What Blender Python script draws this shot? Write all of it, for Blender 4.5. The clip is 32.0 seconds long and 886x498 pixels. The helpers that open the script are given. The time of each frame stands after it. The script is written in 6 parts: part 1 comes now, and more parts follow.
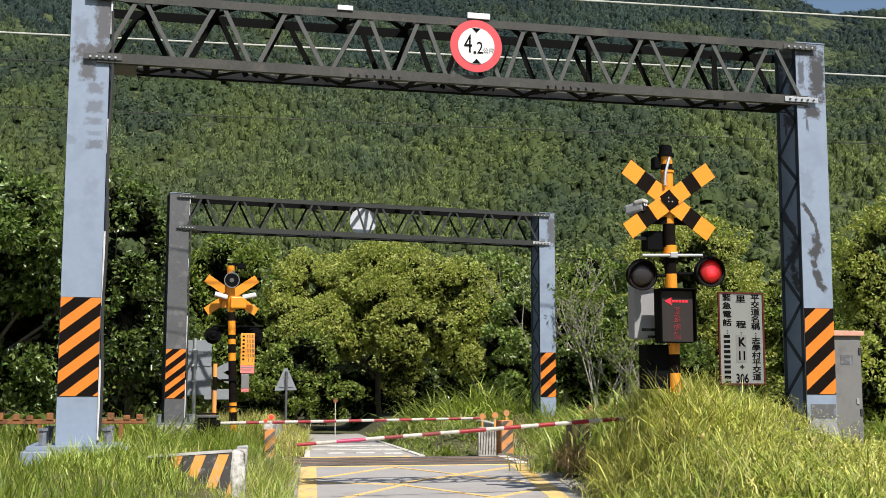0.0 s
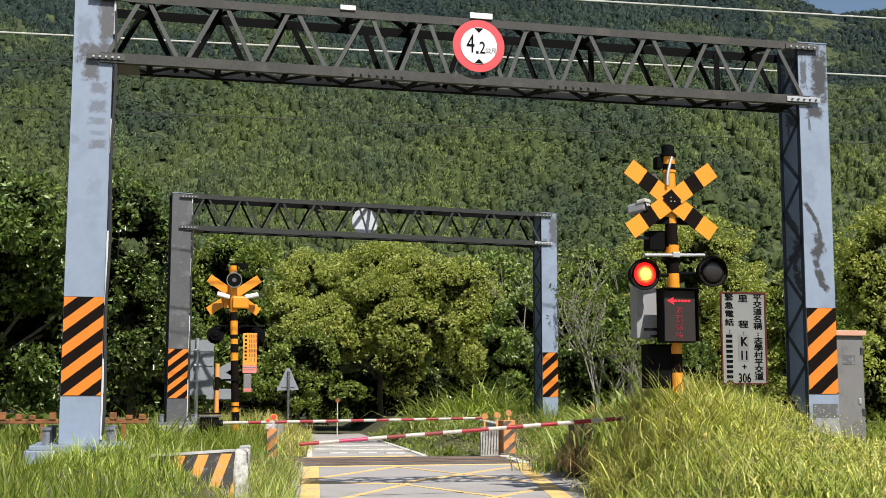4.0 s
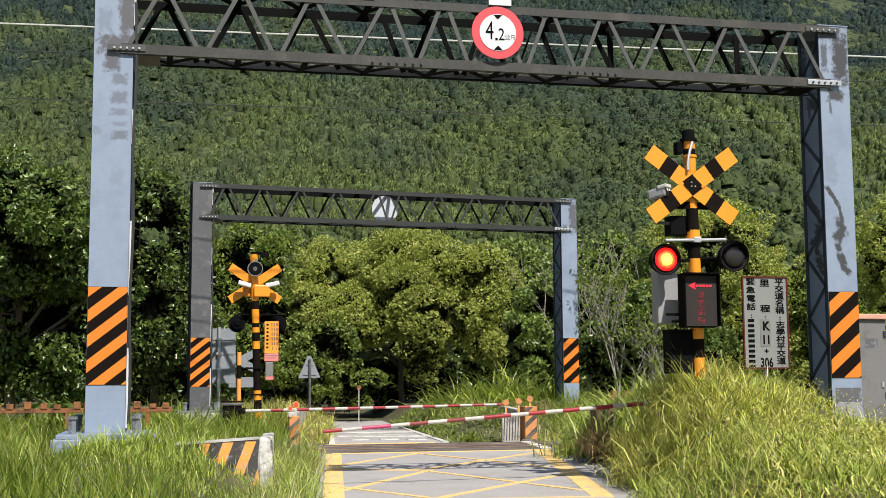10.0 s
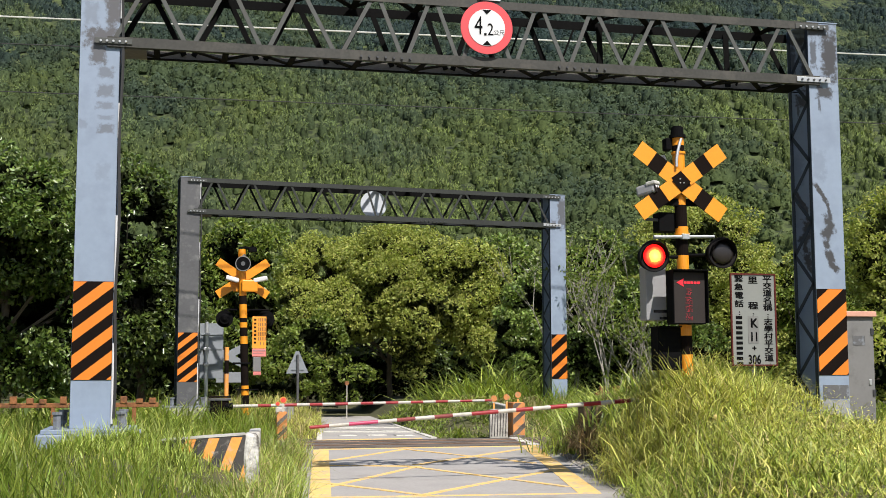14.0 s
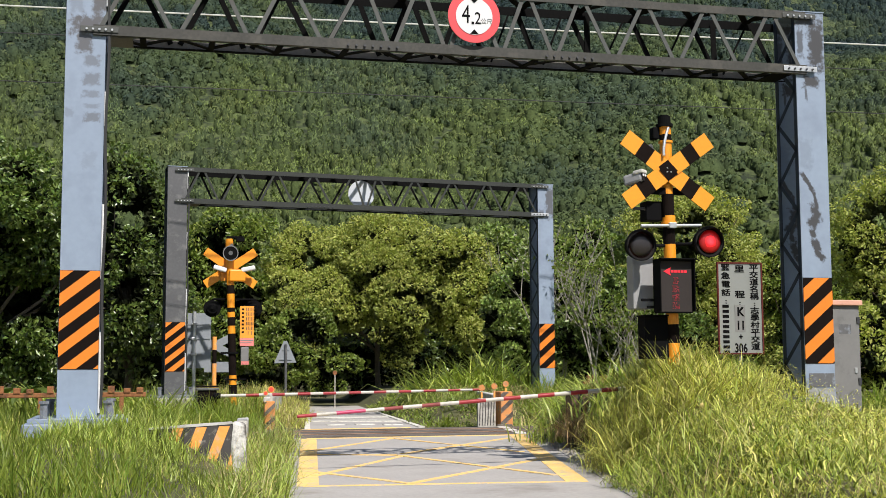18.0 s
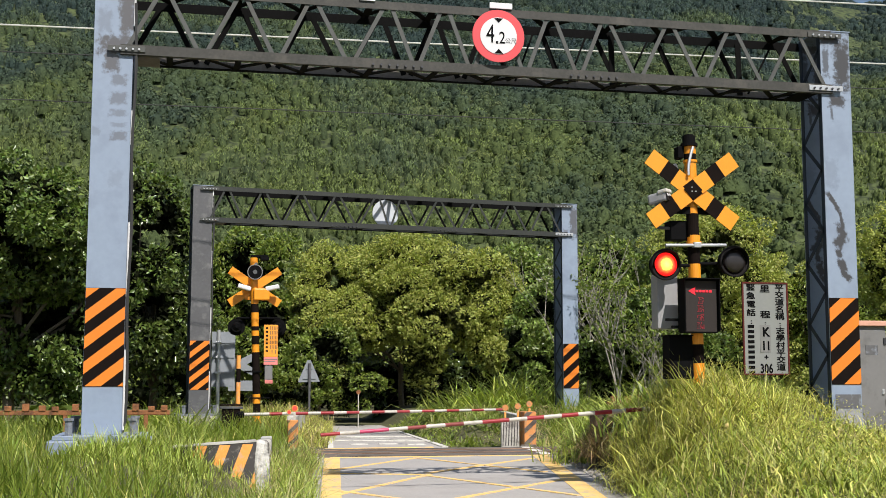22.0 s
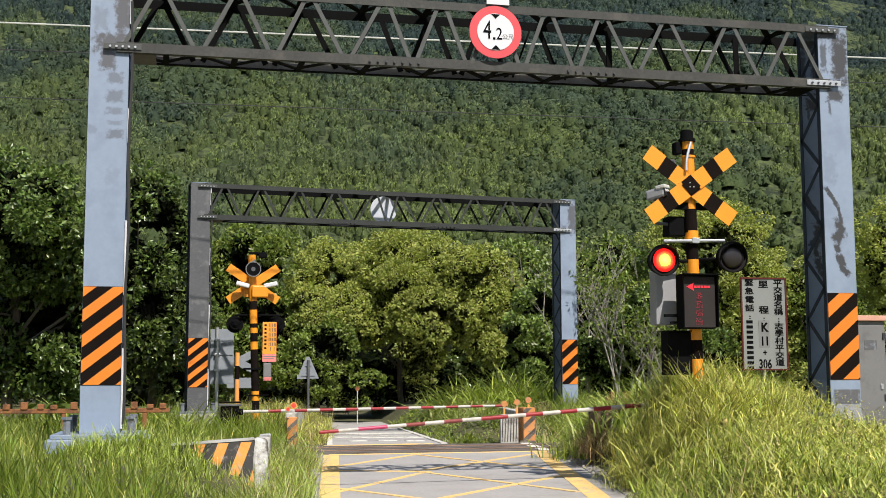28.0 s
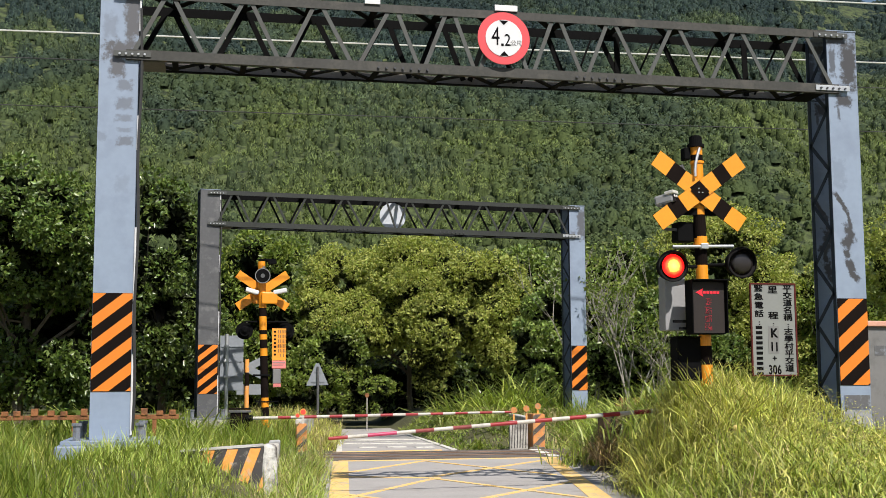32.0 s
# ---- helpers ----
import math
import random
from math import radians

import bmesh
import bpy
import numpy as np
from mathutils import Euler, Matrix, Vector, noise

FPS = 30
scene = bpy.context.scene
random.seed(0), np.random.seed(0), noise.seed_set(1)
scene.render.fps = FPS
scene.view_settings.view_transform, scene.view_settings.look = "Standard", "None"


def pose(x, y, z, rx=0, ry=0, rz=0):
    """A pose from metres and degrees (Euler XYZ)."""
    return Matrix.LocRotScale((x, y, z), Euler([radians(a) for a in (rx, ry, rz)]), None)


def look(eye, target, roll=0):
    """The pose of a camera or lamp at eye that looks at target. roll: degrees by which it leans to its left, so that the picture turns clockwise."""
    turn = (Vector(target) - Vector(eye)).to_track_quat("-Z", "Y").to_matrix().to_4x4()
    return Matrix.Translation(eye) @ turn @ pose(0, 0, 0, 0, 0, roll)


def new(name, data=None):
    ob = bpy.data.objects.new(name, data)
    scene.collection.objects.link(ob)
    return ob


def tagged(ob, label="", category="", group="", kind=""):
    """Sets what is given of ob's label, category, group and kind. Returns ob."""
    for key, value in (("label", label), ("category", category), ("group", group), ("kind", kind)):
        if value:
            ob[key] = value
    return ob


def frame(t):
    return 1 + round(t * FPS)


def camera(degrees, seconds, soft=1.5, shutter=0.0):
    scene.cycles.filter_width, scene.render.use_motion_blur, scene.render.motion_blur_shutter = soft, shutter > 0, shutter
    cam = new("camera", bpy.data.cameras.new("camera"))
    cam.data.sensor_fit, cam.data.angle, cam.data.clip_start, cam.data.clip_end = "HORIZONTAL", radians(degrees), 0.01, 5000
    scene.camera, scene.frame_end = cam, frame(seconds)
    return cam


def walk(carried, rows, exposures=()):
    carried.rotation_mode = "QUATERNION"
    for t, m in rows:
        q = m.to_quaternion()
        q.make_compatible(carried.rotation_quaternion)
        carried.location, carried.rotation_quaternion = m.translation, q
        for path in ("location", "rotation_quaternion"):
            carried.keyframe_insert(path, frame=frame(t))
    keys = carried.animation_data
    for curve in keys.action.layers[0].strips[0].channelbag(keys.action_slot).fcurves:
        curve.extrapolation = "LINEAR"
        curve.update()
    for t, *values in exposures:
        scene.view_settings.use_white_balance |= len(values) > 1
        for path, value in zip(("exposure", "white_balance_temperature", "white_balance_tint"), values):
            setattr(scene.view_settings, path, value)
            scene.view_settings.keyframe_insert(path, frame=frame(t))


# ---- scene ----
EXPO = 0.33
LENS = 39.94
cam = camera(LENS, 32.0, soft=0.62)
PATH = [
    (0, (1.065, -14.269, 0.591), (1.5178, -12.3350, 0.8238), 0.08),
    (0.5, (1.075, -14.305, 0.590), (1.5283, -12.3707, 0.8216), 0.06),
    (1, (1.065, -14.302, 0.593), (1.5183, -12.3667, 0.8186), 0.10),
    (1.5, (1.060, -14.297, 0.599), (1.5164, -12.3615, 0.8150), 0.16),
    (2, (1.057, -14.295, 0.590), (1.5153, -12.3606, 0.8104), 0.23),
    (2.5, (1.054, -14.296, 0.592), (1.5148, -12.3631, 0.8209), 0.11),
    (3, (1.048, -14.294, 0.595), (1.5033, -12.3602, 0.8249), 0.09),
    (3.5, (1.050, -14.281, 0.586), (1.5019, -12.3463, 0.8200), 0.19),
    (5.5, (1.054, -14.287, 0.578), (1.4949, -12.3487, 0.8020), -0.40),
    (6, (1.061, -14.275, 0.585), (1.5005, -12.3357, 0.8033), -0.31),
    (6.5, (1.058, -14.276, 0.583), (1.4936, -12.3356, 0.7948), -0.39),
    (7, (1.062, -14.268, 0.582), (1.4939, -12.3264, 0.7926), -0.37),
    (7.5, (1.065, -14.275, 0.587), (1.4955, -12.3330, 0.7992), -0.34),
    (8, (1.062, -14.269, 0.594), (1.4952, -12.3286, 0.8093), -0.58),
    (8.5, (1.057, -14.277, 0.581), (1.4898, -12.3367, 0.8024), -0.60),
    (9, (1.053, -14.294, 0.582), (1.4796, -12.3531, 0.8057), -0.54),
    (9.5, (1.037, -14.307, 0.583), (1.4630, -12.3655, 0.8007), -0.47),
    (10, (1.019, -14.308, 0.583), (1.4395, -12.3638, 0.7948), -0.33),
    (10.5, (1.029, -14.305, 0.585), (1.4435, -12.3595, 0.7936), -0.30),
    (11, (1.026, -14.285, 0.581), (1.4391, -12.3395, 0.7870), -0.25),
    (11.5, (1.034, -14.269, 0.589), (1.4503, -12.3235, 0.7891), -0.14),
    (12, (1.045, -14.269, 0.587), (1.4677, -12.3245, 0.7868), -0.19),
    (12.5, (1.032, -14.268, 0.588), (1.4641, -12.3248, 0.7868), -0.09),
    (13, (1.046, -14.270, 0.594), (1.4822, -12.3287, 0.7979), -0.16),
    (13.5, (1.039, -14.274, 0.589), (1.4773, -12.3328, 0.7913), -0.25),
    (14, (1.047, -14.262, 0.592), (1.4846, -12.3216, 0.7962), -0.15),
    (14.5, (1.047, -14.271, 0.591), (1.4877, -12.3310, 0.7995), -0.06),
    (16.5, (1.058, -14.262, 0.585), (1.5184, -12.3247, 0.7701), -0.24),
    (17, (1.058, -14.257, 0.574), (1.5173, -12.3195, 0.7563), -0.30),
    (17.5, (1.063, -14.258, 0.580), (1.5216, -12.3200, 0.7643), -0.31),
    (18, (1.057, -14.267, 0.578), (1.5136, -12.3291, 0.7659), -0.23),
    (18.5, (1.070, -14.275, 0.574), (1.5154, -12.3343, 0.7660), -0.26),
    (19, (1.058, -14.266, 0.582), (1.4931, -12.3238, 0.7778), -0.26),
    (19.5, (1.062, -14.279, 0.574), (1.4891, -12.3356, 0.7763), -0.38),
    (20, (1.070, -14.273, 0.576), (1.4936, -12.3293, 0.7802), -0.30),
    (20.5, (1.067, -14.277, 0.568), (1.4893, -12.3336, 0.7782), -0.26),
    (21, (1.067, -14.281, 0.573), (1.4824, -12.3366, 0.7881), -0.07),
    (21.5, (1.068, -14.275, 0.578), (1.4835, -12.3305, 0.7951), 0.03),
    (22, (1.058, -14.268, 0.563), (1.4756, -12.3249, 0.7837), 0.05),
    (22.5, (1.067, -14.264, 0.574), (1.4842, -12.3207, 0.7945), -0.16),
    (23, (1.078, -14.268, 0.575), (1.4952, -12.3249, 0.7958), -0.14),
    (23.5, (1.071, -14.260, 0.572), (1.4920, -12.3177, 0.7941), -0.09),
    (24, (1.063, -14.256, 0.574), (1.4826, -12.3129, 0.7904), -0.14),
    (24.5, (1.069, -14.250, 0.584), (1.4865, -12.3058, 0.7942), -0.08),
    (25, (1.066, -14.254, 0.586), (1.4837, -12.3091, 0.7931), -0.11),
    (25.5, (1.075, -14.256, 0.573), (1.4930, -12.3115, 0.7805), -0.20),
    (27.5, (1.076, -14.244, 0.588), (1.4993, -12.3002, 0.7969), -0.28),
    (28, (1.073, -14.248, 0.578), (1.4928, -12.3044, 0.7918), -0.21),
    (28.5, (1.071, -14.248, 0.580), (1.4892, -12.3047, 0.7969), -0.27),
    (29, (1.070, -14.248, 0.579), (1.4887, -12.3051, 0.7982), -0.35),
    (29.5, (1.076, -14.256, 0.580), (1.4944, -12.3127, 0.7985), -0.52),
    (30, (1.061, -14.253, 0.577), (1.4768, -12.3090, 0.7938), -0.56),
    (30.5, (1.071, -14.253, 0.575), (1.4772, -12.3070, 0.7912), -0.51),
    (31, (1.073, -14.267, 0.567), (1.4792, -12.3207, 0.7867), -0.43),
    (31.5, (1.076, -14.260, 0.573), (1.4852, -12.3150, 0.7993), -0.39),
    (32, (1.080, -14.261, 0.572), (1.4844, -12.3148, 0.7965), -0.27),
]
walk(cam, [(t, look(eye, target, roll)) for t, eye, target, roll in PATH], exposures=[(0.0, EXPO + 0.03), (10.0, EXPO + 0.02), (17.0, EXPO), (32.0, EXPO - 0.03)])

# ---- light ----
SUN_WAY = Vector((-0.22, 0.80, -1.0)).normalized()
world = bpy.data.worlds.new("sky")
scene.world = world
world.use_nodes = True
wn = world.node_tree.nodes
sky = wn.new("ShaderNodeTexSky")
sky.sky_type = "NISHITA"
sky.sun_disc = False
sky.sun_elevation = math.asin(-SUN_WAY.z)
sky.sun_rotation = math.atan2(-SUN_WAY.x, -SUN_WAY.y)
world.node_tree.links.new(sky.outputs[0], wn["Background"].inputs[0])
wn["Background"].inputs[1].default_value = 0.077
sun = new("sun", bpy.data.lights.new("sun", "SUN"))
sun.data.energy = 4.75
sun.data.angle = radians(0.55)
sun.data.color = (1.0, 0.945, 0.875)
sun.matrix_world = Matrix.Translation((0, -40, 60)) @ SUN_WAY.to_track_quat("-Z", "Y").to_matrix().to_4x4()


# ---- materials ----
def mat(name, color, rough=0.6, metal=0.0, var=0.15, scale=6.0, bump=0.0, stain=None, stain_amount=0.0, stain_scale=1.5,
        island=0.0, translucent=0.0, emit=0.0, spec=0.5, coat=0.0, rand=0.0, bump_dist=0.02):
    """A painted or natural surface: base colour with grain at two scales, stains, relief."""
    m = bpy.data.materials.new(name)
    m.use_nodes = True
    nt = m.node_tree
    n, l = nt.nodes, nt.links
    b = n["Principled BSDF"]
    b.inputs["Roughness"].default_value = rough
    b.inputs["Metallic"].default_value = metal
    b.inputs["Specular IOR Level"].default_value = spec
    b.inputs["Coat Weight"].default_value = coat
    tc = n.new("ShaderNodeTexCoord")
    geo = n.new("ShaderNodeNewGeometry")
    fine = n.new("ShaderNodeTexNoise")
    fine.inputs["Scale"].default_value = scale * 6
    fine.inputs["Detail"].default_value = 6
    wide = n.new("ShaderNodeTexNoise")
    wide.inputs["Scale"].default_value = scale * 0.6
    wide.inputs["Detail"].default_value = 4
    l.new(geo.outputs["Position"], fine.inputs["Vector"])
    l.new(geo.outputs["Position"], wide.inputs["Vector"])
    add = n.new("ShaderNodeMath")
    add.operation = "ADD"
    l.new(fine.outputs[0], add.inputs[0])
    l.new(wide.outputs[0], add.inputs[1])
    shade = n.new("ShaderNodeMapRange")
    shade.inputs["From Min"].default_value = 0.65
    shade.inputs["From Max"].default_value = 1.35
    shade.inputs["To Min"].default_value = 1 - var
    shade.inputs["To Max"].default_value = 1 + var
    l.new(add.outputs[0], shade.inputs["Value"])
    value = shade.outputs[0]
    if island or rand:
        info = n.new("ShaderNodeObjectInfo")
        vary = n.new("ShaderNodeMapRange")
        amount = island or rand
        vary.inputs["To Min"].default_value = 1 - amount
        vary.inputs["To Max"].default_value = 1 + amount
        l.new(geo.outputs["Random Per Island"] if island else info.outputs["Random"], vary.inputs["Value"])
        mul = n.new("ShaderNodeMath")
        mul.operation = "MULTIPLY"
        l.new(value, mul.inputs[0])
        l.new(vary.outputs[0], mul.inputs[1])
        value = mul.outputs[0]
    tint = n.new("ShaderNodeVectorMath")
    tint.operation = "SCALE"
    tint.inputs[0].default_value = color
    l.new(value, tint.inputs["Scale"])
    out = tint.outputs[0]
    if island > 0.15:
        hue = n.new("ShaderNodeHueSaturation")
        hv = n.new("ShaderNodeMapRange")
        hv.inputs["To Min"].default_value = 0.475
        hv.inputs["To Max"].default_value = 0.515
        sc = n.new("ShaderNodeMath")
        sc.operation = "FRACT"
        m7 = n.new("ShaderNodeMath")
        m7.operation = "MULTIPLY"
        m7.inputs[1].default_value = 7.31
        l.new(geo.outputs["Random Per Island"], m7.inputs[0])
        l.new(m7.outputs[0], sc.inputs[0])
        l.new(sc.outputs[0], hv.inputs["Value"])
        l.new(hv.outputs[0], hue.inputs["Hue"])
        l.new(out, hue.inputs["Color"])
        out = hue.outputs[0]
    if stain:
        st = n.new("ShaderNodeTexNoise")
        st.inputs["Scale"].default_value = stain_scale
        st.inputs["Detail"].default_value = 7
        st.inputs["Roughness"].default_value = 0.65
        l.new(geo.outputs["Position"], st.inputs["Vector"])
        ramp = n.new("ShaderNodeMapRange")
        ramp.inputs["From Min"].default_value = 0.62 - 0.3 * stain_amount
        ramp.inputs["From Max"].default_value = 0.74 - 0.2 * stain_amount
        l.new(st.outputs[0], ramp.inputs["Value"])
        mix = n.new("ShaderNodeMix")
        mix.data_type = "RGBA"
        l.new(ramp.outputs[0], mix.inputs["Factor"])
        l.new(out, mix.inputs["A"])
        mix.inputs["B"].default_value = (*stain, 1)
        out = mix.outputs["Result"]
    l.new(out, b.inputs["Base Color"])
    if bump:
        bp = n.new("ShaderNodeBump")
        bp.inputs["Strength"].default_value = bump
        bp.inputs["Distance"].default_value = bump_dist
        l.new(fine.outputs[0], bp.inputs["Height"])
        l.new(bp.outputs[0], b.inputs["Normal"])
    if emit:
        b.inputs["Emission Color"].default_value = (*color, 1)
        b.inputs["Emission Strength"].default_value = emit
    if translucent:
        tr = n.new("ShaderNodeBsdfTranslucent")
        bright = n.new("ShaderNodeVectorMath")
        bright.operation = "MULTIPLY"
        bright.inputs[1].default_value = (1.3, 1.5, 0.6)
        l.new(out, bright.inputs[0])
        l.new(bright.outputs[0], tr.inputs["Color"])
        mx = n.new("ShaderNodeMixShader")
        mx.inputs[0].default_value = translucent
        l.new(b.outputs[0], mx.inputs[1])
        l.new(tr.outputs[0], mx.inputs[2])
        l.new(mx.outputs[0], n["Material Output"].inputs["Surface"])
    return m


M = {}
M["asphalt"] = mat("asphalt", (0.37, 0.35, 0.335), 0.9, var=0.12, scale=3, bump=0.35, stain=(0.27, 0.25, 0.23), stain_amount=0.25, stain_scale=0.9)
M["rust_asphalt"] = mat("rust_stained_asphalt", (0.140, 0.118, 0.102), 0.9, var=0.25, scale=3, bump=0.4, stain=(0.055, 0.042, 0.034), stain_amount=0.5)
M["line_yellow"] = mat("road_paint_yellow", (0.86, 0.56, 0.19), 0.75, var=0.15, scale=5, stain=(0.45, 0.40, 0.32), stain_amount=0.4, stain_scale=6)
M["line_white"] = mat("road_paint_white", (0.66, 0.64, 0.58), 0.75, var=0.12, scale=5, stain=(0.36, 0.34, 0.31), stain_amount=0.4, stain_scale=6)
def ground_material():
    m = mat("ground", (0.075, 0.075, 0.030), 0.95, var=0.35, scale=1.2, bump=0.6, stain=(0.17, 0.14, 0.08), stain_amount=0.3, stain_scale=0.6)
    n, l = m.node_tree.nodes, m.node_tree.links
    b = n["Principled BSDF"]
    src = b.inputs["Base Color"].links[0].from_socket
    geo = n.new("ShaderNodeNewGeometry")
    sep = n.new("ShaderNodeSeparateXYZ")
    l.new(geo.outputs["Position"], sep.inputs[0])
    wood = n.new("ShaderNodeMapRange")
    wood.inputs["From Min"].default_value = 60
    wood.inputs["From Max"].default_value = 120
    l.new(sep.outputs["Y"], wood.inputs["Value"])
    mix = n.new("ShaderNodeMix")
    mix.data_type = "RGBA"
    l.new(wood.outputs[0], mix.inputs["Factor"])
    l.new(src, mix.inputs["A"])
    under = n.new("ShaderNodeTexNoise")
    under.inputs["Scale"].default_value = 0.45
    under.inputs["Detail"].default_value = 6
    l.new(geo.outputs["Position"], under.inputs["Vector"])
    # Far ground: understory shade is put into the scrub colour, in random patches.
    scrub = n.new("ShaderNodeValToRGB")
    scrub.color_ramp.elements[0].position, scrub.color_ramp.elements[0].color = 0.38, (0.012, 0.020, 0.007, 1)
    scrub.color_ramp.elements[1].position, scrub.color_ramp.elements[1].color = 0.62, (0.072, 0.096, 0.030, 1)
    l.new(under.outputs[0], scrub.inputs[0])
    l.new(scrub.outputs[0], mix.inputs["B"])
    l.new(mix.outputs["Result"], b.inputs["Base Color"])
    return m


M["soil"] = ground_material()
M["plate"] = mat("grey_painted_steel", (0.240, 0.296, 0.388), 0.5, var=0.07, scale=2, stain=(0.200, 0.244, 0.325), stain_amount=0.4, stain_scale=1.3)
M["plate_bare"] = mat("dull_grey_steel", (0.085, 0.086, 0.092), 0.55, var=0.15, scale=3, stain=(0.15, 0.15, 0.15), stain_amount=0.3, stain_scale=4)
M["lattice"] = mat("dark_blue_grey_steel", (0.024, 0.033, 0.053), 0.6, var=0.15, scale=3, spec=0.3)
M["truss"] = mat("weathered_olive_steel", (0.062, 0.066, 0.062), 0.6, var=0.2, scale=4, stain=(0.055, 0.053, 0.047), stain_amount=0.4, stain_scale=3)
# Near-black steel for the rear web, rear upper chord, bottom flange and lacing.
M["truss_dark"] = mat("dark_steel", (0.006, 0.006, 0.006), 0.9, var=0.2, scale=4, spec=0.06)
M["smear"] = mat("grey_patch_paint", (0.105, 0.105, 0.11), 0.8, var=0.15, scale=5, stain=(0.24, 0.27, 0.31), stain_amount=0.3, stain_scale=9)
M["galv"] = mat("galvanised_steel", (0.50, 0.51, 0.52), 0.4, metal=0.6, var=0.12, scale=8)
M["bolt"] = mat("bolt_steel", (0.06, 0.06, 0.065), 0.5, metal=0.5, var=0.2, scale=20)
M["orange"] = mat("orange_reflective", (0.72, 0.20, 0.016), 0.45, var=0.06, scale=6)
M["black"] = mat("black_paint", (0.009, 0.006, 0.005), 0.9, var=0.25, scale=6, spec=0.08)
M["xorange"] = mat("amber_reflective", (0.80, 0.29, 0.013), 0.45, var=0.05, scale=6)
M["housing"] = mat("black_housing", (0.0045, 0.0045, 0.005), 0.85, var=0.2, scale=9, spec=0.08)
M["red"] = mat("red_reflective", (0.66, 0.07, 0.08), 0.4, var=0.05, scale=5)
M["white"] = mat("white_reflective", (0.66, 0.66, 0.67), 0.45, var=0.03, scale=5)
M["ink"] = mat("black_ink", (0.006, 0.006, 0.0065), 0.9, var=0.1, spec=0.06)
M["faint"] = mat("faded_ink", (0.19, 0.19, 0.185), 0.6, var=0.1)
M["concrete"] = mat("weathered_concrete", (0.44, 0.42, 0.38), 0.9, var=0.2, scale=4, bump=0.5, stain=(0.17, 0.155, 0.135), stain_amount=0.5, stain_scale=5)
M["worn_orange"] = mat("worn_orange_paint", (0.80, 0.33, 0.07), 0.7, var=0.12, scale=4, stain=(0.42, 0.38, 0.32), stain_amount=0.32, stain_scale=11)
M["worn_black"] = mat("worn_black_paint", (0.05, 0.045, 0.043), 0.7, var=0.2, scale=4, stain=(0.3, 0.28, 0.25), stain_amount=0.2, stain_scale=11)
M["arm_red"] = mat("barrier_red", (0.30, 0.022, 0.028), 0.55, var=0.15, scale=6)
M["arm_faded"] = mat("barrier_faded_red", (0.22, 0.045, 0.04), 0.65, var=0.2, scale=6)
M["arm_pink"] = mat("barrier_new_red", (0.48, 0.045, 0.12), 0.5, var=0.1, scale=6)
M["arm_white"] = mat("barrier_white", (0.50, 0.47, 0.42), 0.6, var=0.1, scale=6, stain=(0.33, 0.31, 0.27), stain_amount=0.3, stain_scale=9)
M["cabinet"] = mat("grey_cabinet_paint", (0.175, 0.172, 0.17), 0.55, var=0.07, scale=3, stain=(0.13, 0.128, 0.125), stain_amount=0.3, stain_scale=3)
M["cab_roof"] = mat("faded_red_cap", (0.62, 0.33, 0.24), 0.7, var=0.1, scale=5)
M["rusty"] = mat("rusty_steel", (0.25, 0.10, 0.036), 0.85, var=0.35, scale=6, bump=0.3, stain=(0.09, 0.04, 0.02), stain_amount=0.5, stain_scale=5)
M["rail"] = mat("rail_steel", (0.16, 0.10, 0.07), 0.5, metal=0.6, var=0.2, scale=8)
M["sign_back"] = mat("aluminium_back", (0.23, 0.25, 0.275), 0.55, var=0.08, scale=3, spec=0.3)
M["disc_back"] = mat("pale_sign_back", (0.50, 0.53, 0.58), 0.5, var=0.06, scale=3)
M["whitewash"] = mat("whitewashed_concrete", (0.50, 0.49, 0.46), 0.9, var=0.12, scale=4, bump=0.4, stain=(0.30, 0.28, 0.25), stain_amount=0.4, stain_scale=3)
M["cracked"] = mat("cracked_whitewash", (0.60, 0.58, 0.54), 0.9, var=0.2, scale=5, bump=0.7, stain=(0.09, 0.08, 0.07), stain_amount=0.62, stain_scale=7)
M["stained_brown"] = mat("stained_brown_concrete", (0.17, 0.115, 0.062), 0.9, var=0.25, scale=4, bump=0.5, stain=(0.05, 0.04, 0.03), stain_amount=0.45, stain_scale=5)
M["panel_grey"] = mat("sign_grey_white", (0.225, 0.235, 0.225), 0.5, var=0.05, scale=4)
M["panel_amber"] = mat("sign_amber", (0.85, 0.32, 0.03), 0.5, var=0.06, scale=5)
M["panel_pink"] = mat("sign_pinkish_red", (0.72, 0.22, 0.20), 0.5, var=0.06, scale=5)
M["led_face"] = mat("dark_display_face", (0.026, 0.020, 0.019), 0.7, var=0.1, scale=9, spec=0.3)
M["led"] = mat("red_display_glow", (0.6, 0.012, 0.028), 0.6, var=0.0, emit=0.28)
M["led_dim"] = mat("red_display_dim", (0.26, 0.012, 0.022), 0.5, var=0.0, emit=0.16)
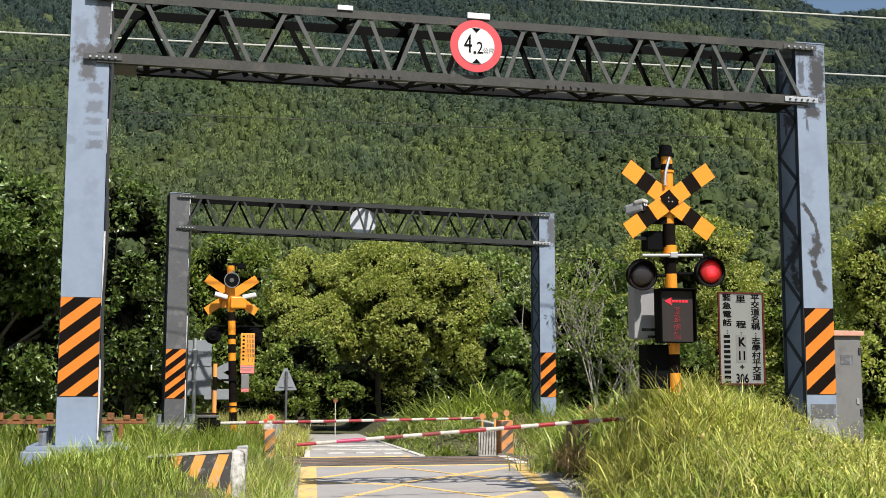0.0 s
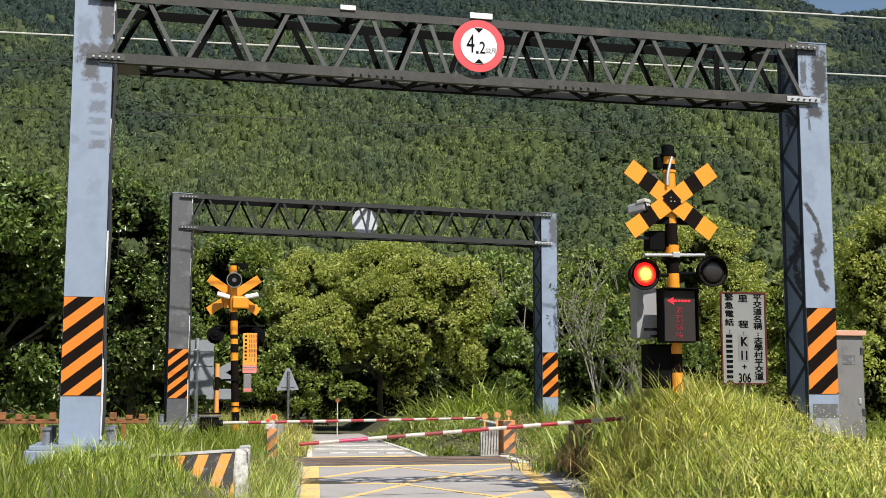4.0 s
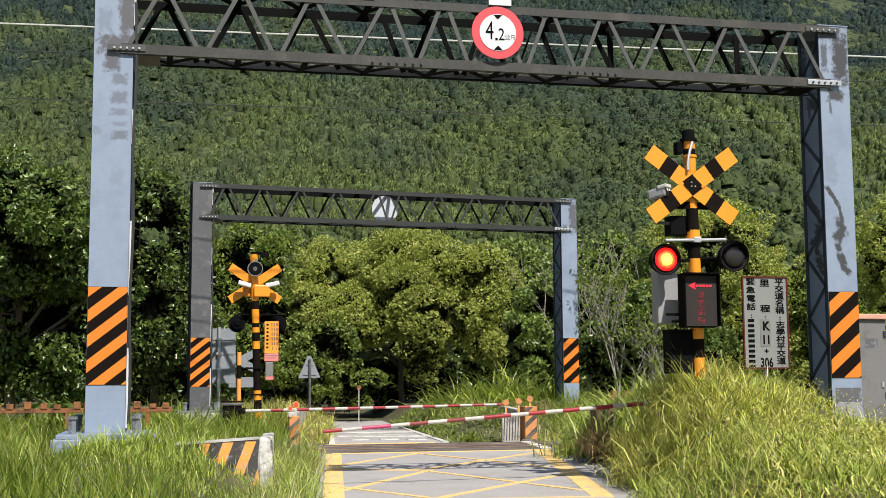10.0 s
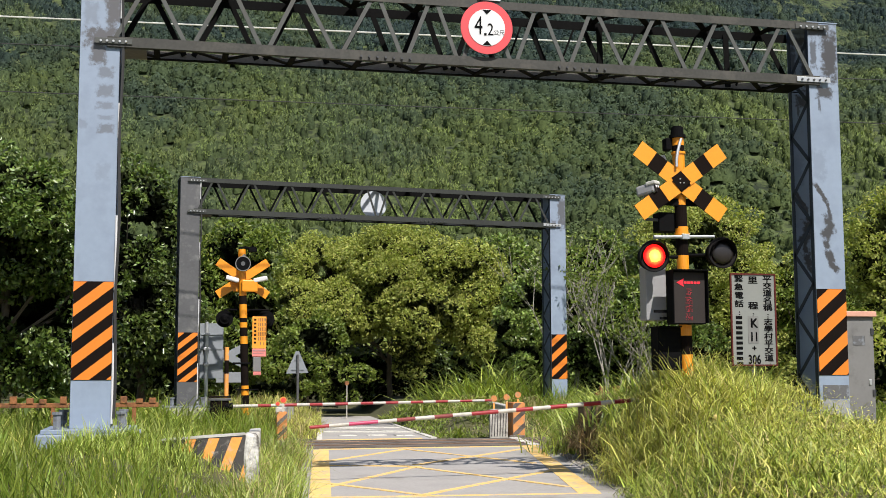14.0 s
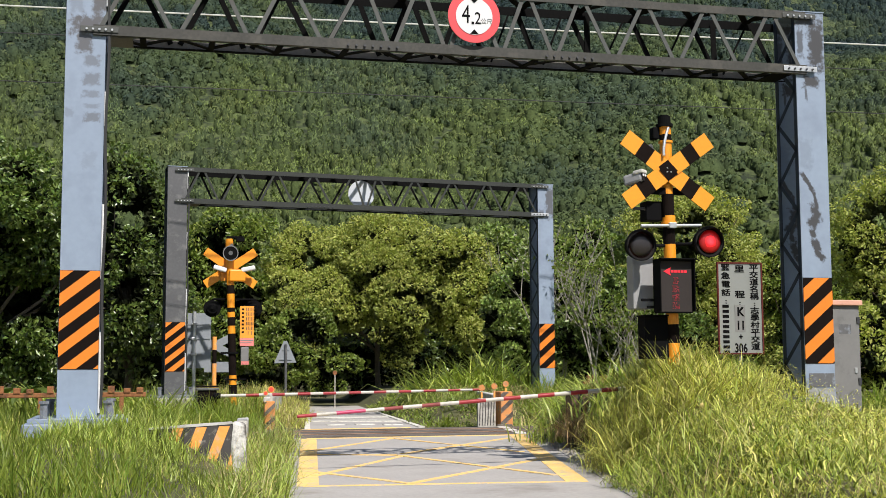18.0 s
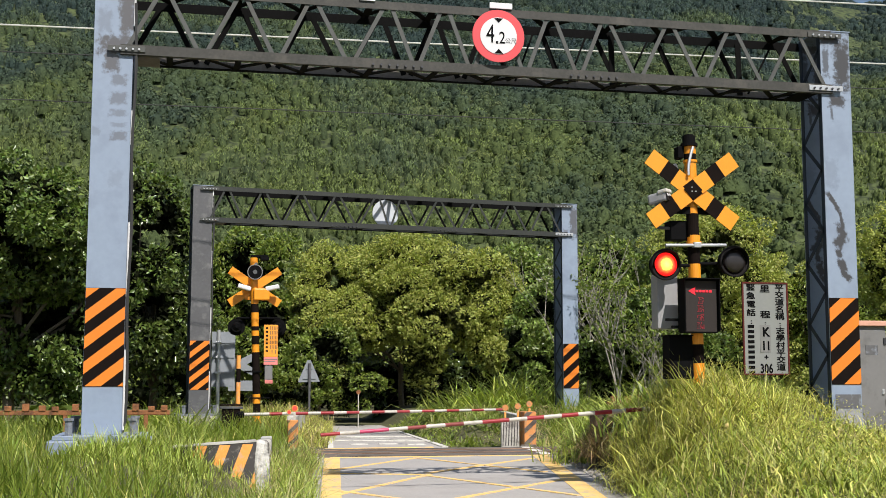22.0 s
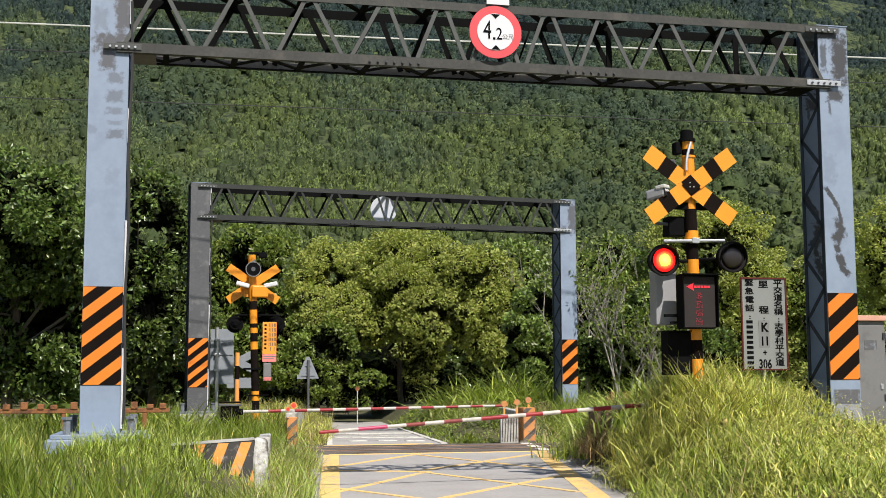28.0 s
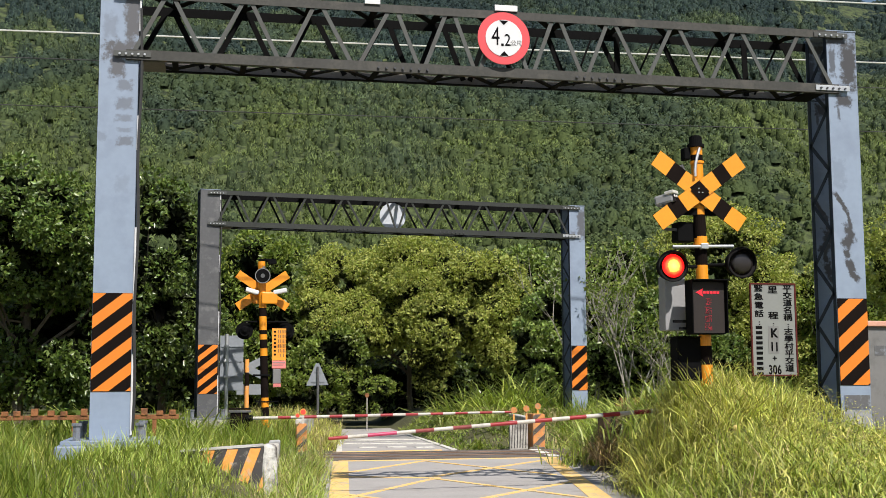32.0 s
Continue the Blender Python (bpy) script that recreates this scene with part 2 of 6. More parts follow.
def glow(name, stops):
    """A lit lens, brightest at its bulb. stops: rows of radius in metres, colour, strength."""
    m = bpy.data.materials.new(name)
    m.use_nodes = True
    n, l = m.node_tree.nodes, m.node_tree.links
    b = n["Principled BSDF"]
    b.inputs["Base Color"].default_value = (0.25, 0.01, 0.01, 1)
    b.inputs["Roughness"].default_value = 0.3
    tc = n.new("ShaderNodeTexCoord")
    rough = n.new("ShaderNodeTexNoise")
    rough.inputs["Scale"].default_value = 28
    l.new(tc.outputs["Object"], rough.inputs["Vector"])
    far = n.new("ShaderNodeVectorMath")
    far.operation = "LENGTH"
    l.new(tc.outputs["Object"], far.inputs[0])
    ragged = n.new("ShaderNodeMath")
    ragged.operation = "MULTIPLY_ADD"
    ragged.inputs[1].default_value = 0.03
    l.new(rough.outputs[0], ragged.inputs[0])
    l.new(far.outputs["Value"], ragged.inputs[2])
    span = n.new("ShaderNodeMapRange")
    span.inputs["From Min"].default_value = 0.015
    span.inputs["From Max"].default_value = 0.175
    l.new(ragged.outputs[0], span.inputs["Value"])
    ramp = n.new("ShaderNodeValToRGB")
    ramp.color_ramp.interpolation = "EASE"
    top = max(p for _, _, p in stops)
    for k, (r, c, p) in enumerate(stops):
        e = ramp.color_ramp.elements[k] if k < 2 else ramp.color_ramp.elements.new(1.0)
        e.position = r / 0.16
        e.color = (*[v * p / top for v in c], 1)
    l.new(span.outputs[0], ramp.inputs[0])
    l.new(ramp.outputs[0], b.inputs["Emission Color"])
    b.inputs["Emission Strength"].default_value = top
    return m


M["lamp_hot"] = glow("lamp_glow_hot", [(0.0, (1.0, 0.55, 0.12), 3.2), (0.070, (1.0, 0.40, 0.05), 3.0), (0.095, (1.0, 0.07, 0.015), 2.6), (0.125, (1.0, 0.012, 0.010), 1.6), (0.16, (0.9, 0.01, 0.01), 0.8)])
M["lamp_soft"] = glow("lamp_glow_soft", [(0.0, (1.0, 0.10, 0.12), 1.5), (0.045, (1.0, 0.03, 0.045), 1.5), (0.068, (1.0, 0.012, 0.018), 1.1), (0.088, (0.30, 0.004, 0.005), 0.6), (0.16, (0.08, 0.003, 0.003), 0.1)])
M["lamp_off"] = mat("unlit_lens", (0.022, 0.018, 0.018), 0.3, var=0.1)
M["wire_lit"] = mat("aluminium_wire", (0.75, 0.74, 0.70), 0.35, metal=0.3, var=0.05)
M["wire_dark"] = mat("dark_cable", (0.035, 0.035, 0.035), 0.6, var=0.1)
M["bark"] = mat("bark", (0.12, 0.095, 0.07), 0.9, var=0.3, scale=5, bump=0.6)
M["bark_pale"] = mat("pale_bark", (0.27, 0.25, 0.215), 0.9, var=0.25, scale=5, bump=0.4)
M["leaf_light"] = mat("olive_green_leaf", (0.340, 0.376, 0.096), 0.5, var=0.2, scale=0.7, island=0.25, translucent=0.3, spec=0.35)
M["leaf_dark"] = mat("dark_glossy_leaf", (0.095, 0.142, 0.030), 0.28, var=0.25, scale=0.7, island=0.6, translucent=0.14, spec=0.75)
M["leaf_mid"] = mat("mid_green_leaf", (0.15, 0.205, 0.035), 0.42, var=0.2, scale=0.7, island=0.35, translucent=0.25, spec=0.5)
# Shade inside the crowns is painted: these inner leaves are near-black.
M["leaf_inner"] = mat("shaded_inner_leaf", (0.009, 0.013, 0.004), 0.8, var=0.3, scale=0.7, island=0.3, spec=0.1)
M["forest_core"] = mat("shaded_canopy_core", (0.055, 0.082, 0.026), 0.85, var=0.4, scale=0.22, spec=0.1, bump=0.9, bump_dist=0.35)
def haze_zoned(m, low, high):
    """Bright bamboo and scrub on the lower slope; darker woods higher up, with blue-green haze painted in, in patches.
    """
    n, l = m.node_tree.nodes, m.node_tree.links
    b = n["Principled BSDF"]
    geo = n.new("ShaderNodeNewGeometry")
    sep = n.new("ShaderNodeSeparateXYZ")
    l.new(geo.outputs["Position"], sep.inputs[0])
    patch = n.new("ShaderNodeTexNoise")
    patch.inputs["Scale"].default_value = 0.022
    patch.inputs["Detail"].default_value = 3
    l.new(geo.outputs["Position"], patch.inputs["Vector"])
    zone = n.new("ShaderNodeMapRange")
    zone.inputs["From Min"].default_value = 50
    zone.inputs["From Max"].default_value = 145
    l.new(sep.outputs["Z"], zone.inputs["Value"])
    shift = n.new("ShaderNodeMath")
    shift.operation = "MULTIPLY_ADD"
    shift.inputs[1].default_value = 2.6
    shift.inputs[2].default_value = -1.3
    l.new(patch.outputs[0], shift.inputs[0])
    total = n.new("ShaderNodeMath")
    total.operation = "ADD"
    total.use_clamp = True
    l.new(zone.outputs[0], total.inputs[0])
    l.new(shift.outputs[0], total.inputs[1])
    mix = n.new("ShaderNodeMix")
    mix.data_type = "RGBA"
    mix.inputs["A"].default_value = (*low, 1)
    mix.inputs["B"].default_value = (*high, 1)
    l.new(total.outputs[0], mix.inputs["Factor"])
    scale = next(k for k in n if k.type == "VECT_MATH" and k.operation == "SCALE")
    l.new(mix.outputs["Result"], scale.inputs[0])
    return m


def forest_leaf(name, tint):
    """One kind of mountain foliage, tinted; higher up its colour is darker and blued by painted haze."""
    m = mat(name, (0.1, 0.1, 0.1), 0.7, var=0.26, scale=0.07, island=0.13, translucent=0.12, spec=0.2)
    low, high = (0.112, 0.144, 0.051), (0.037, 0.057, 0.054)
    return haze_zoned(m, [a * b for a, b in zip(low, tint)], [a * b for a, b in zip(high, tint)])


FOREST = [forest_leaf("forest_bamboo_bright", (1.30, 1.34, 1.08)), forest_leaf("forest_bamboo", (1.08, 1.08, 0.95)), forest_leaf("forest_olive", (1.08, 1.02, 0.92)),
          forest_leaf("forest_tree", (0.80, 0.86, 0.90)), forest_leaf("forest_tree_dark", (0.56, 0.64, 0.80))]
# Core darker than the leaf sprays: shade between crowns is in its colour.
haze_zoned(M["forest_core"], (0.056, 0.076, 0.027), (0.021, 0.035, 0.032))
M["grass_green"] = mat("fresh_grass", (0.205, 0.268, 0.045), 0.5, var=0.2, scale=0.8, island=0.35, translucent=0.4, spec=0.35)
M["grass_yellow"] = mat("yellowing_grass", (0.455, 0.455, 0.12), 0.55, var=0.3, scale=0.6, island=0.65, translucent=0.25, spec=0.4)
M["grass_dry"] = mat("dry_straw", (0.50, 0.41, 0.23), 0.7, var=0.25, scale=0.8, island=0.4, translucent=0.25, spec=0.2)
M["frame_red"] = mat("brown_red_frame", (0.10, 0.022, 0.019), 0.8, spec=0.15)
M["refl"] = mat("red_reflector", (0.72, 0.07, 0.05), 0.35)
M["truss_chord"] = mat("weathered_brown_grey_steel", (0.046, 0.045, 0.040), 0.6, var=0.25, scale=4, stain=(0.075, 0.070, 0.060), stain_amount=0.35, stain_scale=3, spec=0.35)
M["truss_far"] = mat("dark_olive_steel", (0.032, 0.035, 0.032), 0.65, var=0.2, scale=4, spec=0.3)
M["relay"] = mat("pale_grey_box", (0.29, 0.29, 0.30), 0.5, var=0.06, scale=3)
M["ball"] = mat("faded_yellow_plastic", (0.62, 0.45, 0.16), 0.6, var=0.15, scale=9)
M["weed"] = mat("weed_leaf", (0.23, 0.285, 0.07), 0.45, var=0.25, scale=0.8, island=0.4, translucent=0.35, spec=0.4)

def marked(m, marks, colour):
    """Adds ragged dull patches to a paint. marks: rows of centre x, z, half length, half width, turn in degrees, strength."""
    n, l = m.node_tree.nodes, m.node_tree.links
    b = n["Principled BSDF"]
    src = b.inputs["Base Color"].links[0].from_socket
    geo = n.new("ShaderNodeNewGeometry")
    ragged = n.new("ShaderNodeTexNoise")
    ragged.inputs["Scale"].default_value = 13
    ragged.inputs["Detail"].default_value = 6
    ragged.inputs["Roughness"].default_value = 0.7
    l.new(geo.outputs["Position"], ragged.inputs["Vector"])
    total = None

    def calc(op, a, v):
        k = n.new("ShaderNodeMath")
        k.operation = op
        l.new(a, k.inputs[0])
        if isinstance(v, (int, float)):
            k.inputs[1].default_value = v
        else:
            l.new(v, k.inputs[1])
        return k.outputs[0]

    for x, z, a, c, turn, power in marks:
        mp = n.new("ShaderNodeMapping")
        mp.vector_type = "TEXTURE"
        mp.inputs["Location"].default_value = (x, 0, z)
        mp.inputs["Rotation"].default_value = (0, math.radians(-turn), 0)
        mp.inputs["Scale"].default_value = (a, 1, c)
        l.new(geo.outputs["Position"], mp.inputs["Vector"])
        sp = n.new("ShaderNodeSeparateXYZ")
        l.new(mp.outputs[0], sp.inputs[0])
        far = calc("MAXIMUM", calc("ABSOLUTE", sp.outputs["X"], 0), calc("ABSOLUTE", sp.outputs["Z"], 0))
        rag = calc("MULTIPLY", ragged.outputs[0], 2.4)
        edge = n.new("ShaderNodeMapRange")
        edge.interpolation_type = "SMOOTHSTEP"
        edge.inputs["From Min"].default_value = 2.35
        edge.inputs["From Max"].default_value = 1.75
        edge.inputs["To Max"].default_value = power
        l.new(calc("ADD", far, rag), edge.inputs["Value"])
        total = edge.outputs[0] if total is None else calc("MAXIMUM", total, edge.outputs[0])
    mix = n.new("ShaderNodeMix")
    mix.data_type = "RGBA"
    l.new(total, mix.inputs["Factor"])
    l.new(src, mix.inputs["A"])
    mix.inputs["B"].default_value = (*colour, 1)
    l.new(mix.outputs["Result"], b.inputs["Base Color"])
    return m


PLATE = dict(var=0.07, scale=2, stain=(0.200, 0.244, 0.325), stain_amount=0.4, stain_scale=1.3)
M["plate_left"] = marked(mat("grey_painted_steel_patched", (0.240, 0.296, 0.388), 0.5, **PLATE),
                         [(0.37, 4.90, 0.10, 0.36, 0, 1), (0.25, 4.47, 0.22, 0.13, 0, 1), (0.20, 4.27, 0.10, 0.13, 0, 0.95), (0.29, 4.06, 0.10, 0.07, 0, 0.6),
                          (0.29, 3.84, 0.10, 0.08, 0, 0.6), (0.29, 3.67, 0.10, 0.045, 0, 0.5), (0.30, 3.53, 0.09, 0.03, 0, 0.4), (0.31, 3.40, 0.10, 0.06, 0, 0.65),
                          (0.05, 3.45, 0.05, 0.06, 0, 0.3), (0.29, 2.90, 0.08, 0.10, 0, 0.2), (0.12, 4.75, 0.08, 0.16, 0, 0.35)], (0.095, 0.095, 0.105))
M["plate_right"] = marked(mat("grey_painted_steel_stained", (0.240, 0.296, 0.388), 0.5, **PLATE),
                          [(9.50, 4.76, 0.125, 0.40, 0, 1), (9.33, 5.09, 0.16, 0.07, 0, 1), (9.27, 4.80, 0.05, 0.22, 0, 0.8), (9.41, 4.27, 0.12, 0.09, 0, 1), (9.335, 4.12, 0.02, 0.10, 0, 0.8),
                           (9.325, 2.91, 0.17, 0.035, -56, 1), (9.42, 2.71, 0.12, 0.03, -77, 1), (9.42, 2.53, 0.12, 0.07, -77, 1), (9.38, 2.40, 0.10, 0.08, 56, 1), (9.37, 2.25, 0.08, 0.045, -79, 1),
                           (9.415, 2.09, 0.13, 0.065, -69, 1), (9.475, 1.96, 0.08, 0.05, -49, 1), (9.30, 3.30, 0.10, 0.20, 0, 0.2)], (0.05, 0.05, 0.055))
M["plate_far"] = marked(mat("grey_painted_steel_far", (0.240, 0.296, 0.388), 0.5, **PLATE), [(10.72, 4.66, 0.12, 0.40, 0, 0.9), (10.50, 4.35, 0.06, 0.10, 0, 0.6)], (0.085, 0.085, 0.095))
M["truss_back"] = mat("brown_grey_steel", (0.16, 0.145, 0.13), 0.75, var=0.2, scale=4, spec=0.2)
M["lush"] = mat("lush_grass_blade", (0.28, 0.335, 0.068), 0.45, var=0.25, scale=0.8, island=0.6, translucent=0.3, spec=0.45)
M["reed"] = mat("long_reed_leaf", (0.31, 0.375, 0.085), 0.45, var=0.25, scale=0.8, island=0.6, translucent=0.25, spec=0.45)
M["grass_dead"] = mat("dead_brown_grass", (0.31, 0.235, 0.125), 0.8, var=0.3, scale=0.8, island=0.5, translucent=0.15, spec=0.15)
# Shade inside the olive crowns, as a much darker copy of their leaf colour.
M["inner_light"] = mat("shaded_olive_leaf", (0.046, 0.055, 0.015), 0.7, var=0.3, scale=0.7, island=0.3, spec=0.1)
M["bolt_grey"] = mat("dull_grey_bolt_paint", (0.17, 0.185, 0.215), 0.6, var=0.2, scale=9, stain=(0.10, 0.09, 0.08), stain_amount=0.4, stain_scale=12)
M["foot_paint"] = mat("dull_grey_whitewash", (0.27, 0.275, 0.275), 0.85, var=0.12, scale=4, bump=0.3, stain=(0.16, 0.155, 0.145), stain_amount=0.4, stain_scale=4)
M["leaf_glint"] = mat("bright_glossy_leaf", (0.165, 0.23, 0.055), 0.34, var=0.25, scale=0.7, island=0.6, translucent=0.2, spec=0.6)
M["leaf_gloss"] = mat("sunlit_glossy_leaf", (0.105, 0.160, 0.034), 0.36, var=0.25, scale=0.7, island=0.6, translucent=0.2, spec=0.6)
M["rubble"] = mat("dusty_rubble", (0.27, 0.245, 0.21), 0.95, var=0.2, scale=6, island=0.14, bump=0.4)
M["lamp_board"] = mat("black_backboard", (0.014, 0.012, 0.012), 0.7, var=0.2, scale=9, spec=0.15)
M["post_faded"] = mat("faded_brown_orange_paint", (0.58, 0.24, 0.075), 0.8, var=0.2, scale=5, stain=(0.25, 0.20, 0.14), stain_amount=0.4, stain_scale=9)


# ---- builders ----
def mesh_of(name, bm, material):
    me = bpy.data.meshes.new(name)
    bm.normal_update()
    bm.to_mesh(me)
    bm.free()
    me.materials.append(material)
    return me


def part(name, bm, material, parent, label=""):
    ob = new(name, mesh_of(name, bm, material))
    if parent:
        ob.parent = parent
    if label:
        tagged(ob, label)
    return ob


def thing(name, label, category, at=(0, 0, 0), turn=0.0, group=""):
    ob = new(name)
    ob.empty_display_size = 0.2
    ob.matrix_basis = pose(*at, 0, 0, turn)
    return tagged(ob, label, category, group)


def box(bm, x0, y0, z0, x1, y1, z1, bevel=0.0):
    r = bmesh.ops.create_cube(bm, size=1.0, matrix=Matrix.Translation(((x0 + x1) / 2, (y0 + y1) / 2, (z0 + z1) / 2)) @ Matrix.Diagonal((x1 - x0, y1 - y0, z1 - z0, 1)))
    if bevel:
        es = {e for v in r["verts"] for e in v.link_edges}
        bmesh.ops.bevel(bm, geom=list(es), offset=bevel, segments=2, affect="EDGES", profile=0.5)
    return bm


def boxes(*rows, bevel=0.0):
    bm = bmesh.new()
    for r in rows:
        box(bm, *r, bevel=bevel)
    return bm


def tube(bm, a, b, r0, r1=None, n=10, cap=True):
    a, b = Vector(a), Vector(b)
    r1 = r0 if r1 is None else r1
    d = b - a
    q = d.to_track_quat("Z", "Y").to_matrix().to_4x4()
    bmesh.ops.create_cone(bm, cap_ends=cap, segments=n, radius1=r0, radius2=r1, depth=d.length, matrix=Matrix.Translation((a + b) / 2) @ q)
    return bm


def tubes(*rows, n=10):
    bm = bmesh.new()
    for r in rows:
        tube(bm, *r, n=n)
    return bm


def bar(bm, a, b, w, d, side=Vector((0, 1, 0))):
    """A flat bar from a to b, w wide in the plane, d thick along side."""
    a, b = Vector(a), Vector(b)
    u = (b - a).normalized()
    s = (side - u * side.dot(u)).normalized()
    p = u.cross(s)
    m = Matrix((( *p, 0), (*s, 0), (*u, 0), (0, 0, 0, 1))).transposed()
    bmesh.ops.create_cube(bm, size=1.0, matrix=Matrix.Translation((a + b) / 2) @ m @ Matrix.Diagonal((w, d, (b - a).length, 1)))
    return bm


def prism(bm, pts, y0, y1):
    """Extrudes a polygon in x and z from y0 (front) to y1."""
    f = [bm.verts.new((x, y0, z)) for x, z in pts]
    b = [bm.verts.new((x, y1, z)) for x, z in pts]
    bm.faces.new(f)
    bm.faces.new(b[::-1])
    for i in range(len(pts)):
        j = (i + 1) % len(pts)
        bm.faces.new((f[j], f[i], b[i], b[j]))
    bmesh.ops.recalc_face_normals(bm, faces=bm.faces)
    return bm


def disc(bm, c, r, y0, y1, n=32, r_in=0.0):
    cx, cz = c
    if not r_in:
        return prism(bm, [(cx + r * math.cos(k * 2 * math.pi / n), cz + r * math.sin(k * 2 * math.pi / n)) for k in range(n)], y0, y1)
    ring = []
    for k in range(n):
        a = k * 2 * math.pi / n
        ring.append([bm.verts.new((cx + q * math.cos(a), y, cz + q * math.sin(a))) for q, y in ((r_in, y0), (r, y0), (r, y1), (r_in, y1))])
    for k in range(n):
        a, b = ring[k], ring[(k + 1) % n]
        for i in range(4):
            j = (i + 1) % 4
            bm.faces.new((a[i], a[j], b[j], b[i]))
    bmesh.ops.recalc_face_normals(bm, faces=bm.faces)
    return bm


def clip_poly(pts, axis, value, keep_less):
    out = []
    for i, p in enumerate(pts):
        q = pts[(i + 1) % len(pts)]
        inp = (p[axis] <= value) == keep_less
        inq = (q[axis] <= value) == keep_less
        if inp:
            out.append(p)
        if inp != inq:
            s = (value - p[axis]) / (q[axis] - p[axis])
            out.append((p[0] + s * (q[0] - p[0]), p[1] + s * (q[1] - p[1])))
    return out


def stripe_polys(x0, z0, x1, z1, pitch, wide, rise, start):
    """Slanted bands clipped to a rectangle: each rises by rise across the width."""
    found = []
    z = start
    while z < z1 + abs(rise):
        p = [(x0, z), (x1, z + rise), (x1, z + rise + wide), (x0, z + wide)]
        for axis, value, less in ((1, z0, False), (1, z1, True)):
            p = clip_poly(p, axis, value, less) if p else p
        if len(p) > 2:
            found.append(p)
        z += pitch
    return found


def text_mesh(name, words, size, material, parent, at, turn=(90, 0, 0), label="", stretch=1.0, bold=0.006, heavy=0.0):
    """Raised lettering; heavy widens the strokes by a second, shifted stroke."""
    cu = bpy.data.curves.new(name, "FONT")
    cu.body = words
    cu.size = size
    cu.align_x, cu.align_y = "CENTER", "CENTER"
    cu.extrude = 0.0015
    cu.offset = bold * size
    tmp = new("tmp_text", cu)
    deps = bpy.context.evaluated_depsgraph_get()
    me = bpy.data.meshes.new_from_object(tmp.evaluated_get(deps))
    bpy.data.objects.remove(tmp)
    bpy.data.curves.remove(cu)
    if heavy:
        bm = bmesh.new()
        bm.from_mesh(me)
        base = bm.verts[:] + bm.edges[:] + bm.faces[:]
        for sx, sy, k in ((1, 0, 1), (0, 1, 2)):
            more = bmesh.ops.duplicate(bm, geom=base)["geom"]
            bmesh.ops.translate(bm, verts=[v for v in more if isinstance(v, bmesh.types.BMVert)], vec=(sx * heavy * size, sy * heavy * size, 0.0003 * k))
        bm.to_mesh(me)
        bm.free()
    me.materials.clear()
    me.materials.append(material)
    ob = new(name, me)
    ob.matrix_basis = pose(*at, *turn) @ Matrix.Diagonal((stretch, 1, 1, 1))
    ob.parent = parent
    if label:
        tagged(ob, label)
    return ob


def pipe(bm, pts, r, n=8):
    """One bent tube along a line of points."""
    rings = []
    for i, p in enumerate(pts):
        u = (pts[min(i + 1, len(pts) - 1)] - pts[max(i - 1, 0)]).normalized()
        a = u.orthogonal().normalized() if not rings else (a - u * a.dot(u)).normalized()
        b = u.cross(a)
        rings.append([bm.verts.new(p + (a * math.cos(k * 2 * math.pi / n) + b * math.sin(k * 2 * math.pi / n)) * r) for k in range(n)])
    for q, w in zip(rings, rings[1:]):
        for k in range(n):
            j = (k + 1) % n
            bm.faces.new((q[k], q[j], w[j], w[k]))
    bm.faces.new(rings[0][::-1])
    bm.faces.new(rings[-1])
    return bm


def raw_mesh(name, verts, faces, material, smooth=False):
    """A mesh from numpy arrays: all faces have the same number of corners."""
    me = bpy.data.meshes.new(name)
    verts = np.asarray(verts, np.float32)
    faces = np.asarray(faces, np.int32)
    k = faces.shape[1]
    me.vertices.add(len(verts))
    me.vertices.foreach_set("co", verts.ravel())
    me.loops.add(faces.size)
    me.loops.foreach_set("vertex_index", faces.ravel())
    me.polygons.add(len(faces))
    me.polygons.foreach_set("loop_start", np.arange(0, faces.size, k, dtype=np.int32))
    me.update(calc_edges=True)
    me.validate()
    me.materials.append(material)
    if smooth:
        me.polygons.foreach_set("use_smooth", np.ones(len(faces), bool))
    return me


rng = np.random.default_rng(7)


def unit(v):
    return v / np.maximum(np.linalg.norm(v, axis=-1, keepdims=True), 1e-9)


def leaf_arrays(centers, ways, length, width, fold=0.25, normals=None):
    """Folded diamond leaves: two triangles each. ways: the direction in which each leaf points."""
    n = len(centers)
    length = np.broadcast_to(length, (n,))[:, None]
    width = np.broadcast_to(width, (n,))[:, None]
    side = unit(np.cross(ways, rng.normal(size=(n, 3)) if normals is None else normals))
    up = np.cross(side, ways)
    base = centers - ways * length * 0.5
    tip = centers + ways * length * 0.5
    mid = centers + up * width * fold
    a = mid + side * width * 0.5
    b = mid - side * width * 0.5
    verts = np.stack([base, a, tip, b], 1).reshape(-1, 3)
    i = np.arange(n)[:, None] * 4
    faces = np.concatenate([i + [0, 1, 2], i + [0, 2, 3]], 1).reshape(-1, 3)
    return verts, faces


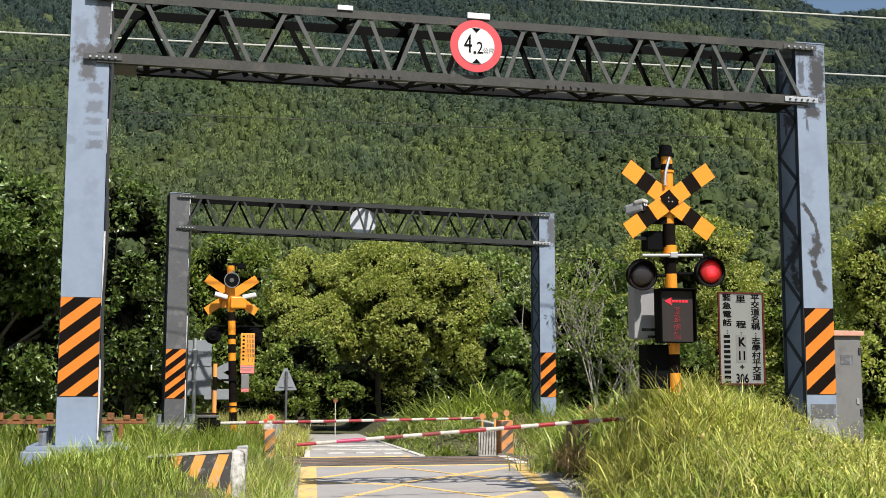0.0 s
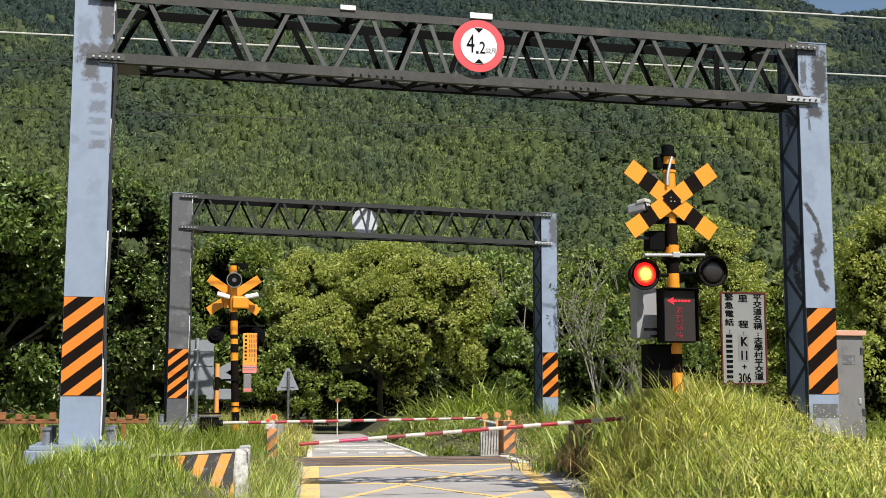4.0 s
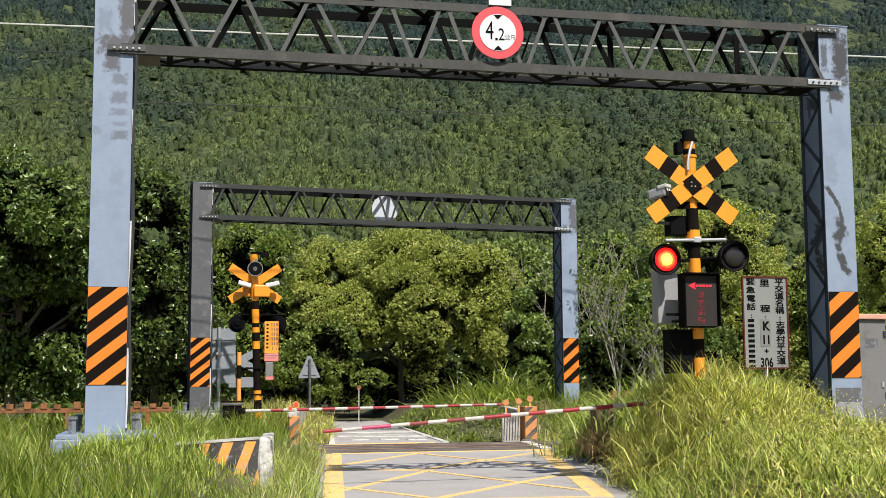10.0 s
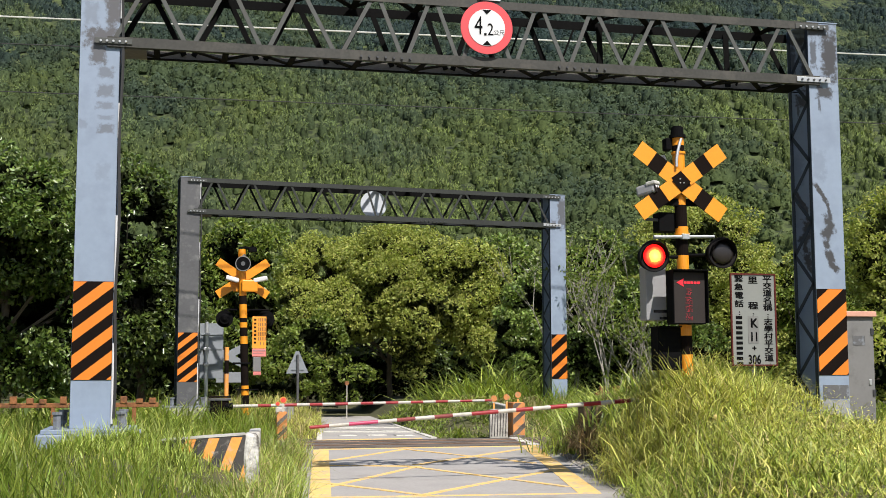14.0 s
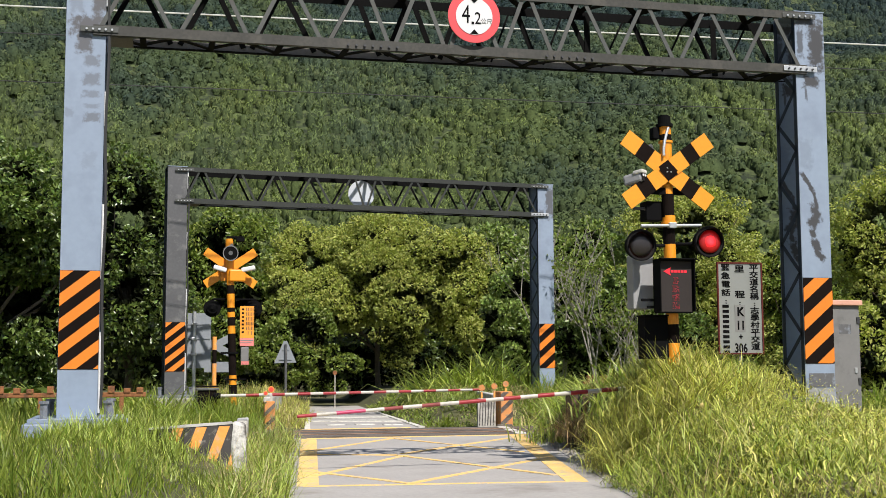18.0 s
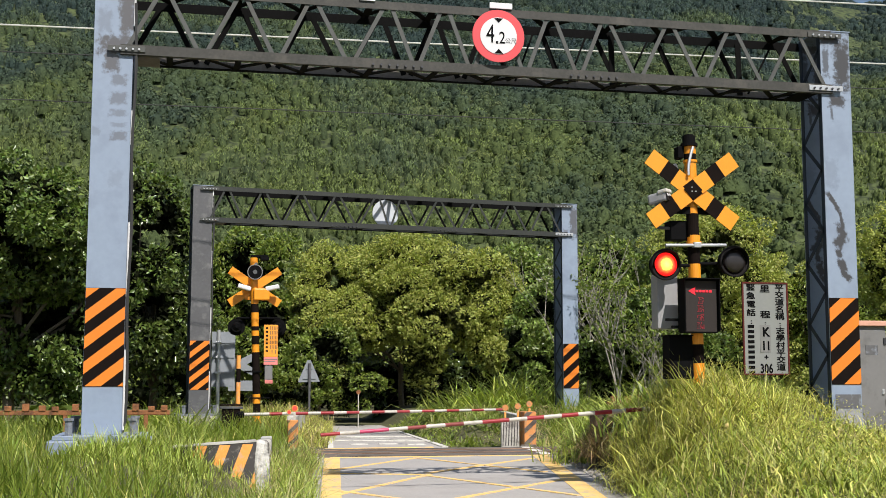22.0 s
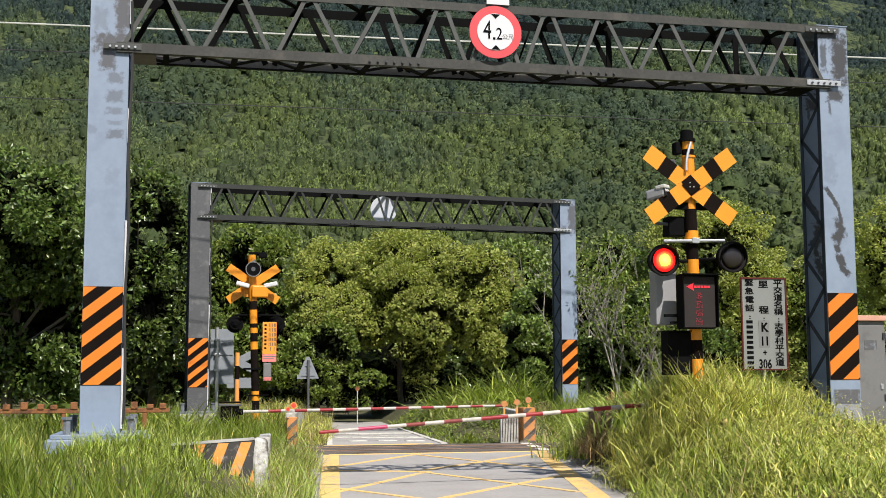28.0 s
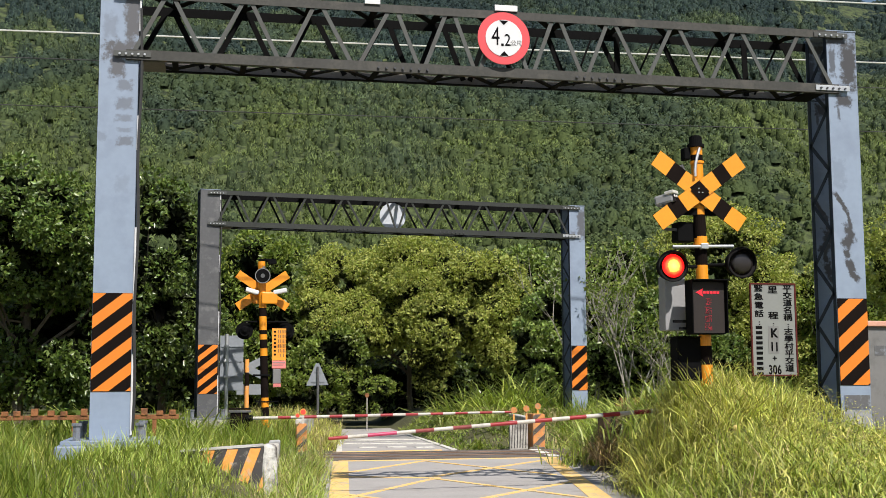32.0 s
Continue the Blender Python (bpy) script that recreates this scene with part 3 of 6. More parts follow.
def blade_arrays(roots, height, width, lean, bend):
    """Grass blades: tapered strips of three pieces (five triangles) that lean out and arch over. lean, bend: radians."""
    n = len(roots)
    turn = rng.uniform(0, 2 * math.pi, n)
    out = np.stack([np.cos(turn), np.sin(turn), np.zeros(n)], 1)
    side = np.stack([-np.sin(turn), np.cos(turn), np.zeros(n)], 1)
    side = unit(side + out * rng.uniform(-0.9, 0.9, n)[:, None])
    h, w = height[:, None], width[:, None]
    up = np.array([0, 0, 1.0])
    c = np.array(roots, float)
    rows = [c - side * w * 0.5, c + side * w * 0.5]
    for piece, (s, wf) in enumerate(((0.36, 0.9), (0.34, 0.6), (0.30, 0.0))):
        a = (lean + bend * (0.15, 0.5, 0.95)[piece])[:, None]
        c = c + (out * np.sin(a) + up * np.cos(a)) * h * s
        rows += [c - side * w * wf * 0.5, c + side * w * wf * 0.5] if wf else [c]
    verts = np.stack(rows, 1).reshape(-1, 3)
    i = np.arange(n)[:, None] * 7
    tri = np.array([0, 1, 3, 0, 3, 2, 2, 3, 5, 2, 5, 4, 4, 5, 6])
    faces = (i + tri).reshape(-1, 3)
    return verts, faces


# ---- ground and road ----
ROAD_Z = -0.78


def smooth(a, b, v):
    s = min(max((v - a) / (b - a), 0.0), 1.0)
    return s * s * (3 - 2 * s)


def road_left(y):
    return 2.66 - 0.12 * (1 - smooth(8.6, 11.0, y)) + 0.122 * (y + 1.0)


def road_right(y):
    if y < 11.4:
        return max(6.12 + 0.218 * (y + 1.0), road_left(y) + 3.2)
    return 6.72 + 0.062 * (y - 11.4)


def ground_z(x, y):
    base = ROAD_Z - 0.02
    z = base
    if y < 40:
        left = smooth(road_left(y) - 0.25, road_left(y) - 1.3, x)
        right = smooth(road_right(y) + 0.15, road_right(y) + 1.15, x)
        track = 1 - smooth(5.2, 7.6, y) + smooth(12.0, 14.0, y)
        near = smooth(-17.0, -1.0, y)
        hollow = 0.33 * math.exp(-((x - 1.5) / 0.75) ** 2) * (1 - smooth(-1.2, -0.4, y))
        z += left * (0.22 + 0.40 * smooth(-10.0, 0.0, y) - 0.30 * smooth(1.5, 6.0, y) - hollow) * track
        z += right * (0.15 + 0.40 * near) * track + right * near * (0.64 * smooth(6.3, 7.2, x) * (1 - smooth(8.75, 9.45, x)) * math.exp(-((y - 0.7) / 1.7) ** 2) + 0.08 * math.exp(-((x - 8.0) / 2.0) ** 2 - ((y + 2.5) / 3.0) ** 2))
        z += 0.04 * noise.noise((x * 0.9, y * 0.9, 0)) * (left + right)
    d = math.hypot(x, y + 14)
    az = math.degrees(math.atan2(x - 1, y + 14))
    if y > 60:
        crest = 1.38 - 0.28 * smooth(25.0, 31.6, az) - 0.04 * smooth(31.0, 37.0, az) + 0.05 * noise.noise((az * 0.09, 3.0, 0))
        hill = max(0.0, d - 250.0)
        z += 0.45 * crest * 760 * (1 - math.exp(-hill / 760.0)) * 1.22 + hill * 0.05 * noise.noise((x * 0.006, y * 0.006, 1.0))
        over = d - 1080 + 245 * smooth(23.0, 26.0, az)
        if over > 0:
            z -= 0.5 * over
    return z


def sheet(name, xs, ys, height, material):
    verts = [(x, y, height(x, y)) for y in ys for x in xs]
    w = len(xs)
    faces = [(j * w + i, j * w + i + 1, (j + 1) * w + i + 1, (j + 1) * w + i) for j in range(len(ys) - 1) for i in range(w - 1)]
    return new(name, raw_mesh(name, verts, faces, material, smooth=True))


near_x = list(np.arange(-14, 26.01, 0.35))
near_y = list(np.arange(-18, 40.01, 0.45))
far_x = list(-np.geomspace(15, 1500, 34)[::-1]) + near_x + list(np.geomspace(27, 1500, 34))
far_y = list(-np.geomspace(19, 1500, 14)[::-1]) + near_y + list(np.geomspace(41, 1500, 60))
ground = sheet("ground", far_x, far_y, ground_z, M["soil"])
tagged(ground, "grassy ground rising to a wooded mountainside", "ground", kind="structure")


def strip(name, ys, left, right, z, material, thick=0.03):
    """A flat slab between two edges along y."""
    bm = bmesh.new()
    top, low = [], []
    for y in ys:
        top.append([bm.verts.new((x, y, z)) for x in (left(y), right(y))])
        low.append([bm.verts.new((x, y, z - thick)) for x in (left(y), right(y))])
    for i in range(len(ys) - 1):
        bm.faces.new((top[i][0], top[i][1], top[i + 1][1], top[i + 1][0]))
        bm.faces.new((low[i][0], top[i][0], top[i + 1][0], low[i + 1][0]))
        bm.faces.new((top[i][1], low[i][1], low[i + 1][1], top[i + 1][1]))
    bm.faces.new((low[0][0], low[0][1], top[0][1], top[0][0]))
    bm.faces.new((top[-1][0], top[-1][1], low[-1][1], low[-1][0]))
    return new(name, mesh_of(name, bm, material))


road = strip("road", [-160, -120, -90, -60, -45] + list(np.arange(-30, 8.51, 0.5)), road_left, road_right, ROAD_Z, M["asphalt"])
tagged(road, "sunlit grey asphalt road with worn yellow markings", "road", kind="structure")
road_far = strip("road_far_side", [11.2] + list(np.arange(11.5, 26.01, 0.5)), road_left, lambda y: road_right(max(y, 11.41)), ROAD_Z - 0.003, M["asphalt"])
tagged(road_far, "grey asphalt road beyond the railway track", "road", kind="structure")

# level crossing deck, rust stained, with two rails in it
deck = thing("crossing_deck", "dark rust-stained crossing surface with two embedded rails", "crossing")
part("surface", boxes((3.2, 8.45, ROAD_Z - 0.06, 9.6, 11.25, ROAD_Z + 0.012)), M["rust_asphalt"], deck)
for y in (9.33, 10.40):
    part("rail", boxes((-30, y - 0.035, ROAD_Z - 0.12, 45, y + 0.035, ROAD_Z + 0.03), bevel=0.006), M["rail"], deck, "worn steel rail")

# road markings
marks = [0]


def quad_mark(name, pts, material, label):
    bm = bmesh.new()
    marks[0] += 1
    vs = [bm.verts.new((x, y, ROAD_Z + 0.004 + 0.0006 * marks[0])) for x, y in pts]
    low = [bm.verts.new((x, y, ROAD_Z - 0.002)) for x, y in pts]
    f = bm.faces.new(vs)
    for i in range(len(vs)):
        j = (i + 1) % len(vs)
        bm.faces.new((vs[j], vs[i], low[i], low[j]))
    bmesh.ops.recalc_face_normals(bm, faces=bm.faces)
    ob = part(name, bm, material, road, label)
    return ob


def stroke(name, a, b, w, material, label=""):
    a, b = Vector(a), Vector(b)
    u = (b - a).normalized()
    s = Vector((-u.y, u.x)) * w / 2
    return quad_mark(name, [a - s, b - s, b + s, a + s], material, label)


YM, WM = M["line_yellow"], M["line_white"]
quad_mark("edge_line", [(2.625, -0.42), (2.87, -0.46), (3.97, 8.3), (3.69, 8.3)], YM, "thick worn yellow edge line")
quad_mark("edge_line", [(5.70, -0.70), (5.98, -0.66), (7.95, 8.3), (7.66, 8.3)], YM, "thick worn yellow edge line")
stroke("stop_line", (2.7, -0.44), (5.95, -0.73), 0.10, YM, "yellow line across the road")
for a, b in (((2.98, 0.80), (4.75, 3.85)), ((3.0, 1.45), (3.92, -0.44)), ((3.92, -0.44), (6.70, 2.90)), ((4.60, 3.85), (5.85, 0.10)),
             ((3.45, 5.10), (5.34, 7.98)), ((5.34, 7.98), (6.60, 4.00)), ((4.75, 4.10), (7.40, 7.45)), ((3.35, 4.40), (4.60, 3.85))):
    stroke("box_line", a, b, 0.10, YM, "worn yellow hatching line")
stroke("edge_line", (3.80, 8.30), (8.0, 8.35), 0.10, YM)
for x0, x1, y in ((4.85, 5.25, 13.3), (5.5, 5.92, 13.3), (6.08, 6.5, 13.0)):
    stroke("dash", (x0, y), (x1, y), 0.28, WM, "short white dash")
stroke("stop_line", (4.75, 15.2), (6.85, 14.5), 0.25, WM)
stroke("stop_line", (5.3, 17.2), (6.95, 17.0), 0.25, WM)
stroke("box_line", (5.0, 17.1), (6.85, 14.5), 0.14, WM)
stroke("edge_line", (4.05, 11.4), (6.4, 11.6), 0.10, YM)
quad_mark("edge_line", [(6.62, 11.7), (6.76, 11.7), (7.32, 21.0), (7.22, 21.0)], WM, "white edge line of the far road")
quad_mark("edge_line", [(4.12, 11.4), (4.24, 11.4), (5.08, 18.4), (4.96, 18.4)], WM, "white edge line of the far road")
stroke("edge_line", (8.0, 8.5), (8.35, 11.3), 0.22, WM)
gutter_l = strip("kerb_left", [-160, -120, -90, -60, -45] + list(np.arange(-30, 8.41, 0.4)), lambda y: road_left(y) - 0.16, lambda y: road_left(y) - 0.004, ROAD_Z + 0.012, M["concrete"], 0.12)
tagged(gutter_l, "low pale concrete edging beside the road", "kerb", kind="structure")
gutter_r = strip("kerb_right", [-160, -120, -90, -60, -45] + list(np.arange(-30, 8.41, 0.4)), lambda y: road_right(y) + 0.004, lambda y: road_right(y) + 0.30, ROAD_Z + 0.008, M["concrete"], 0.12)
tagged(gutter_r, "broken pale concrete edging beside the road", "kerb", kind="structure")


# ---- height limit gates ----
def gate(name, label, at, turn, width, sign_at, front_sign, left_plate, right_plate, apexes):
    """Two box columns with solid faces and laced sides, joined by a box truss; origin at the foot of the first column's outer edge."""
    g = thing(name, label, "height gate", at, turn, "height limit gates")
    deep, top = 0.56, 5.20
    for side, x0, x1 in ((0, 0.0, 0.44), (1, width - 0.42, width)):
        col = part("column", boxes((x0, 0, 0.0, x1, 0.012, top), (x0, deep - 0.012, 0.0, x1, deep, top)),
                   left_plate if side == 0 else right_plate, g, "grey painted steel column with laced sides")
        for x in (x0, x1):
            s = 1 if x == x0 else -1
            bm = bmesh.new()
            for y in (0.014, deep - 0.084):
                box(bm, x - (0.004 if s > 0 else 0.006), y, 0.0, x + (0.006 if s > 0 else 0.004), y + 0.07, top)
            zz, k = 0.15, 0
            while zz < top - 0.5:
                a, b = (0.05, deep - 0.05) if k % 2 == 0 else (deep - 0.05, 0.05)
                bar(bm, (x, a, zz), (x, b, zz + 0.40), 0.055, 0.008, Vector((1, 0, 0)))
                zz += 0.40
                k += 1
            part("lacing", bm, M["lattice"], col, "dark blue-grey lacing bars")
        cable = bmesh.new()
        if side == 0:
            pipe(cable, [Vector((x1 + 0.03 + 0.012 * math.sin(k * 1.3), -0.015, 0.1 + k * 0.375)) for k in range(14)], 0.018, 6)
            part("cable", cable, M["wire_dark"], col, "black cable running up the column")
            for z0, z1 in ((0.05, 0.95), (1.55, 2.4), (3.3, 3.7), (4.7, 5.1)):
                part("conduit", tubes((Vector((x1 + 0.012, -0.012, z0)), Vector((x1 + 0.012, -0.012, z1)), 0.013), n=6), M["white"], col, "white conduit")
        # hazard panel
        hz0, hz1 = (0.535, 1.645) if side == 0 else (0.565, 1.675)
        panel = part("hazard_panel", boxes((x0 + 0.002, -0.006, hz0, x1 - 0.002, -0.001, hz1)), M["black"], col, "black and orange slanted hazard stripes")
        pitch, wide, rise, start = (0.285, 0.140, 0.345, 0.100) if side == 0 else (0.370, 0.180, 0.350, -0.125)
        for p in stripe_polys(x0 + 0.003, hz0 + 0.004, x1 - 0.003, hz1 - 0.004, pitch, wide, rise, start):
            part("stripe", prism(bmesh.new(), p, -0.010, -0.0055), M["orange"], panel)
        # base
        wide_by = 0.28 if side == 0 else 0.06
        part("base_plate", boxes((x0 - wide_by, -0.32 if side == 0 else -0.05, -0.05, x1 + wide_by, deep + 0.3, -0.002), bevel=0.006), M["plate"] if front_sign and side == 0 else M["foot_paint"] if front_sign else M["bolt_grey"], g, "painted steel base plate")
        part("footing", boxes((x0 - wide_by - 0.05, -0.36 if side == 0 else -0.10, -0.62, x1 + wide_by + 0.05, deep + 0.34, -0.052), bevel=0.015), M["concrete"] if side or not front_sign else M["plate"], g, "painted concrete footing")
        for bx in (x0 - 0.12, x1 + 0.12) if side == 0 else ():
            for by in (-0.16, deep + 0.16):
                part("anchor_bolt", tubes((Vector((bx, by, -0.002)), Vector((bx, by, 0.16)), 0.045), (Vector((bx, by, 0.16)), Vector((bx, by, 0.19)), 0.06), n=6), M["bolt_grey"], g, "thick grey anchor bolt")
        part("cap", boxes((x0 - 0.01, -0.01, top, x1 + 0.01, deep + 0.01, top + 0.012)), M["plate"], g)
    # truss
    xa, xb = 0.30, width - 0.28
    low, high = 4.42, 5.13
    tr = M["truss"]
    for y in (-0.03, deep + 0.03):
        for z, nm in ((low, "lower_chord"), (high, "upper_chord")):
            s = 1 if y < 0.2 else -1
            if s > 0:
                bm = boxes((xa, y - 0.008, z - 0.062, xb, y + 0.004, z + 0.055) if z == low else (xa, y - 0.008, z - 0.038, xb, y + 0.004, z + 0.062))
                box(bm, xa, y + 0.004, z - 0.065 if z == low else z + 0.055, xb, y + 0.05, z - 0.055 if z == low else z + 0.065)
            else:
                bm = boxes((xa, y - 0.004, z - 0.025, xb, y + 0.008, z + 0.075) if z == low else (xa, y - 0.004, z - 0.05, xb, y + 0.008, z + 0.06))
            # Rear lower chord: a lighter colour offsets the upper chord's shadow on it.
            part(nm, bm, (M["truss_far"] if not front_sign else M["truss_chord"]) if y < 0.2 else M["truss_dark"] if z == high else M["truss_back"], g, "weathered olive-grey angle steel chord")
            if s < 0 and z == low:
                part("bottom_flange", boxes((xa, y - 0.05, z - 0.038, xb, y + 0.012, z - 0.0255)), M["truss_dark"], g, "dark bottom flange")
        ycl = y + (0.012 if y < 0.2 else -0.012)
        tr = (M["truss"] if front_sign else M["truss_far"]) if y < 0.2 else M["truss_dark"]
        web_w = (0.050 if y < 0.2 else 0.064) if front_sign else 0.046
        gaps = [q - p for p, q in zip(apexes, apexes[1:])]
        for k, x in enumerate(apexes):
            back, ahead = 0.44 * gaps[max(k - 1, 0)], 0.44 * gaps[min(k, len(gaps) - 1)]
            edge_on = front_sign and y > 0.2 and x > 5.0
            part("web_bar", bar(bmesh.new(), (x - back, ycl, low + 0.03), (x - 0.055, ycl, high - 0.02), 0.024 if edge_on else web_w, 0.014), tr, g)
            part("web_bar", bar(bmesh.new(), (x + 0.055, ycl, high - 0.02), (x + ahead, ycl, low + 0.03), web_w, 0.014), tr, g)
    if front_sign:
        for x in (6.50, 8.30):
            part("web_post", bar(bmesh.new(), (x, deep + 0.005, high), (x + 0.02, deep + 0.005, low), 0.075, 0.014), M["truss_dark"], g)
    # cross lacing between the two faces, below and above
    for z, nm in ((low - 0.052, "lower_lacing_bar"), (high + 0.048, "upper_lacing_bar")):
        x = 0.46
        pitch = (width - 0.90) / 11
        for k in range(11):
            zb = z + (0.040 if z < 4.8 else 0.0)
            for a, b in (((x, 0.0, z), (x + pitch / 2, deep, zb)), ((x + pitch / 2, deep, zb + 0.013), (x + pitch, 0.0, z + 0.013)), ((x + pitch / 2, 0.0, z - 0.013), (x + pitch / 2, deep, zb - 0.013))):
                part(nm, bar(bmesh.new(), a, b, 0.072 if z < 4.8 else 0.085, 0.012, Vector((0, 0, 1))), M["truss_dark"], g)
            x += pitch
    # end plates with bolts
    for x0, x1 in ((0.16, 0.58), (width - 0.62, width - 0.14)):
        for z, nm in ((low, "splice_plate"), (high, "splice_plate")):
            sp = part(nm, boxes((x0, -0.052, z - 0.034, x1, -0.040, z + 0.034), bevel=0.003), M["galv"] if x0 > 1 and z == low else M["truss"], g, "bolted splice plate")
            for k in range(5):
                bx = x0 + 0.07 + k * (x1 - x0 - 0.14) / 4
                part("bolt", tubes((Vector((bx, -0.052, z - 0.005)), Vector((bx, -0.070, z - 0.005)), 0.014), n=6), M["bolt"] if x0 > 1 and z == low else M["galv"], sp)
    for x0 in (3.25, 5.75):
        for k in range(7):
            part("bolt", tubes((Vector((x0 + k * 0.1, -0.036, low - 0.02)), Vector((x0 + k * 0.1, -0.06, low - 0.02)), 0.016), n=6), M["bolt"], g)
    for x0 in (0.46, width - 0.74):
        part("gusset", boxes((x0, 0.05, low - 0.062, x0 + 0.28, deep - 0.05, low - 0.054)), M["truss_back"] if x0 < 1 else M["truss_dark"], g, "dark brown gusset plate")
    # round sign
    if front_sign:
        sx, sz = sign_at
        sg = part("height_sign", disc(bmesh.new(), (sx, sz), 0.33, -0.10, -0.085, 48), M["red"], g, "round height limit sign, red ring on white")
        part("face", disc(bmesh.new(), (sx, sz), 0.232, -0.106, -0.101, 48), M["white"], sg)
        part("arrow", prism(bmesh.new(), [(sx - 0.055, sz + 0.222), (sx + 0.055, sz + 0.222), (sx, sz + 0.165)], -0.111, -0.107), M["ink"], sg)
        part("arrow", prism(bmesh.new(), [(sx - 0.055, sz - 0.222), (sx, sz - 0.165), (sx + 0.055, sz - 0.222)], -0.111, -0.107), M["ink"], sg)
        text_mesh("digit", "4", 0.33, M["ink"], sg, (sx - 0.105, -0.109, sz + 0.01), stretch=0.66, bold=0.0)
        part("digit", boxes((sx - 0.035, -0.111, sz - 0.10, sx - 0.005, -0.107, sz - 0.07)), M["ink"], sg)
        text_mesh("digit", "2", 0.215, M["ink"], sg, (sx + 0.045, -0.109, sz - 0.03), stretch=0.8, bold=0.0)
        text_mesh("lettering", "公尺", 0.075, M["faint"], sg, (sx + 0.155, -0.109, sz - 0.06), label="faded lettering")
        part("bracket", boxes((sx - 0.05, -0.085, sz - 0.25, sx - 0.02, -0.036, sz + 0.28), (sx + 0.02, -0.085, sz - 0.25, sx + 0.05, -0.036, sz + 0.28)), M["truss_dark"], sg)
        part("tag_plate", boxes((sx - 0.10, -0.06, high + 0.06, sx + 0.19, -0.045, high + 0.135), bevel=0.004), M["white"], g, "small white plate on the truss")
        part("tag_plate", boxes((sx - 1.72, -0.06, high + 0.05, sx - 1.53, -0.045, high + 0.11), bevel=0.004), M["white"], g, "small white plate on the truss")
    else:
        sx, sz = sign_at
        sg = part("sign_back", disc(bmesh.new(), (sx, sz), 0.33, deep - 0.075, deep - 0.060, 48), M["disc_back"], g, "plain back of a round sign")
        part("bracket", boxes((sx - 0.10, deep - 0.060, sz + 0.20, sx + 0.10, deep + 0.03, sz + 0.24)), M["truss_dark"], sg)
    return g


gate_near = gate("height_gate", "grey steel height limit gate with a laced truss over the road", (0, 0, 0), 0, 9.62, (4.80, 4.83), True, M["plate_left"], M["plate_right"],
                 (0.78, 1.68, 2.52, 3.43, 4.14, 4.82, 5.50, 6.22, 7.08, 7.94, 8.84))
gate_far = gate("height_gate", "grey steel height limit gate beyond the railway, seen from behind", (1.27, 13.94, -0.10), 6.1, 9.60, (4.70, 4.82), False, M["plate_bare"], M["plate_far"],
                (0.77, 1.62, 2.50, 3.38, 4.35, 4.98, 5.91, 6.87, 7.80, 8.72))


# ---- trees ----
def leaf_cloud(blobs, count, size, flat=0.5, shell=(0.78, 1.06), droop=0.25, sun=0.0):
    """Leaves on the shells of overlapping clumps. blobs: rows of x, y, z, radius."""
    blobs = np.asarray(blobs, float)
    share = blobs[:, 3] ** 2
    pick = rng.choice(len(blobs), count, p=share / share.sum())
    d = unit(rng.normal(size=(count, 3)))
    d[:, 2] += 0.15
    r = blobs[pick, 3] * rng.uniform(shell[0], shell[1], count)
    c = blobs[pick, :3] + d * r[:, None] * np.array([1, 1, 0.8])
    ways = unit(d * 0.9 + rng.normal(size=(count, 3)) * 0.65 - np.array([0, 0, droop]))
    ln = size * rng.uniform(0.65, 1.35, count)
    return leaf_arrays(c, ways, ln, ln * flat)


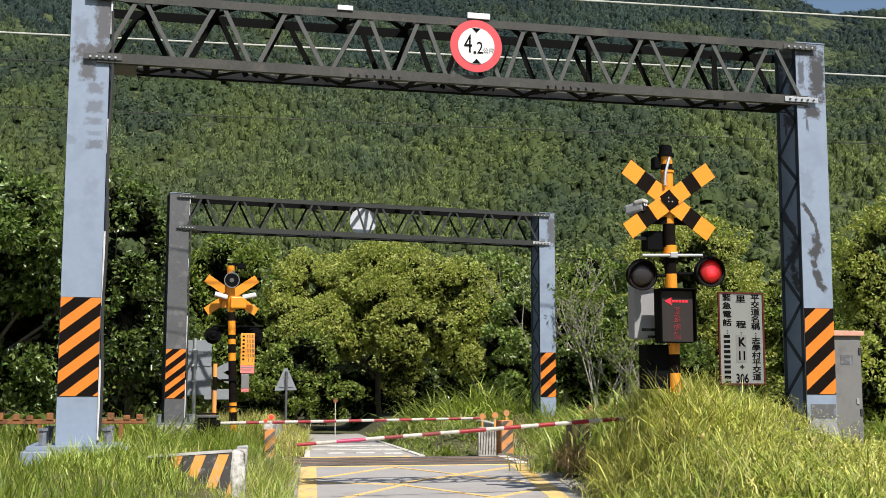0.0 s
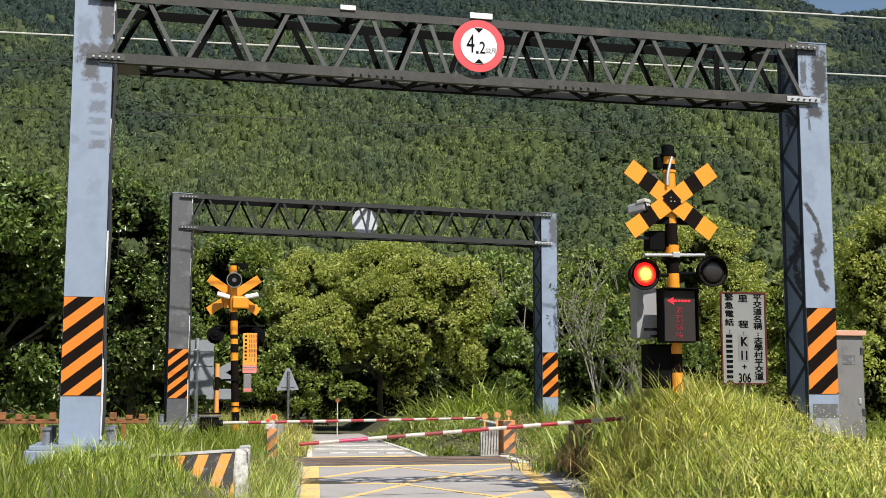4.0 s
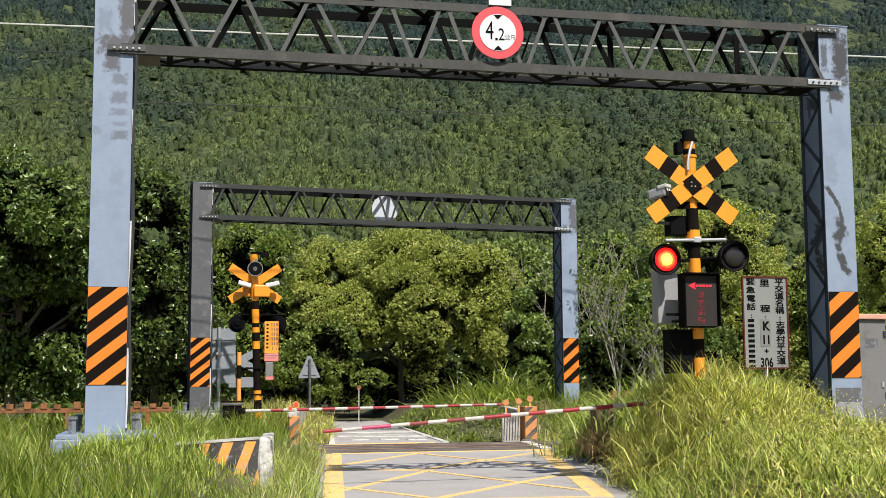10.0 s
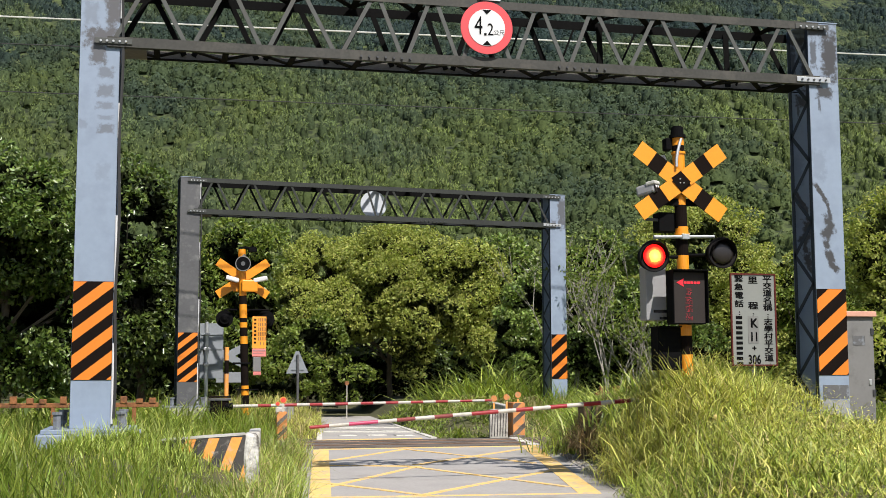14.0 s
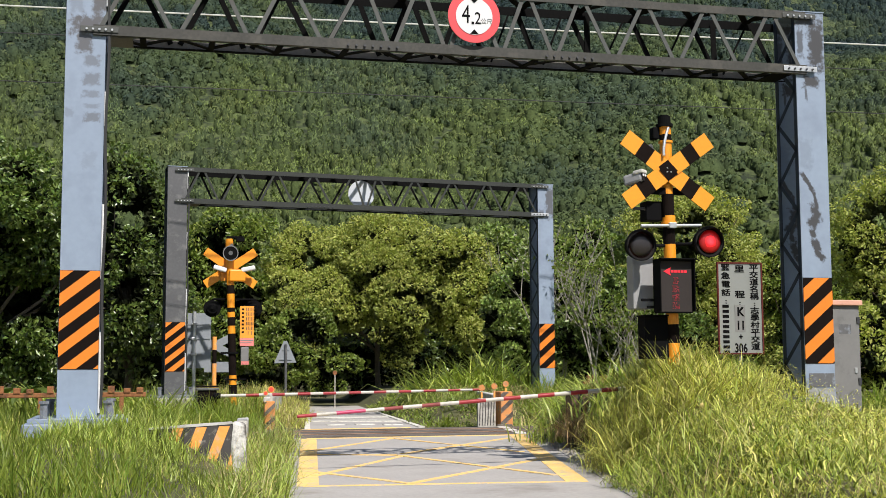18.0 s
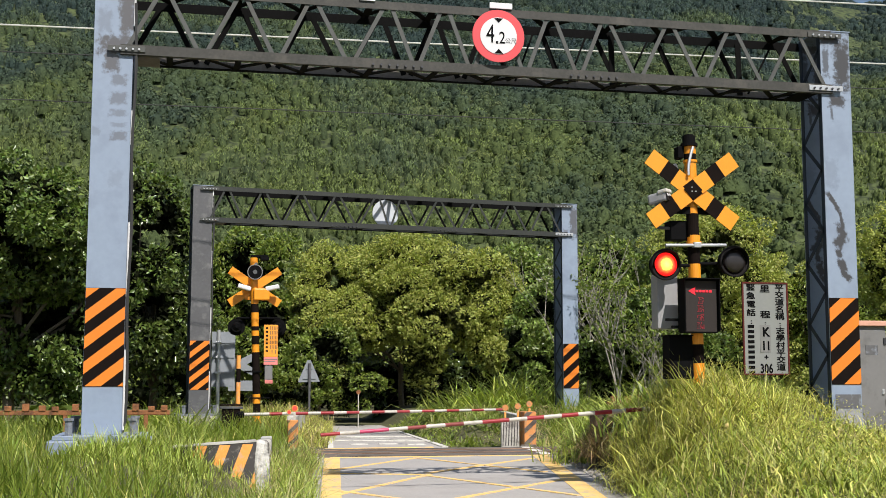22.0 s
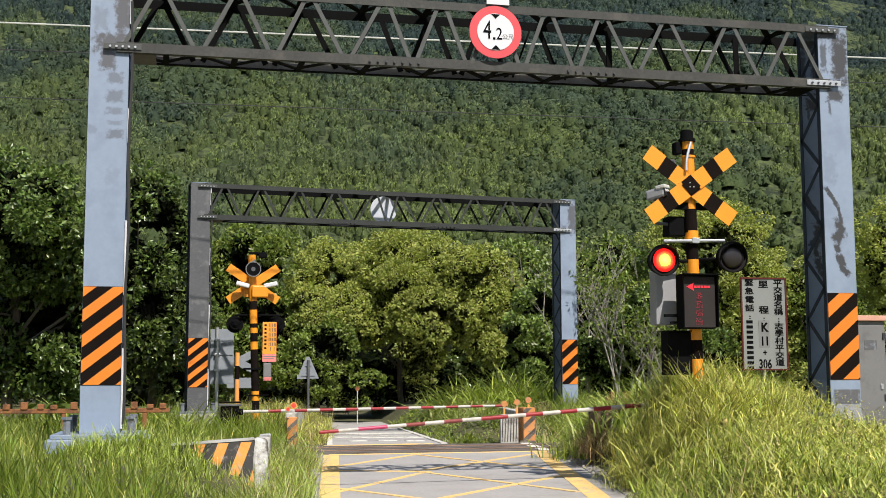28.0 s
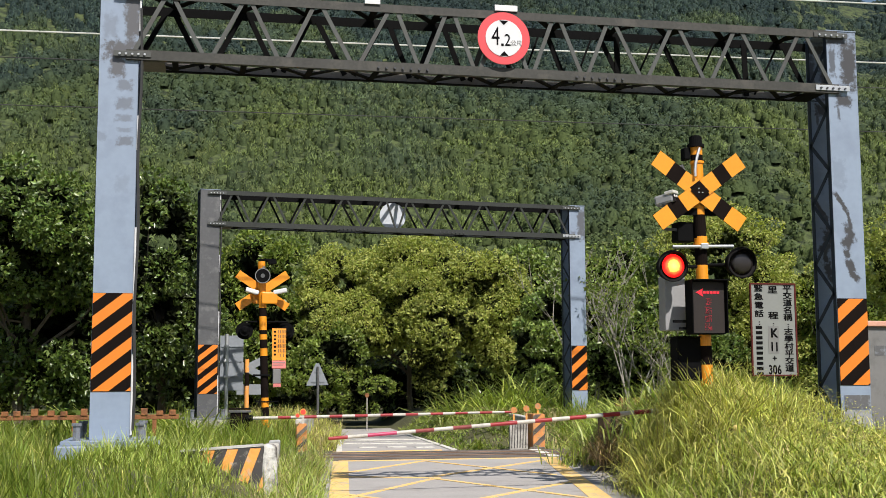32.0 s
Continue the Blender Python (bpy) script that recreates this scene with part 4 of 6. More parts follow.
def tree(name, label, at, lobes, leaves, size, material, blobs=70, flat=0.5, bark=None, seed=1, trunk=0.14, blob_r=(0.35, 0.75), inner=0.25, category="tree", inside="leaf_inner"):
    """lobes: rows of x, y, z, radius, half height, about the foot of the tree; the crown fills them with clumps of leaves."""
    global rng
    rng = np.random.default_rng(seed)
    t = thing(name, label, category, at)
    lobes = np.asarray(lobes, float)
    share = lobes[:, 3] ** 2 * lobes[:, 4]
    pick = rng.choice(len(lobes), blobs, p=share / share.sum())
    d = unit(rng.normal(size=(blobs, 3)))
    d[:, 1] -= 0.25
    r = rng.uniform(0.5, 1.0, blobs) ** 0.35
    ext = np.stack([lobes[pick, 3], lobes[pick, 3], lobes[pick, 4]], 1)
    br = rng.uniform(*blob_r, blobs)
    c = lobes[pick, :3] + d * r[:, None] * np.maximum(ext - br[:, None] * 0.7, 0.15)
    rows = np.concatenate([c, br[:, None]], 1)
    v, f = leaf_cloud(rows, leaves, size, flat)
    crown = new("crown", raw_mesh("crown", v, f, material))
    crown.parent = t
    # Inner leaves behind the clumps carry the crown's shade in their colour.
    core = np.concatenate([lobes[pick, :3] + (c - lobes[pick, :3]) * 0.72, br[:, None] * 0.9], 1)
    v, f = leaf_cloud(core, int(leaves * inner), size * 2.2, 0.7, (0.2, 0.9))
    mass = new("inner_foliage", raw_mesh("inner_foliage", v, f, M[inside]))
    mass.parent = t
    mid = float((lobes[:, 2] * share).sum() / share.sum())
    bm = bmesh.new()
    prev, pr = Vector((0, 0, -0.3)), trunk
    for k in range(1, 5):
        p = Vector((0.12 * math.sin(seed + k), 0.1 * math.cos(seed * 2 + k), k / 4 * mid))
        tube(bm, prev, p, pr, pr * 0.86, 9, cap=False)
        prev, pr = p, pr * 0.86
    part("trunk", bm, bark or M["bark"], t, "rough brown trunk")
    for k in range(min(14, blobs)):
        limb = bmesh.new()
        e = Vector(c[k])
        s = Vector((0, 0, mid * rng.uniform(0.35, 0.95)))
        m = (s + e) / 2 + Vector(rng.normal(size=3) * 0.12)
        w = trunk * rng.uniform(0.2, 0.4)
        tube(limb, s, m, w, w * 0.7, 6, cap=False)
        tube(limb, m, e, w * 0.7, w * 0.25, 6, cap=False)
        part("limb", limb, bark or M["bark"], t)
    return t


G0 = ROAD_Z - 0.02
tree("tree", "broad olive-green leafy tree beyond the far road", (9.1, 30.0, G0),
     [(-2.3, 1.0, 4.9, 2.1, 1.9), (0.0, -0.6, 5.1, 2.4, 1.9), (1.9, -2.2, 4.2, 1.7, 1.6), (-1.7, -1.4, 3.6, 1.8, 1.3), (0.7, -2.4, 3.5, 1.9, 1.2), (-0.4, -1.8, 4.4, 1.7, 1.4), (2.3, -2.2, 3.1, 1.2, 1.0), (2.5, -2.4, 5.0, 1.3, 1.2), (3.0, -2.4, 4.0, 1.1, 1.3), (1.2, -2.0, 5.4, 1.4, 1.1), (-2.9, -1.8, 3.3, 1.1, 1.0), (-3.6, -1.0, 3.7, 1.1, 1.2), (-2.7, -2.2, 2.1, 0.6, 0.5), (0.1, -2.6, 2.2, 1.0, 1.1), (2.7, -2.6, 2.7, 1.2, 1.0), (3.5, -2.3, 2.9, 1.0, 0.9)],
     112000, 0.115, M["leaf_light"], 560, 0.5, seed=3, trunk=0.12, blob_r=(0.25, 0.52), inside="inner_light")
tree("tree", "dark glossy-leaved tree behind the far gate", (14.3, 33.0, G0), [(0, 0, 4.6, 2.2, 2.6), (-0.4, -1, 2.6, 1.9, 1.8)],
     26000, 0.19, M["leaf_glint"], 100, 0.5, seed=8, blob_r=(0.4, 0.8))
tree("tree", "olive-green leafy tree behind the crossing signal", (16.6, 20.2, G0), [(0, 0, 4.6, 2.4, 2.4), (1.9, -0.4, 3.8, 1.7, 2.2), (-1.6, -0.6, 2.9, 1.7, 1.7), (0.6, -1.2, 2.2, 1.9, 1.6)],
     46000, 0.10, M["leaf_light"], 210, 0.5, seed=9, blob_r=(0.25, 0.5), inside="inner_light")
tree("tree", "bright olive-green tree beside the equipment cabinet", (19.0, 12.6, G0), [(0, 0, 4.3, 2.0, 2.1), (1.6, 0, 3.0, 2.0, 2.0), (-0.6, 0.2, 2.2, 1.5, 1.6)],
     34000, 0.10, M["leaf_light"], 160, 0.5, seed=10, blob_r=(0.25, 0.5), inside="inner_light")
tree("tree", "olive-green tree between the gate and the signal", (19.6, 18.2, G0), [(0, 0, 3.6, 1.6, 1.9), (0, -0.4, 1.9, 1.6, 1.4)],
     14000, 0.11, M["leaf_mid"], 60, 0.5, seed=12, blob_r=(0.3, 0.6))
tree("tree", "glossy-leaved tree with a sunlit crown close to the railway", (-2.6, 14.3, G0), [(0, -0.6, 4.7, 2.0, 1.7), (-2.2, -0.4, 4.6, 2.0, 1.8), (-4.4, 0.5, 4.0, 1.9, 2.0), (1.0, 0.0, 4.3, 1.3, 1.3), (2.5, 0.2, 4.1, 1.0, 1.1)],
     60000, 0.13, M["leaf_gloss"], 290, 0.5, seed=5, blob_r=(0.28, 0.55), inner=0.3)
tree("bush", "dark leafy bush in the shade under the tree", (-2.4, 14.9, G0), [(0.6, 0.6, 2.3, 2.0, 1.9), (-2.2, 0.4, 1.8, 1.9, 1.6), (-4.2, 0.2, 2.0, 1.6, 1.8)],
     22000, 0.14, M["leaf_gloss"], 110, 0.5, seed=25, trunk=0.07, blob_r=(0.3, 0.6), inner=0.6, category="bush")
tree("tree", "dark glossy-leaved tree with a loose top", (0.3, 19.6, G0), [(0, -0.4, 5.3, 1.5, 2.0), (-0.3, 0.0, 3.2, 2.0, 2.0), (0.9, 0.9, 2.0, 1.6, 1.7)],
     18000, 0.15, M["leaf_dark"], 85, 0.5, seed=6, blob_r=(0.3, 0.6), inner=0.45)
tree("tree", "green leafy tree behind the far crossing signal", (3.6, 30.2, G0), [(0, 0, 5.3, 1.9, 2.0), (0.2, -0.5, 2.9, 2.1, 2.0), (-1.6, 0, 3.8, 1.5, 2.0)],
     20000, 0.16, M["leaf_mid"], 85, 0.5, seed=14, blob_r=(0.35, 0.7), inner=0.45)
tree("bush", "sunlit leafy bush behind the warning sign", (5.6, 25.6, G0), [(0, 0, 2.0, 1.3, 1.5), (-1.0, -0.6, 1.3, 1.1, 1.1), (1.1, 0.2, 1.2, 1.0, 1.0)],
     9000, 0.12, M["leaf_mid"], 50, 0.55, seed=15, trunk=0.06, blob_r=(0.2, 0.4), inner=0.4, category="bush")
tree("bush", "dark leafy bush in the shade of the broad tree", (8.8, 32.2, G0), [(0, 0, 1.2, 1.8, 1.4), (-2.2, 0.3, 1.1, 1.6, 1.3), (2.0, 0.2, 1.3, 1.6, 1.4)],
     6000, 0.15, M["leaf_dark"], 60, 0.5, seed=26, trunk=0.06, blob_r=(0.25, 0.5), inner=0.9, category="bush")
tree("tree", "dark green leafy tree behind the bare shrubs", (14.0, 22.5, G0), [(0, 0, 4.6, 1.7, 1.6), (0.9, -0.4, 3.4, 1.5, 1.5), (-0.9, -0.3, 3.0, 1.3, 1.6), (0.2, -0.6, 1.8, 1.6, 1.3)],
     22000, 0.16, M["leaf_glint"], 100, 0.5, seed=27, blob_r=(0.3, 0.55), inner=0.5)
tree("bush", "green leafy bush beyond the equipment cabinet", (14.6, 8.2, G0), [(0, 0, 1.3, 1.1, 1.2), (1.3, 0.3, 1.6, 1.2, 1.4), (-0.6, 0.5, 0.9, 0.8, 0.9)],
     9000, 0.10, M["leaf_light"], 50, 0.5, seed=29, trunk=0.05, blob_r=(0.2, 0.4), inner=0.4, category="bush")
tree("bush", "dark leafy bush behind the signal", (13.0, 16.2, G0), [(0, 0, 2.3, 1.4, 1.7), (1.5, 0.4, 1.8, 1.3, 1.4), (-0.9, 0.4, 1.8, 1.0, 1.5)],
     14000, 0.13, M["leaf_gloss"], 76, 0.5, seed=17, trunk=0.06, blob_r=(0.2, 0.45), inner=0.5, category="bush")
tree("bush", "green bush beside the far gate column", (11.2, 21.0, G0), [(0, 0, 1.9, 1.2, 1.7), (0.6, 0.6, 3.0, 1.1, 1.7)],
     11000, 0.15, M["leaf_glint"], 56, 0.5, seed=18, trunk=0.06, blob_r=(0.2, 0.45), inner=0.45, category="bush")


def bare_shrub(at, height, seed):
    rnd = random.Random(seed)
    t = thing("bare_shrub", "pale half-bare shrub with thin grey branches", "shrub", at)
    tips = []

    def grow(p, way, length, r, depth):
        bm = bmesh.new()
        q = p + way * length
        tube(bm, p, q, r, r * 0.65, 6, cap=False)
        part("branch", bm, M["bark_pale"], t)
        tips.append(q)
        if depth:
            for _ in range(rnd.choice((2, 2, 3))):
                w = (way + Vector((rnd.uniform(-0.6, 0.6), rnd.uniform(-0.5, 0.5), rnd.uniform(-0.05, 0.45)))).normalized()
                grow(q, w, length * rnd.uniform(0.6, 0.85), r * 0.6, depth - 1)

    for k in range(4):
        grow(Vector((rnd.uniform(-0.4, 0.4), rnd.uniform(-0.2, 0.2), -0.1)), Vector((rnd.uniform(-0.3, 0.3), 0, 1)).normalized(), height * 0.34, 0.036, 3)
    global rng
    rng = np.random.default_rng(seed)
    c = np.array([tuple(p) for p in tips])
    v, f = leaf_cloud(np.concatenate([c, np.full((len(c), 1), 0.16)], 1), 900, 0.11)
    lv = new("leaves", raw_mesh("leaves", v, f, M["leaf_mid"]))
    lv.parent = t
    return t


bare_shrub((12.0, 14.6, G0), 4.4, 41)
bare_shrub((12.9, 14.2, G0), 3.4, 42)
bare_shrub((11.8, 16.6, G0), 5.6, 43)
bare_shrub((12.9, 16.9, G0), 5.4, 44)


# ---- wooded mountainside and far woods ----
def forest():
    """Bamboo clumps and broad trees side by side: each a group of rough lobes under a skin of leaf sprays."""
    global rng
    rng = np.random.default_rng(21)
    cols, rows, lobes, k = 120, 136, 2, 28
    n = cols * rows
    gi, gj = np.meshgrid(np.arange(cols), np.arange(rows))
    az = -9 + 45.5 * np.clip((gi.ravel() + rng.uniform(-0.5, 1.5, n)) / cols, 0, 1.02) ** 0.87
    d = np.sqrt(np.clip(gj.ravel() + rng.uniform(-0.5, 1.5, n), 0, rows) / rows * (np.where(az > 25, 850.0, 660.0) ** 2 - 262.0 ** 2) + 262.0 ** 2)
    x = 1 + d * np.sin(np.radians(az))
    y = -14 + d * np.cos(np.radians(az))
    z = np.array([ground_z(a, b) for a, b in zip(x, y)])
    kind = np.array([noise.noise((a * 0.012, b * 0.012, 5)) for a, b in zip(x, y)]) + rng.normal(0, 0.18, n)
    plume = kind > -0.05
    r = np.where(plume, 1.5 + 0.9 * rng.uniform(0, 1, n), 1.7 + 2.0 * rng.uniform(0, 1, n) ** 1.5)
    # lobes round the middle of each crown
    turn = rng.uniform(0, 2 * math.pi, (n, 1)) + np.arange(lobes) * 2 * math.pi / lobes + rng.normal(0, 0.3, (n, lobes))
    out = r[:, None] * rng.uniform(0.15, 0.6, (n, lobes))
    rise = r[:, None] * np.where(plume[:, None], rng.uniform(0.1, 0.9, (n, lobes)), rng.uniform(0.1, 0.8, (n, lobes)) * (1.15 - 0.5 * out / r[:, None]))
    c = np.stack([x[:, None] + out * np.cos(turn), y[:, None] + out * np.sin(turn), z[:, None] + rise], 2).reshape(-1, 3)
    tallish = np.repeat(plume, lobes)
    lr = (r[:, None] * rng.uniform(0.55, 0.85, (n, lobes))).ravel()
    ext = np.stack([lr, lr, lr * np.where(tallish, rng.uniform(1.0, 1.7, len(lr)), rng.uniform(0.75, 1.0, len(lr)))], 1)
    m = len(c)
    ring = np.arange(5) * 2 * math.pi / 5
    sv = np.concatenate([[[0, 0, 0.92]], np.stack([0.72 * np.cos(ring), 0.72 * np.sin(ring), np.full(5, 0.4)], 1), np.stack([0.9 * np.cos(ring + 0.6), 0.9 * np.sin(ring + 0.6), np.full(5, -1.3)], 1)])
    sf = []
    for i in range(5):
        j = (i + 1) % 5
        sf += [(0, 1 + i, 1 + j), (1 + i, 6 + i, 1 + j), (1 + j, 6 + i, 6 + j)]
    sf = np.array(sf)
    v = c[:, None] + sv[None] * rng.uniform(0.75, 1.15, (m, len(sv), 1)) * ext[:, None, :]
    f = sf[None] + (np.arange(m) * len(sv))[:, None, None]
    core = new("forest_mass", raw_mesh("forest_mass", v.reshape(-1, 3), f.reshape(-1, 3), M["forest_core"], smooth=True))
    tagged(core, "dense green canopy core of the wooded mountainside, darkened as shade", "forest", kind="stuff")
    # sprays of leaves over the upper half of every lobe
    dd = unit(rng.normal(size=(m, k, 3)))
    dd[..., 2] = np.abs(dd[..., 2]) * 1.25 - 0.28
    dd[..., 1] -= 0.2
    dd = unit(dd)
    cc = c[:, None] + dd * ext[:, None, :] * rng.uniform(0.85, 1.25, (m, k, 1))
    up = np.array([0, 0, 1.0])
    spray = unit(dd * 0.5 + up * 0.6 + rng.normal(size=dd.shape) * 0.45)
    flat = unit(np.cross(dd, rng.normal(size=dd.shape)) + up * 0.1)
    ways = np.where(tallish[:, None, None], spray, flat)
    face = unit(dd + rng.normal(size=dd.shape) * 0.45)
    side = unit(np.cross(ways, face))
    size = rng.uniform(0.5, 1.15, (m, k, 1))
    half = size * np.where(tallish, 0.19, 0.36)[:, None, None]
    long = size * np.where(tallish, 0.6, 0.42)[:, None, None]
    v = np.stack([cc - ways * long - side * half, cc - ways * long * 0.6 + side * half, cc + ways * long], 2)
    f = np.arange(m * k * 3).reshape(-1, 3)
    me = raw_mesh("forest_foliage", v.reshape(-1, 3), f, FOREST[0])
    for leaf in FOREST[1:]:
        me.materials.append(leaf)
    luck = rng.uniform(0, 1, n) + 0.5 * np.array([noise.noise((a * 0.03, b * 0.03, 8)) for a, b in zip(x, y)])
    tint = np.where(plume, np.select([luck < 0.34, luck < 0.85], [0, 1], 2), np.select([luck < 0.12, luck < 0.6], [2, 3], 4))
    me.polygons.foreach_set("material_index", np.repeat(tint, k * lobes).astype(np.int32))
    soft = unit(dd * 1.2 + up * 0.1 + face * 0.2).reshape(-1, 3)
    fo = new("forest_foliage", me)
    me.normals_split_custom_set_from_vertices(np.repeat(soft, 3, 0))
    tagged(fo, "sunlit bamboo plumes and leafy crowns covering the mountainside", "forest", kind="stuff")


forest()


def far_woods():
    global rng
    rng = np.random.default_rng(23)
    n = 760
    az = rng.uniform(-14, 42, n)
    d = rng.uniform(52, 95, n)
    rows = np.stack([1 + d * np.sin(np.radians(az)), -14 + d * np.cos(np.radians(az)), rng.uniform(0.0, 1.0, n) ** 1.2 * 0.078 * d - 0.3, rng.uniform(0.9, 1.8, n)], 1)
    v, f = leaf_cloud(rows, 80000, 0.24, 0.55)
    w = new("far_woods", raw_mesh("far_woods", v, f, M["leaf_mid"]))
    tagged(w, "belt of green woods at the foot of the mountain", "woods", kind="stuff")
    # A second layer paints the shade between the far clumps.
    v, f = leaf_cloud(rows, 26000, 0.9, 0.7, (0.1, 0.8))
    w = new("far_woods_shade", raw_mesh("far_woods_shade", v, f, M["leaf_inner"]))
    tagged(w, "inner foliage of the far woods, painted dark for shade", "woods", kind="stuff")


far_woods()


# ---- grass ----
def grass(name, label, area, count, h, w, material, seed, lean=0.25, droop=0.5, test=None, clumps=0.6, freq=1.3, sink=0.03, tuft=9, spread=0.07, tall=None, sway=0.16, lift=0.0):
    """Tufts of blades scattered over rectangles x0, y0, x1, y1; each tuft fans out from one root."""
    global rng
    rng = np.random.default_rng(seed)
    size = np.array([(x1 - x0) * (y1 - y0) for x0, y0, x1, y1 in area])
    pick = rng.choice(len(area), count // tuft, p=size / size.sum())
    b = np.array(area)[pick]
    x = rng.uniform(b[:, 0], b[:, 2])
    y = rng.uniform(b[:, 1], b[:, 3])
    if test:
        ok = np.array([test(a, c) for a, c in zip(x, y)])
        x, y = x[ok], y[ok]
    dense = np.array([noise.noise((a * freq, c * freq, seed)) for a, c in zip(x, y)])
    keep = rng.uniform(-1.0, 0.45, len(x)) < dense
    x, y, dense = x[keep], y[keep], dense[keep]
    z = np.array([ground_z(a, c) for a, c in zip(x, y)]) - sink
    m = len(x)
    each = h * rng.uniform(0.55, 1.15, m) * (1 + clumps * dense)
    if tall:
        each *= np.array([tall(a, c) for a, c in zip(x, y)])
    tilt = rng.normal(0, sway, (m, 2))
    n = m * tuft
    roots = np.repeat(np.stack([x, y, z], 1), tuft, 0)
    off = rng.normal(0, spread, (n, 2))
    roots[:, :2] += off
    roots[:, 2] += np.repeat(each, tuft) * lift * rng.uniform(0.1, 1, n)
    hh = np.repeat(each, tuft) * rng.uniform(0.5, 1.15, n)
    v, f = blade_arrays(roots, hh, w * rng.uniform(0.6, 1.35, n), np.abs(rng.normal(0, lean, n)), droop * rng.uniform(0.2, 1.5, n))
    shear = np.repeat(np.repeat(tilt, tuft, 0), 7, 0)
    up = v[:, 2] - np.repeat(roots[:, 2], 7)
    v[:, :2] += shear * up[:, None]
    ob = new(name, raw_mesh(name, v, f, material))
    tagged(ob, label, "grass", kind="stuff")
    return ob


def off_left(x, y):
    return x < road_left(y) - 0.18


def off_right(x, y):
    return x > road_right(y) + 0.10 + 0.38 * smooth(0.0, 2.0, y) + 0.35 * noise.noise((x, y, 4)) and not (9.0 < x < 9.9 and -0.7 < y < 0.8)


def bank_height(x, y):
    """The bank grass is shorter towards the gate column."""
    return (1.0 - 0.5 * smooth(8.2, 9.6, x - 0.6 * y)) * (1.0 - 0.55 * smooth(8.9, 9.5, x) * smooth(-2.6, -1.0, y)) * (1.0 - 0.35 * smooth(8.0, 8.3, x) * (1 - smooth(8.8, 9.0, x)) * smooth(-1.2, -0.4, y))


def bank_green(x, y):
    """Lusher, greener grass near the road's edge and towards the foreground."""
    return off_right(x, y) and (x - road_right(y) < 1.0 + 1.2 * noise.noise((x * 0.8, y * 0.8, 9)) or y < -2.2 or noise.noise((x * 1.3, y * 1.3, 6)) > 0.12)


def bank_yellow(x, y):
    return off_right(x, y) and x - road_right(y) > 0.55 + 0.9 * noise.noise((x * 0.8, y * 0.8, 9))


def verge_height(x, y):
    """The verge grass is short before the gate's base plate, taller towards the foreground."""
    short = smooth(-1.0, -0.6, x) * (1 - smooth(1.9, 2.3, x)) * smooth(-3.8, -2.4, y)
    return 1.0 - (0.36 + 0.14 * smooth(0.6, 1.0, x)) * short


def verge_left(x, y):
    return road_left(y) - 0.66 < x < road_left(y) - 0.13 + 0.12 * noise.noise((y * 3, 2, 0))


def verge_open(x, y):
    """Left verge, kept clear of the striped parapet end."""
    return x < road_left(y) - 0.18 and not (0.85 < x < 2.3 and -1.35 < y < 0.0) and not (-0.45 < x < 0.9 and -0.75 < y < 1.0) and not (1.75 < x < 2.7 and -0.4 < y < 5.8)


grass("verge_grass", "lush green grass on the verge below the gate", [(-6.5, -8.5, 2.6, 7.2)], 64000, 0.38, 0.013, M["grass_green"], 31, 0.20, 0.6, verge_open, tall=verge_height)
grass("verge_grass_tips", "paler yellow-green grass among the green", [(-6.5, -8.5, 2.6, 7.2)], 8000, 0.42, 0.010, M["grass_yellow"], 34, 0.25, 0.8, verge_open, tall=verge_height)
grass("track_weeds", "weeds along the near side of the track", [(-7, 7.6, 3.0, 9.9)], 9000, 0.85, 0.016, M["grass_green"], 48, 0.3, 1.0)
grass("parapet_grass", "short grass before the striped parapet end", [(0.7, -2.2, 2.3, -0.62)], 5000, 0.15, 0.009, M["reed"], 33, 0.25, 0.8, off_left)
grass("roadside_weeds", "weedy green grass between parapet and road", [(1.2, -6.5, 4.2, 8.0)], 34000, 0.48, 0.012, M["reed"], 35, 0.35, 1.2, verge_left)
grass("roadside_straw", "dry straw among the roadside weeds", [(1.2, -6.5, 4.2, 8.0)], 7000, 0.46, 0.008, M["grass_dry"], 36, 0.45, 1.2, verge_left)
grass("bank_grass", "tall yellow-green grass on the bank by the signal", [(5.4, -7.5, 14.5, 4.8)], 96000, 0.38, 0.0135, M["grass_yellow"], 32, 0.4, 2.5, bank_yellow, 0.6, 1.6, tuft=6, spread=0.11, tall=bank_height, sway=0.22, lift=0.5)
grass("bank_grass_green", "lush green arching grass on the bank", [(5.4, -7.5, 14.5, 5.5)], 80000, 0.40, 0.015, M["lush"], 37, 0.4, 2.5, bank_green, 0.6, 1.1, tuft=7, spread=0.10, tall=bank_height, sway=0.22, lift=0.4)
grass("bank_leaves", "short pale leaves standing out in the bank grass", [(5.4, -7.5, 14.5, 4.8)], 40000, 0.22, 0.011, M["lush"], 55, 0.9, 2.0, off_right, 0.7, 1.6, tuft=5, spread=0.12, tall=bank_height, sway=0.5, lift=1.3)
grass("bank_straw", "dry straw stalks in the bank grass", [(5.4, -7.5, 14.5, 4.8)], 15000, 0.42, 0.008, M["grass_dry"], 38, 0.65, 1.3, off_right, 0.7, tall=bank_height, tuft=5, sway=0.5, lift=0.3)
signal_tuft = grass("signal_grass", "tall bright grass round the signal foot", [(6.6, -0.9, 7.95, 1.2)], 13000, 0.68, 0.014, M["grass_yellow"], 44, 0.3, 2.3, off_right, 0.6, tuft=6, spread=0.12, sway=0.2)
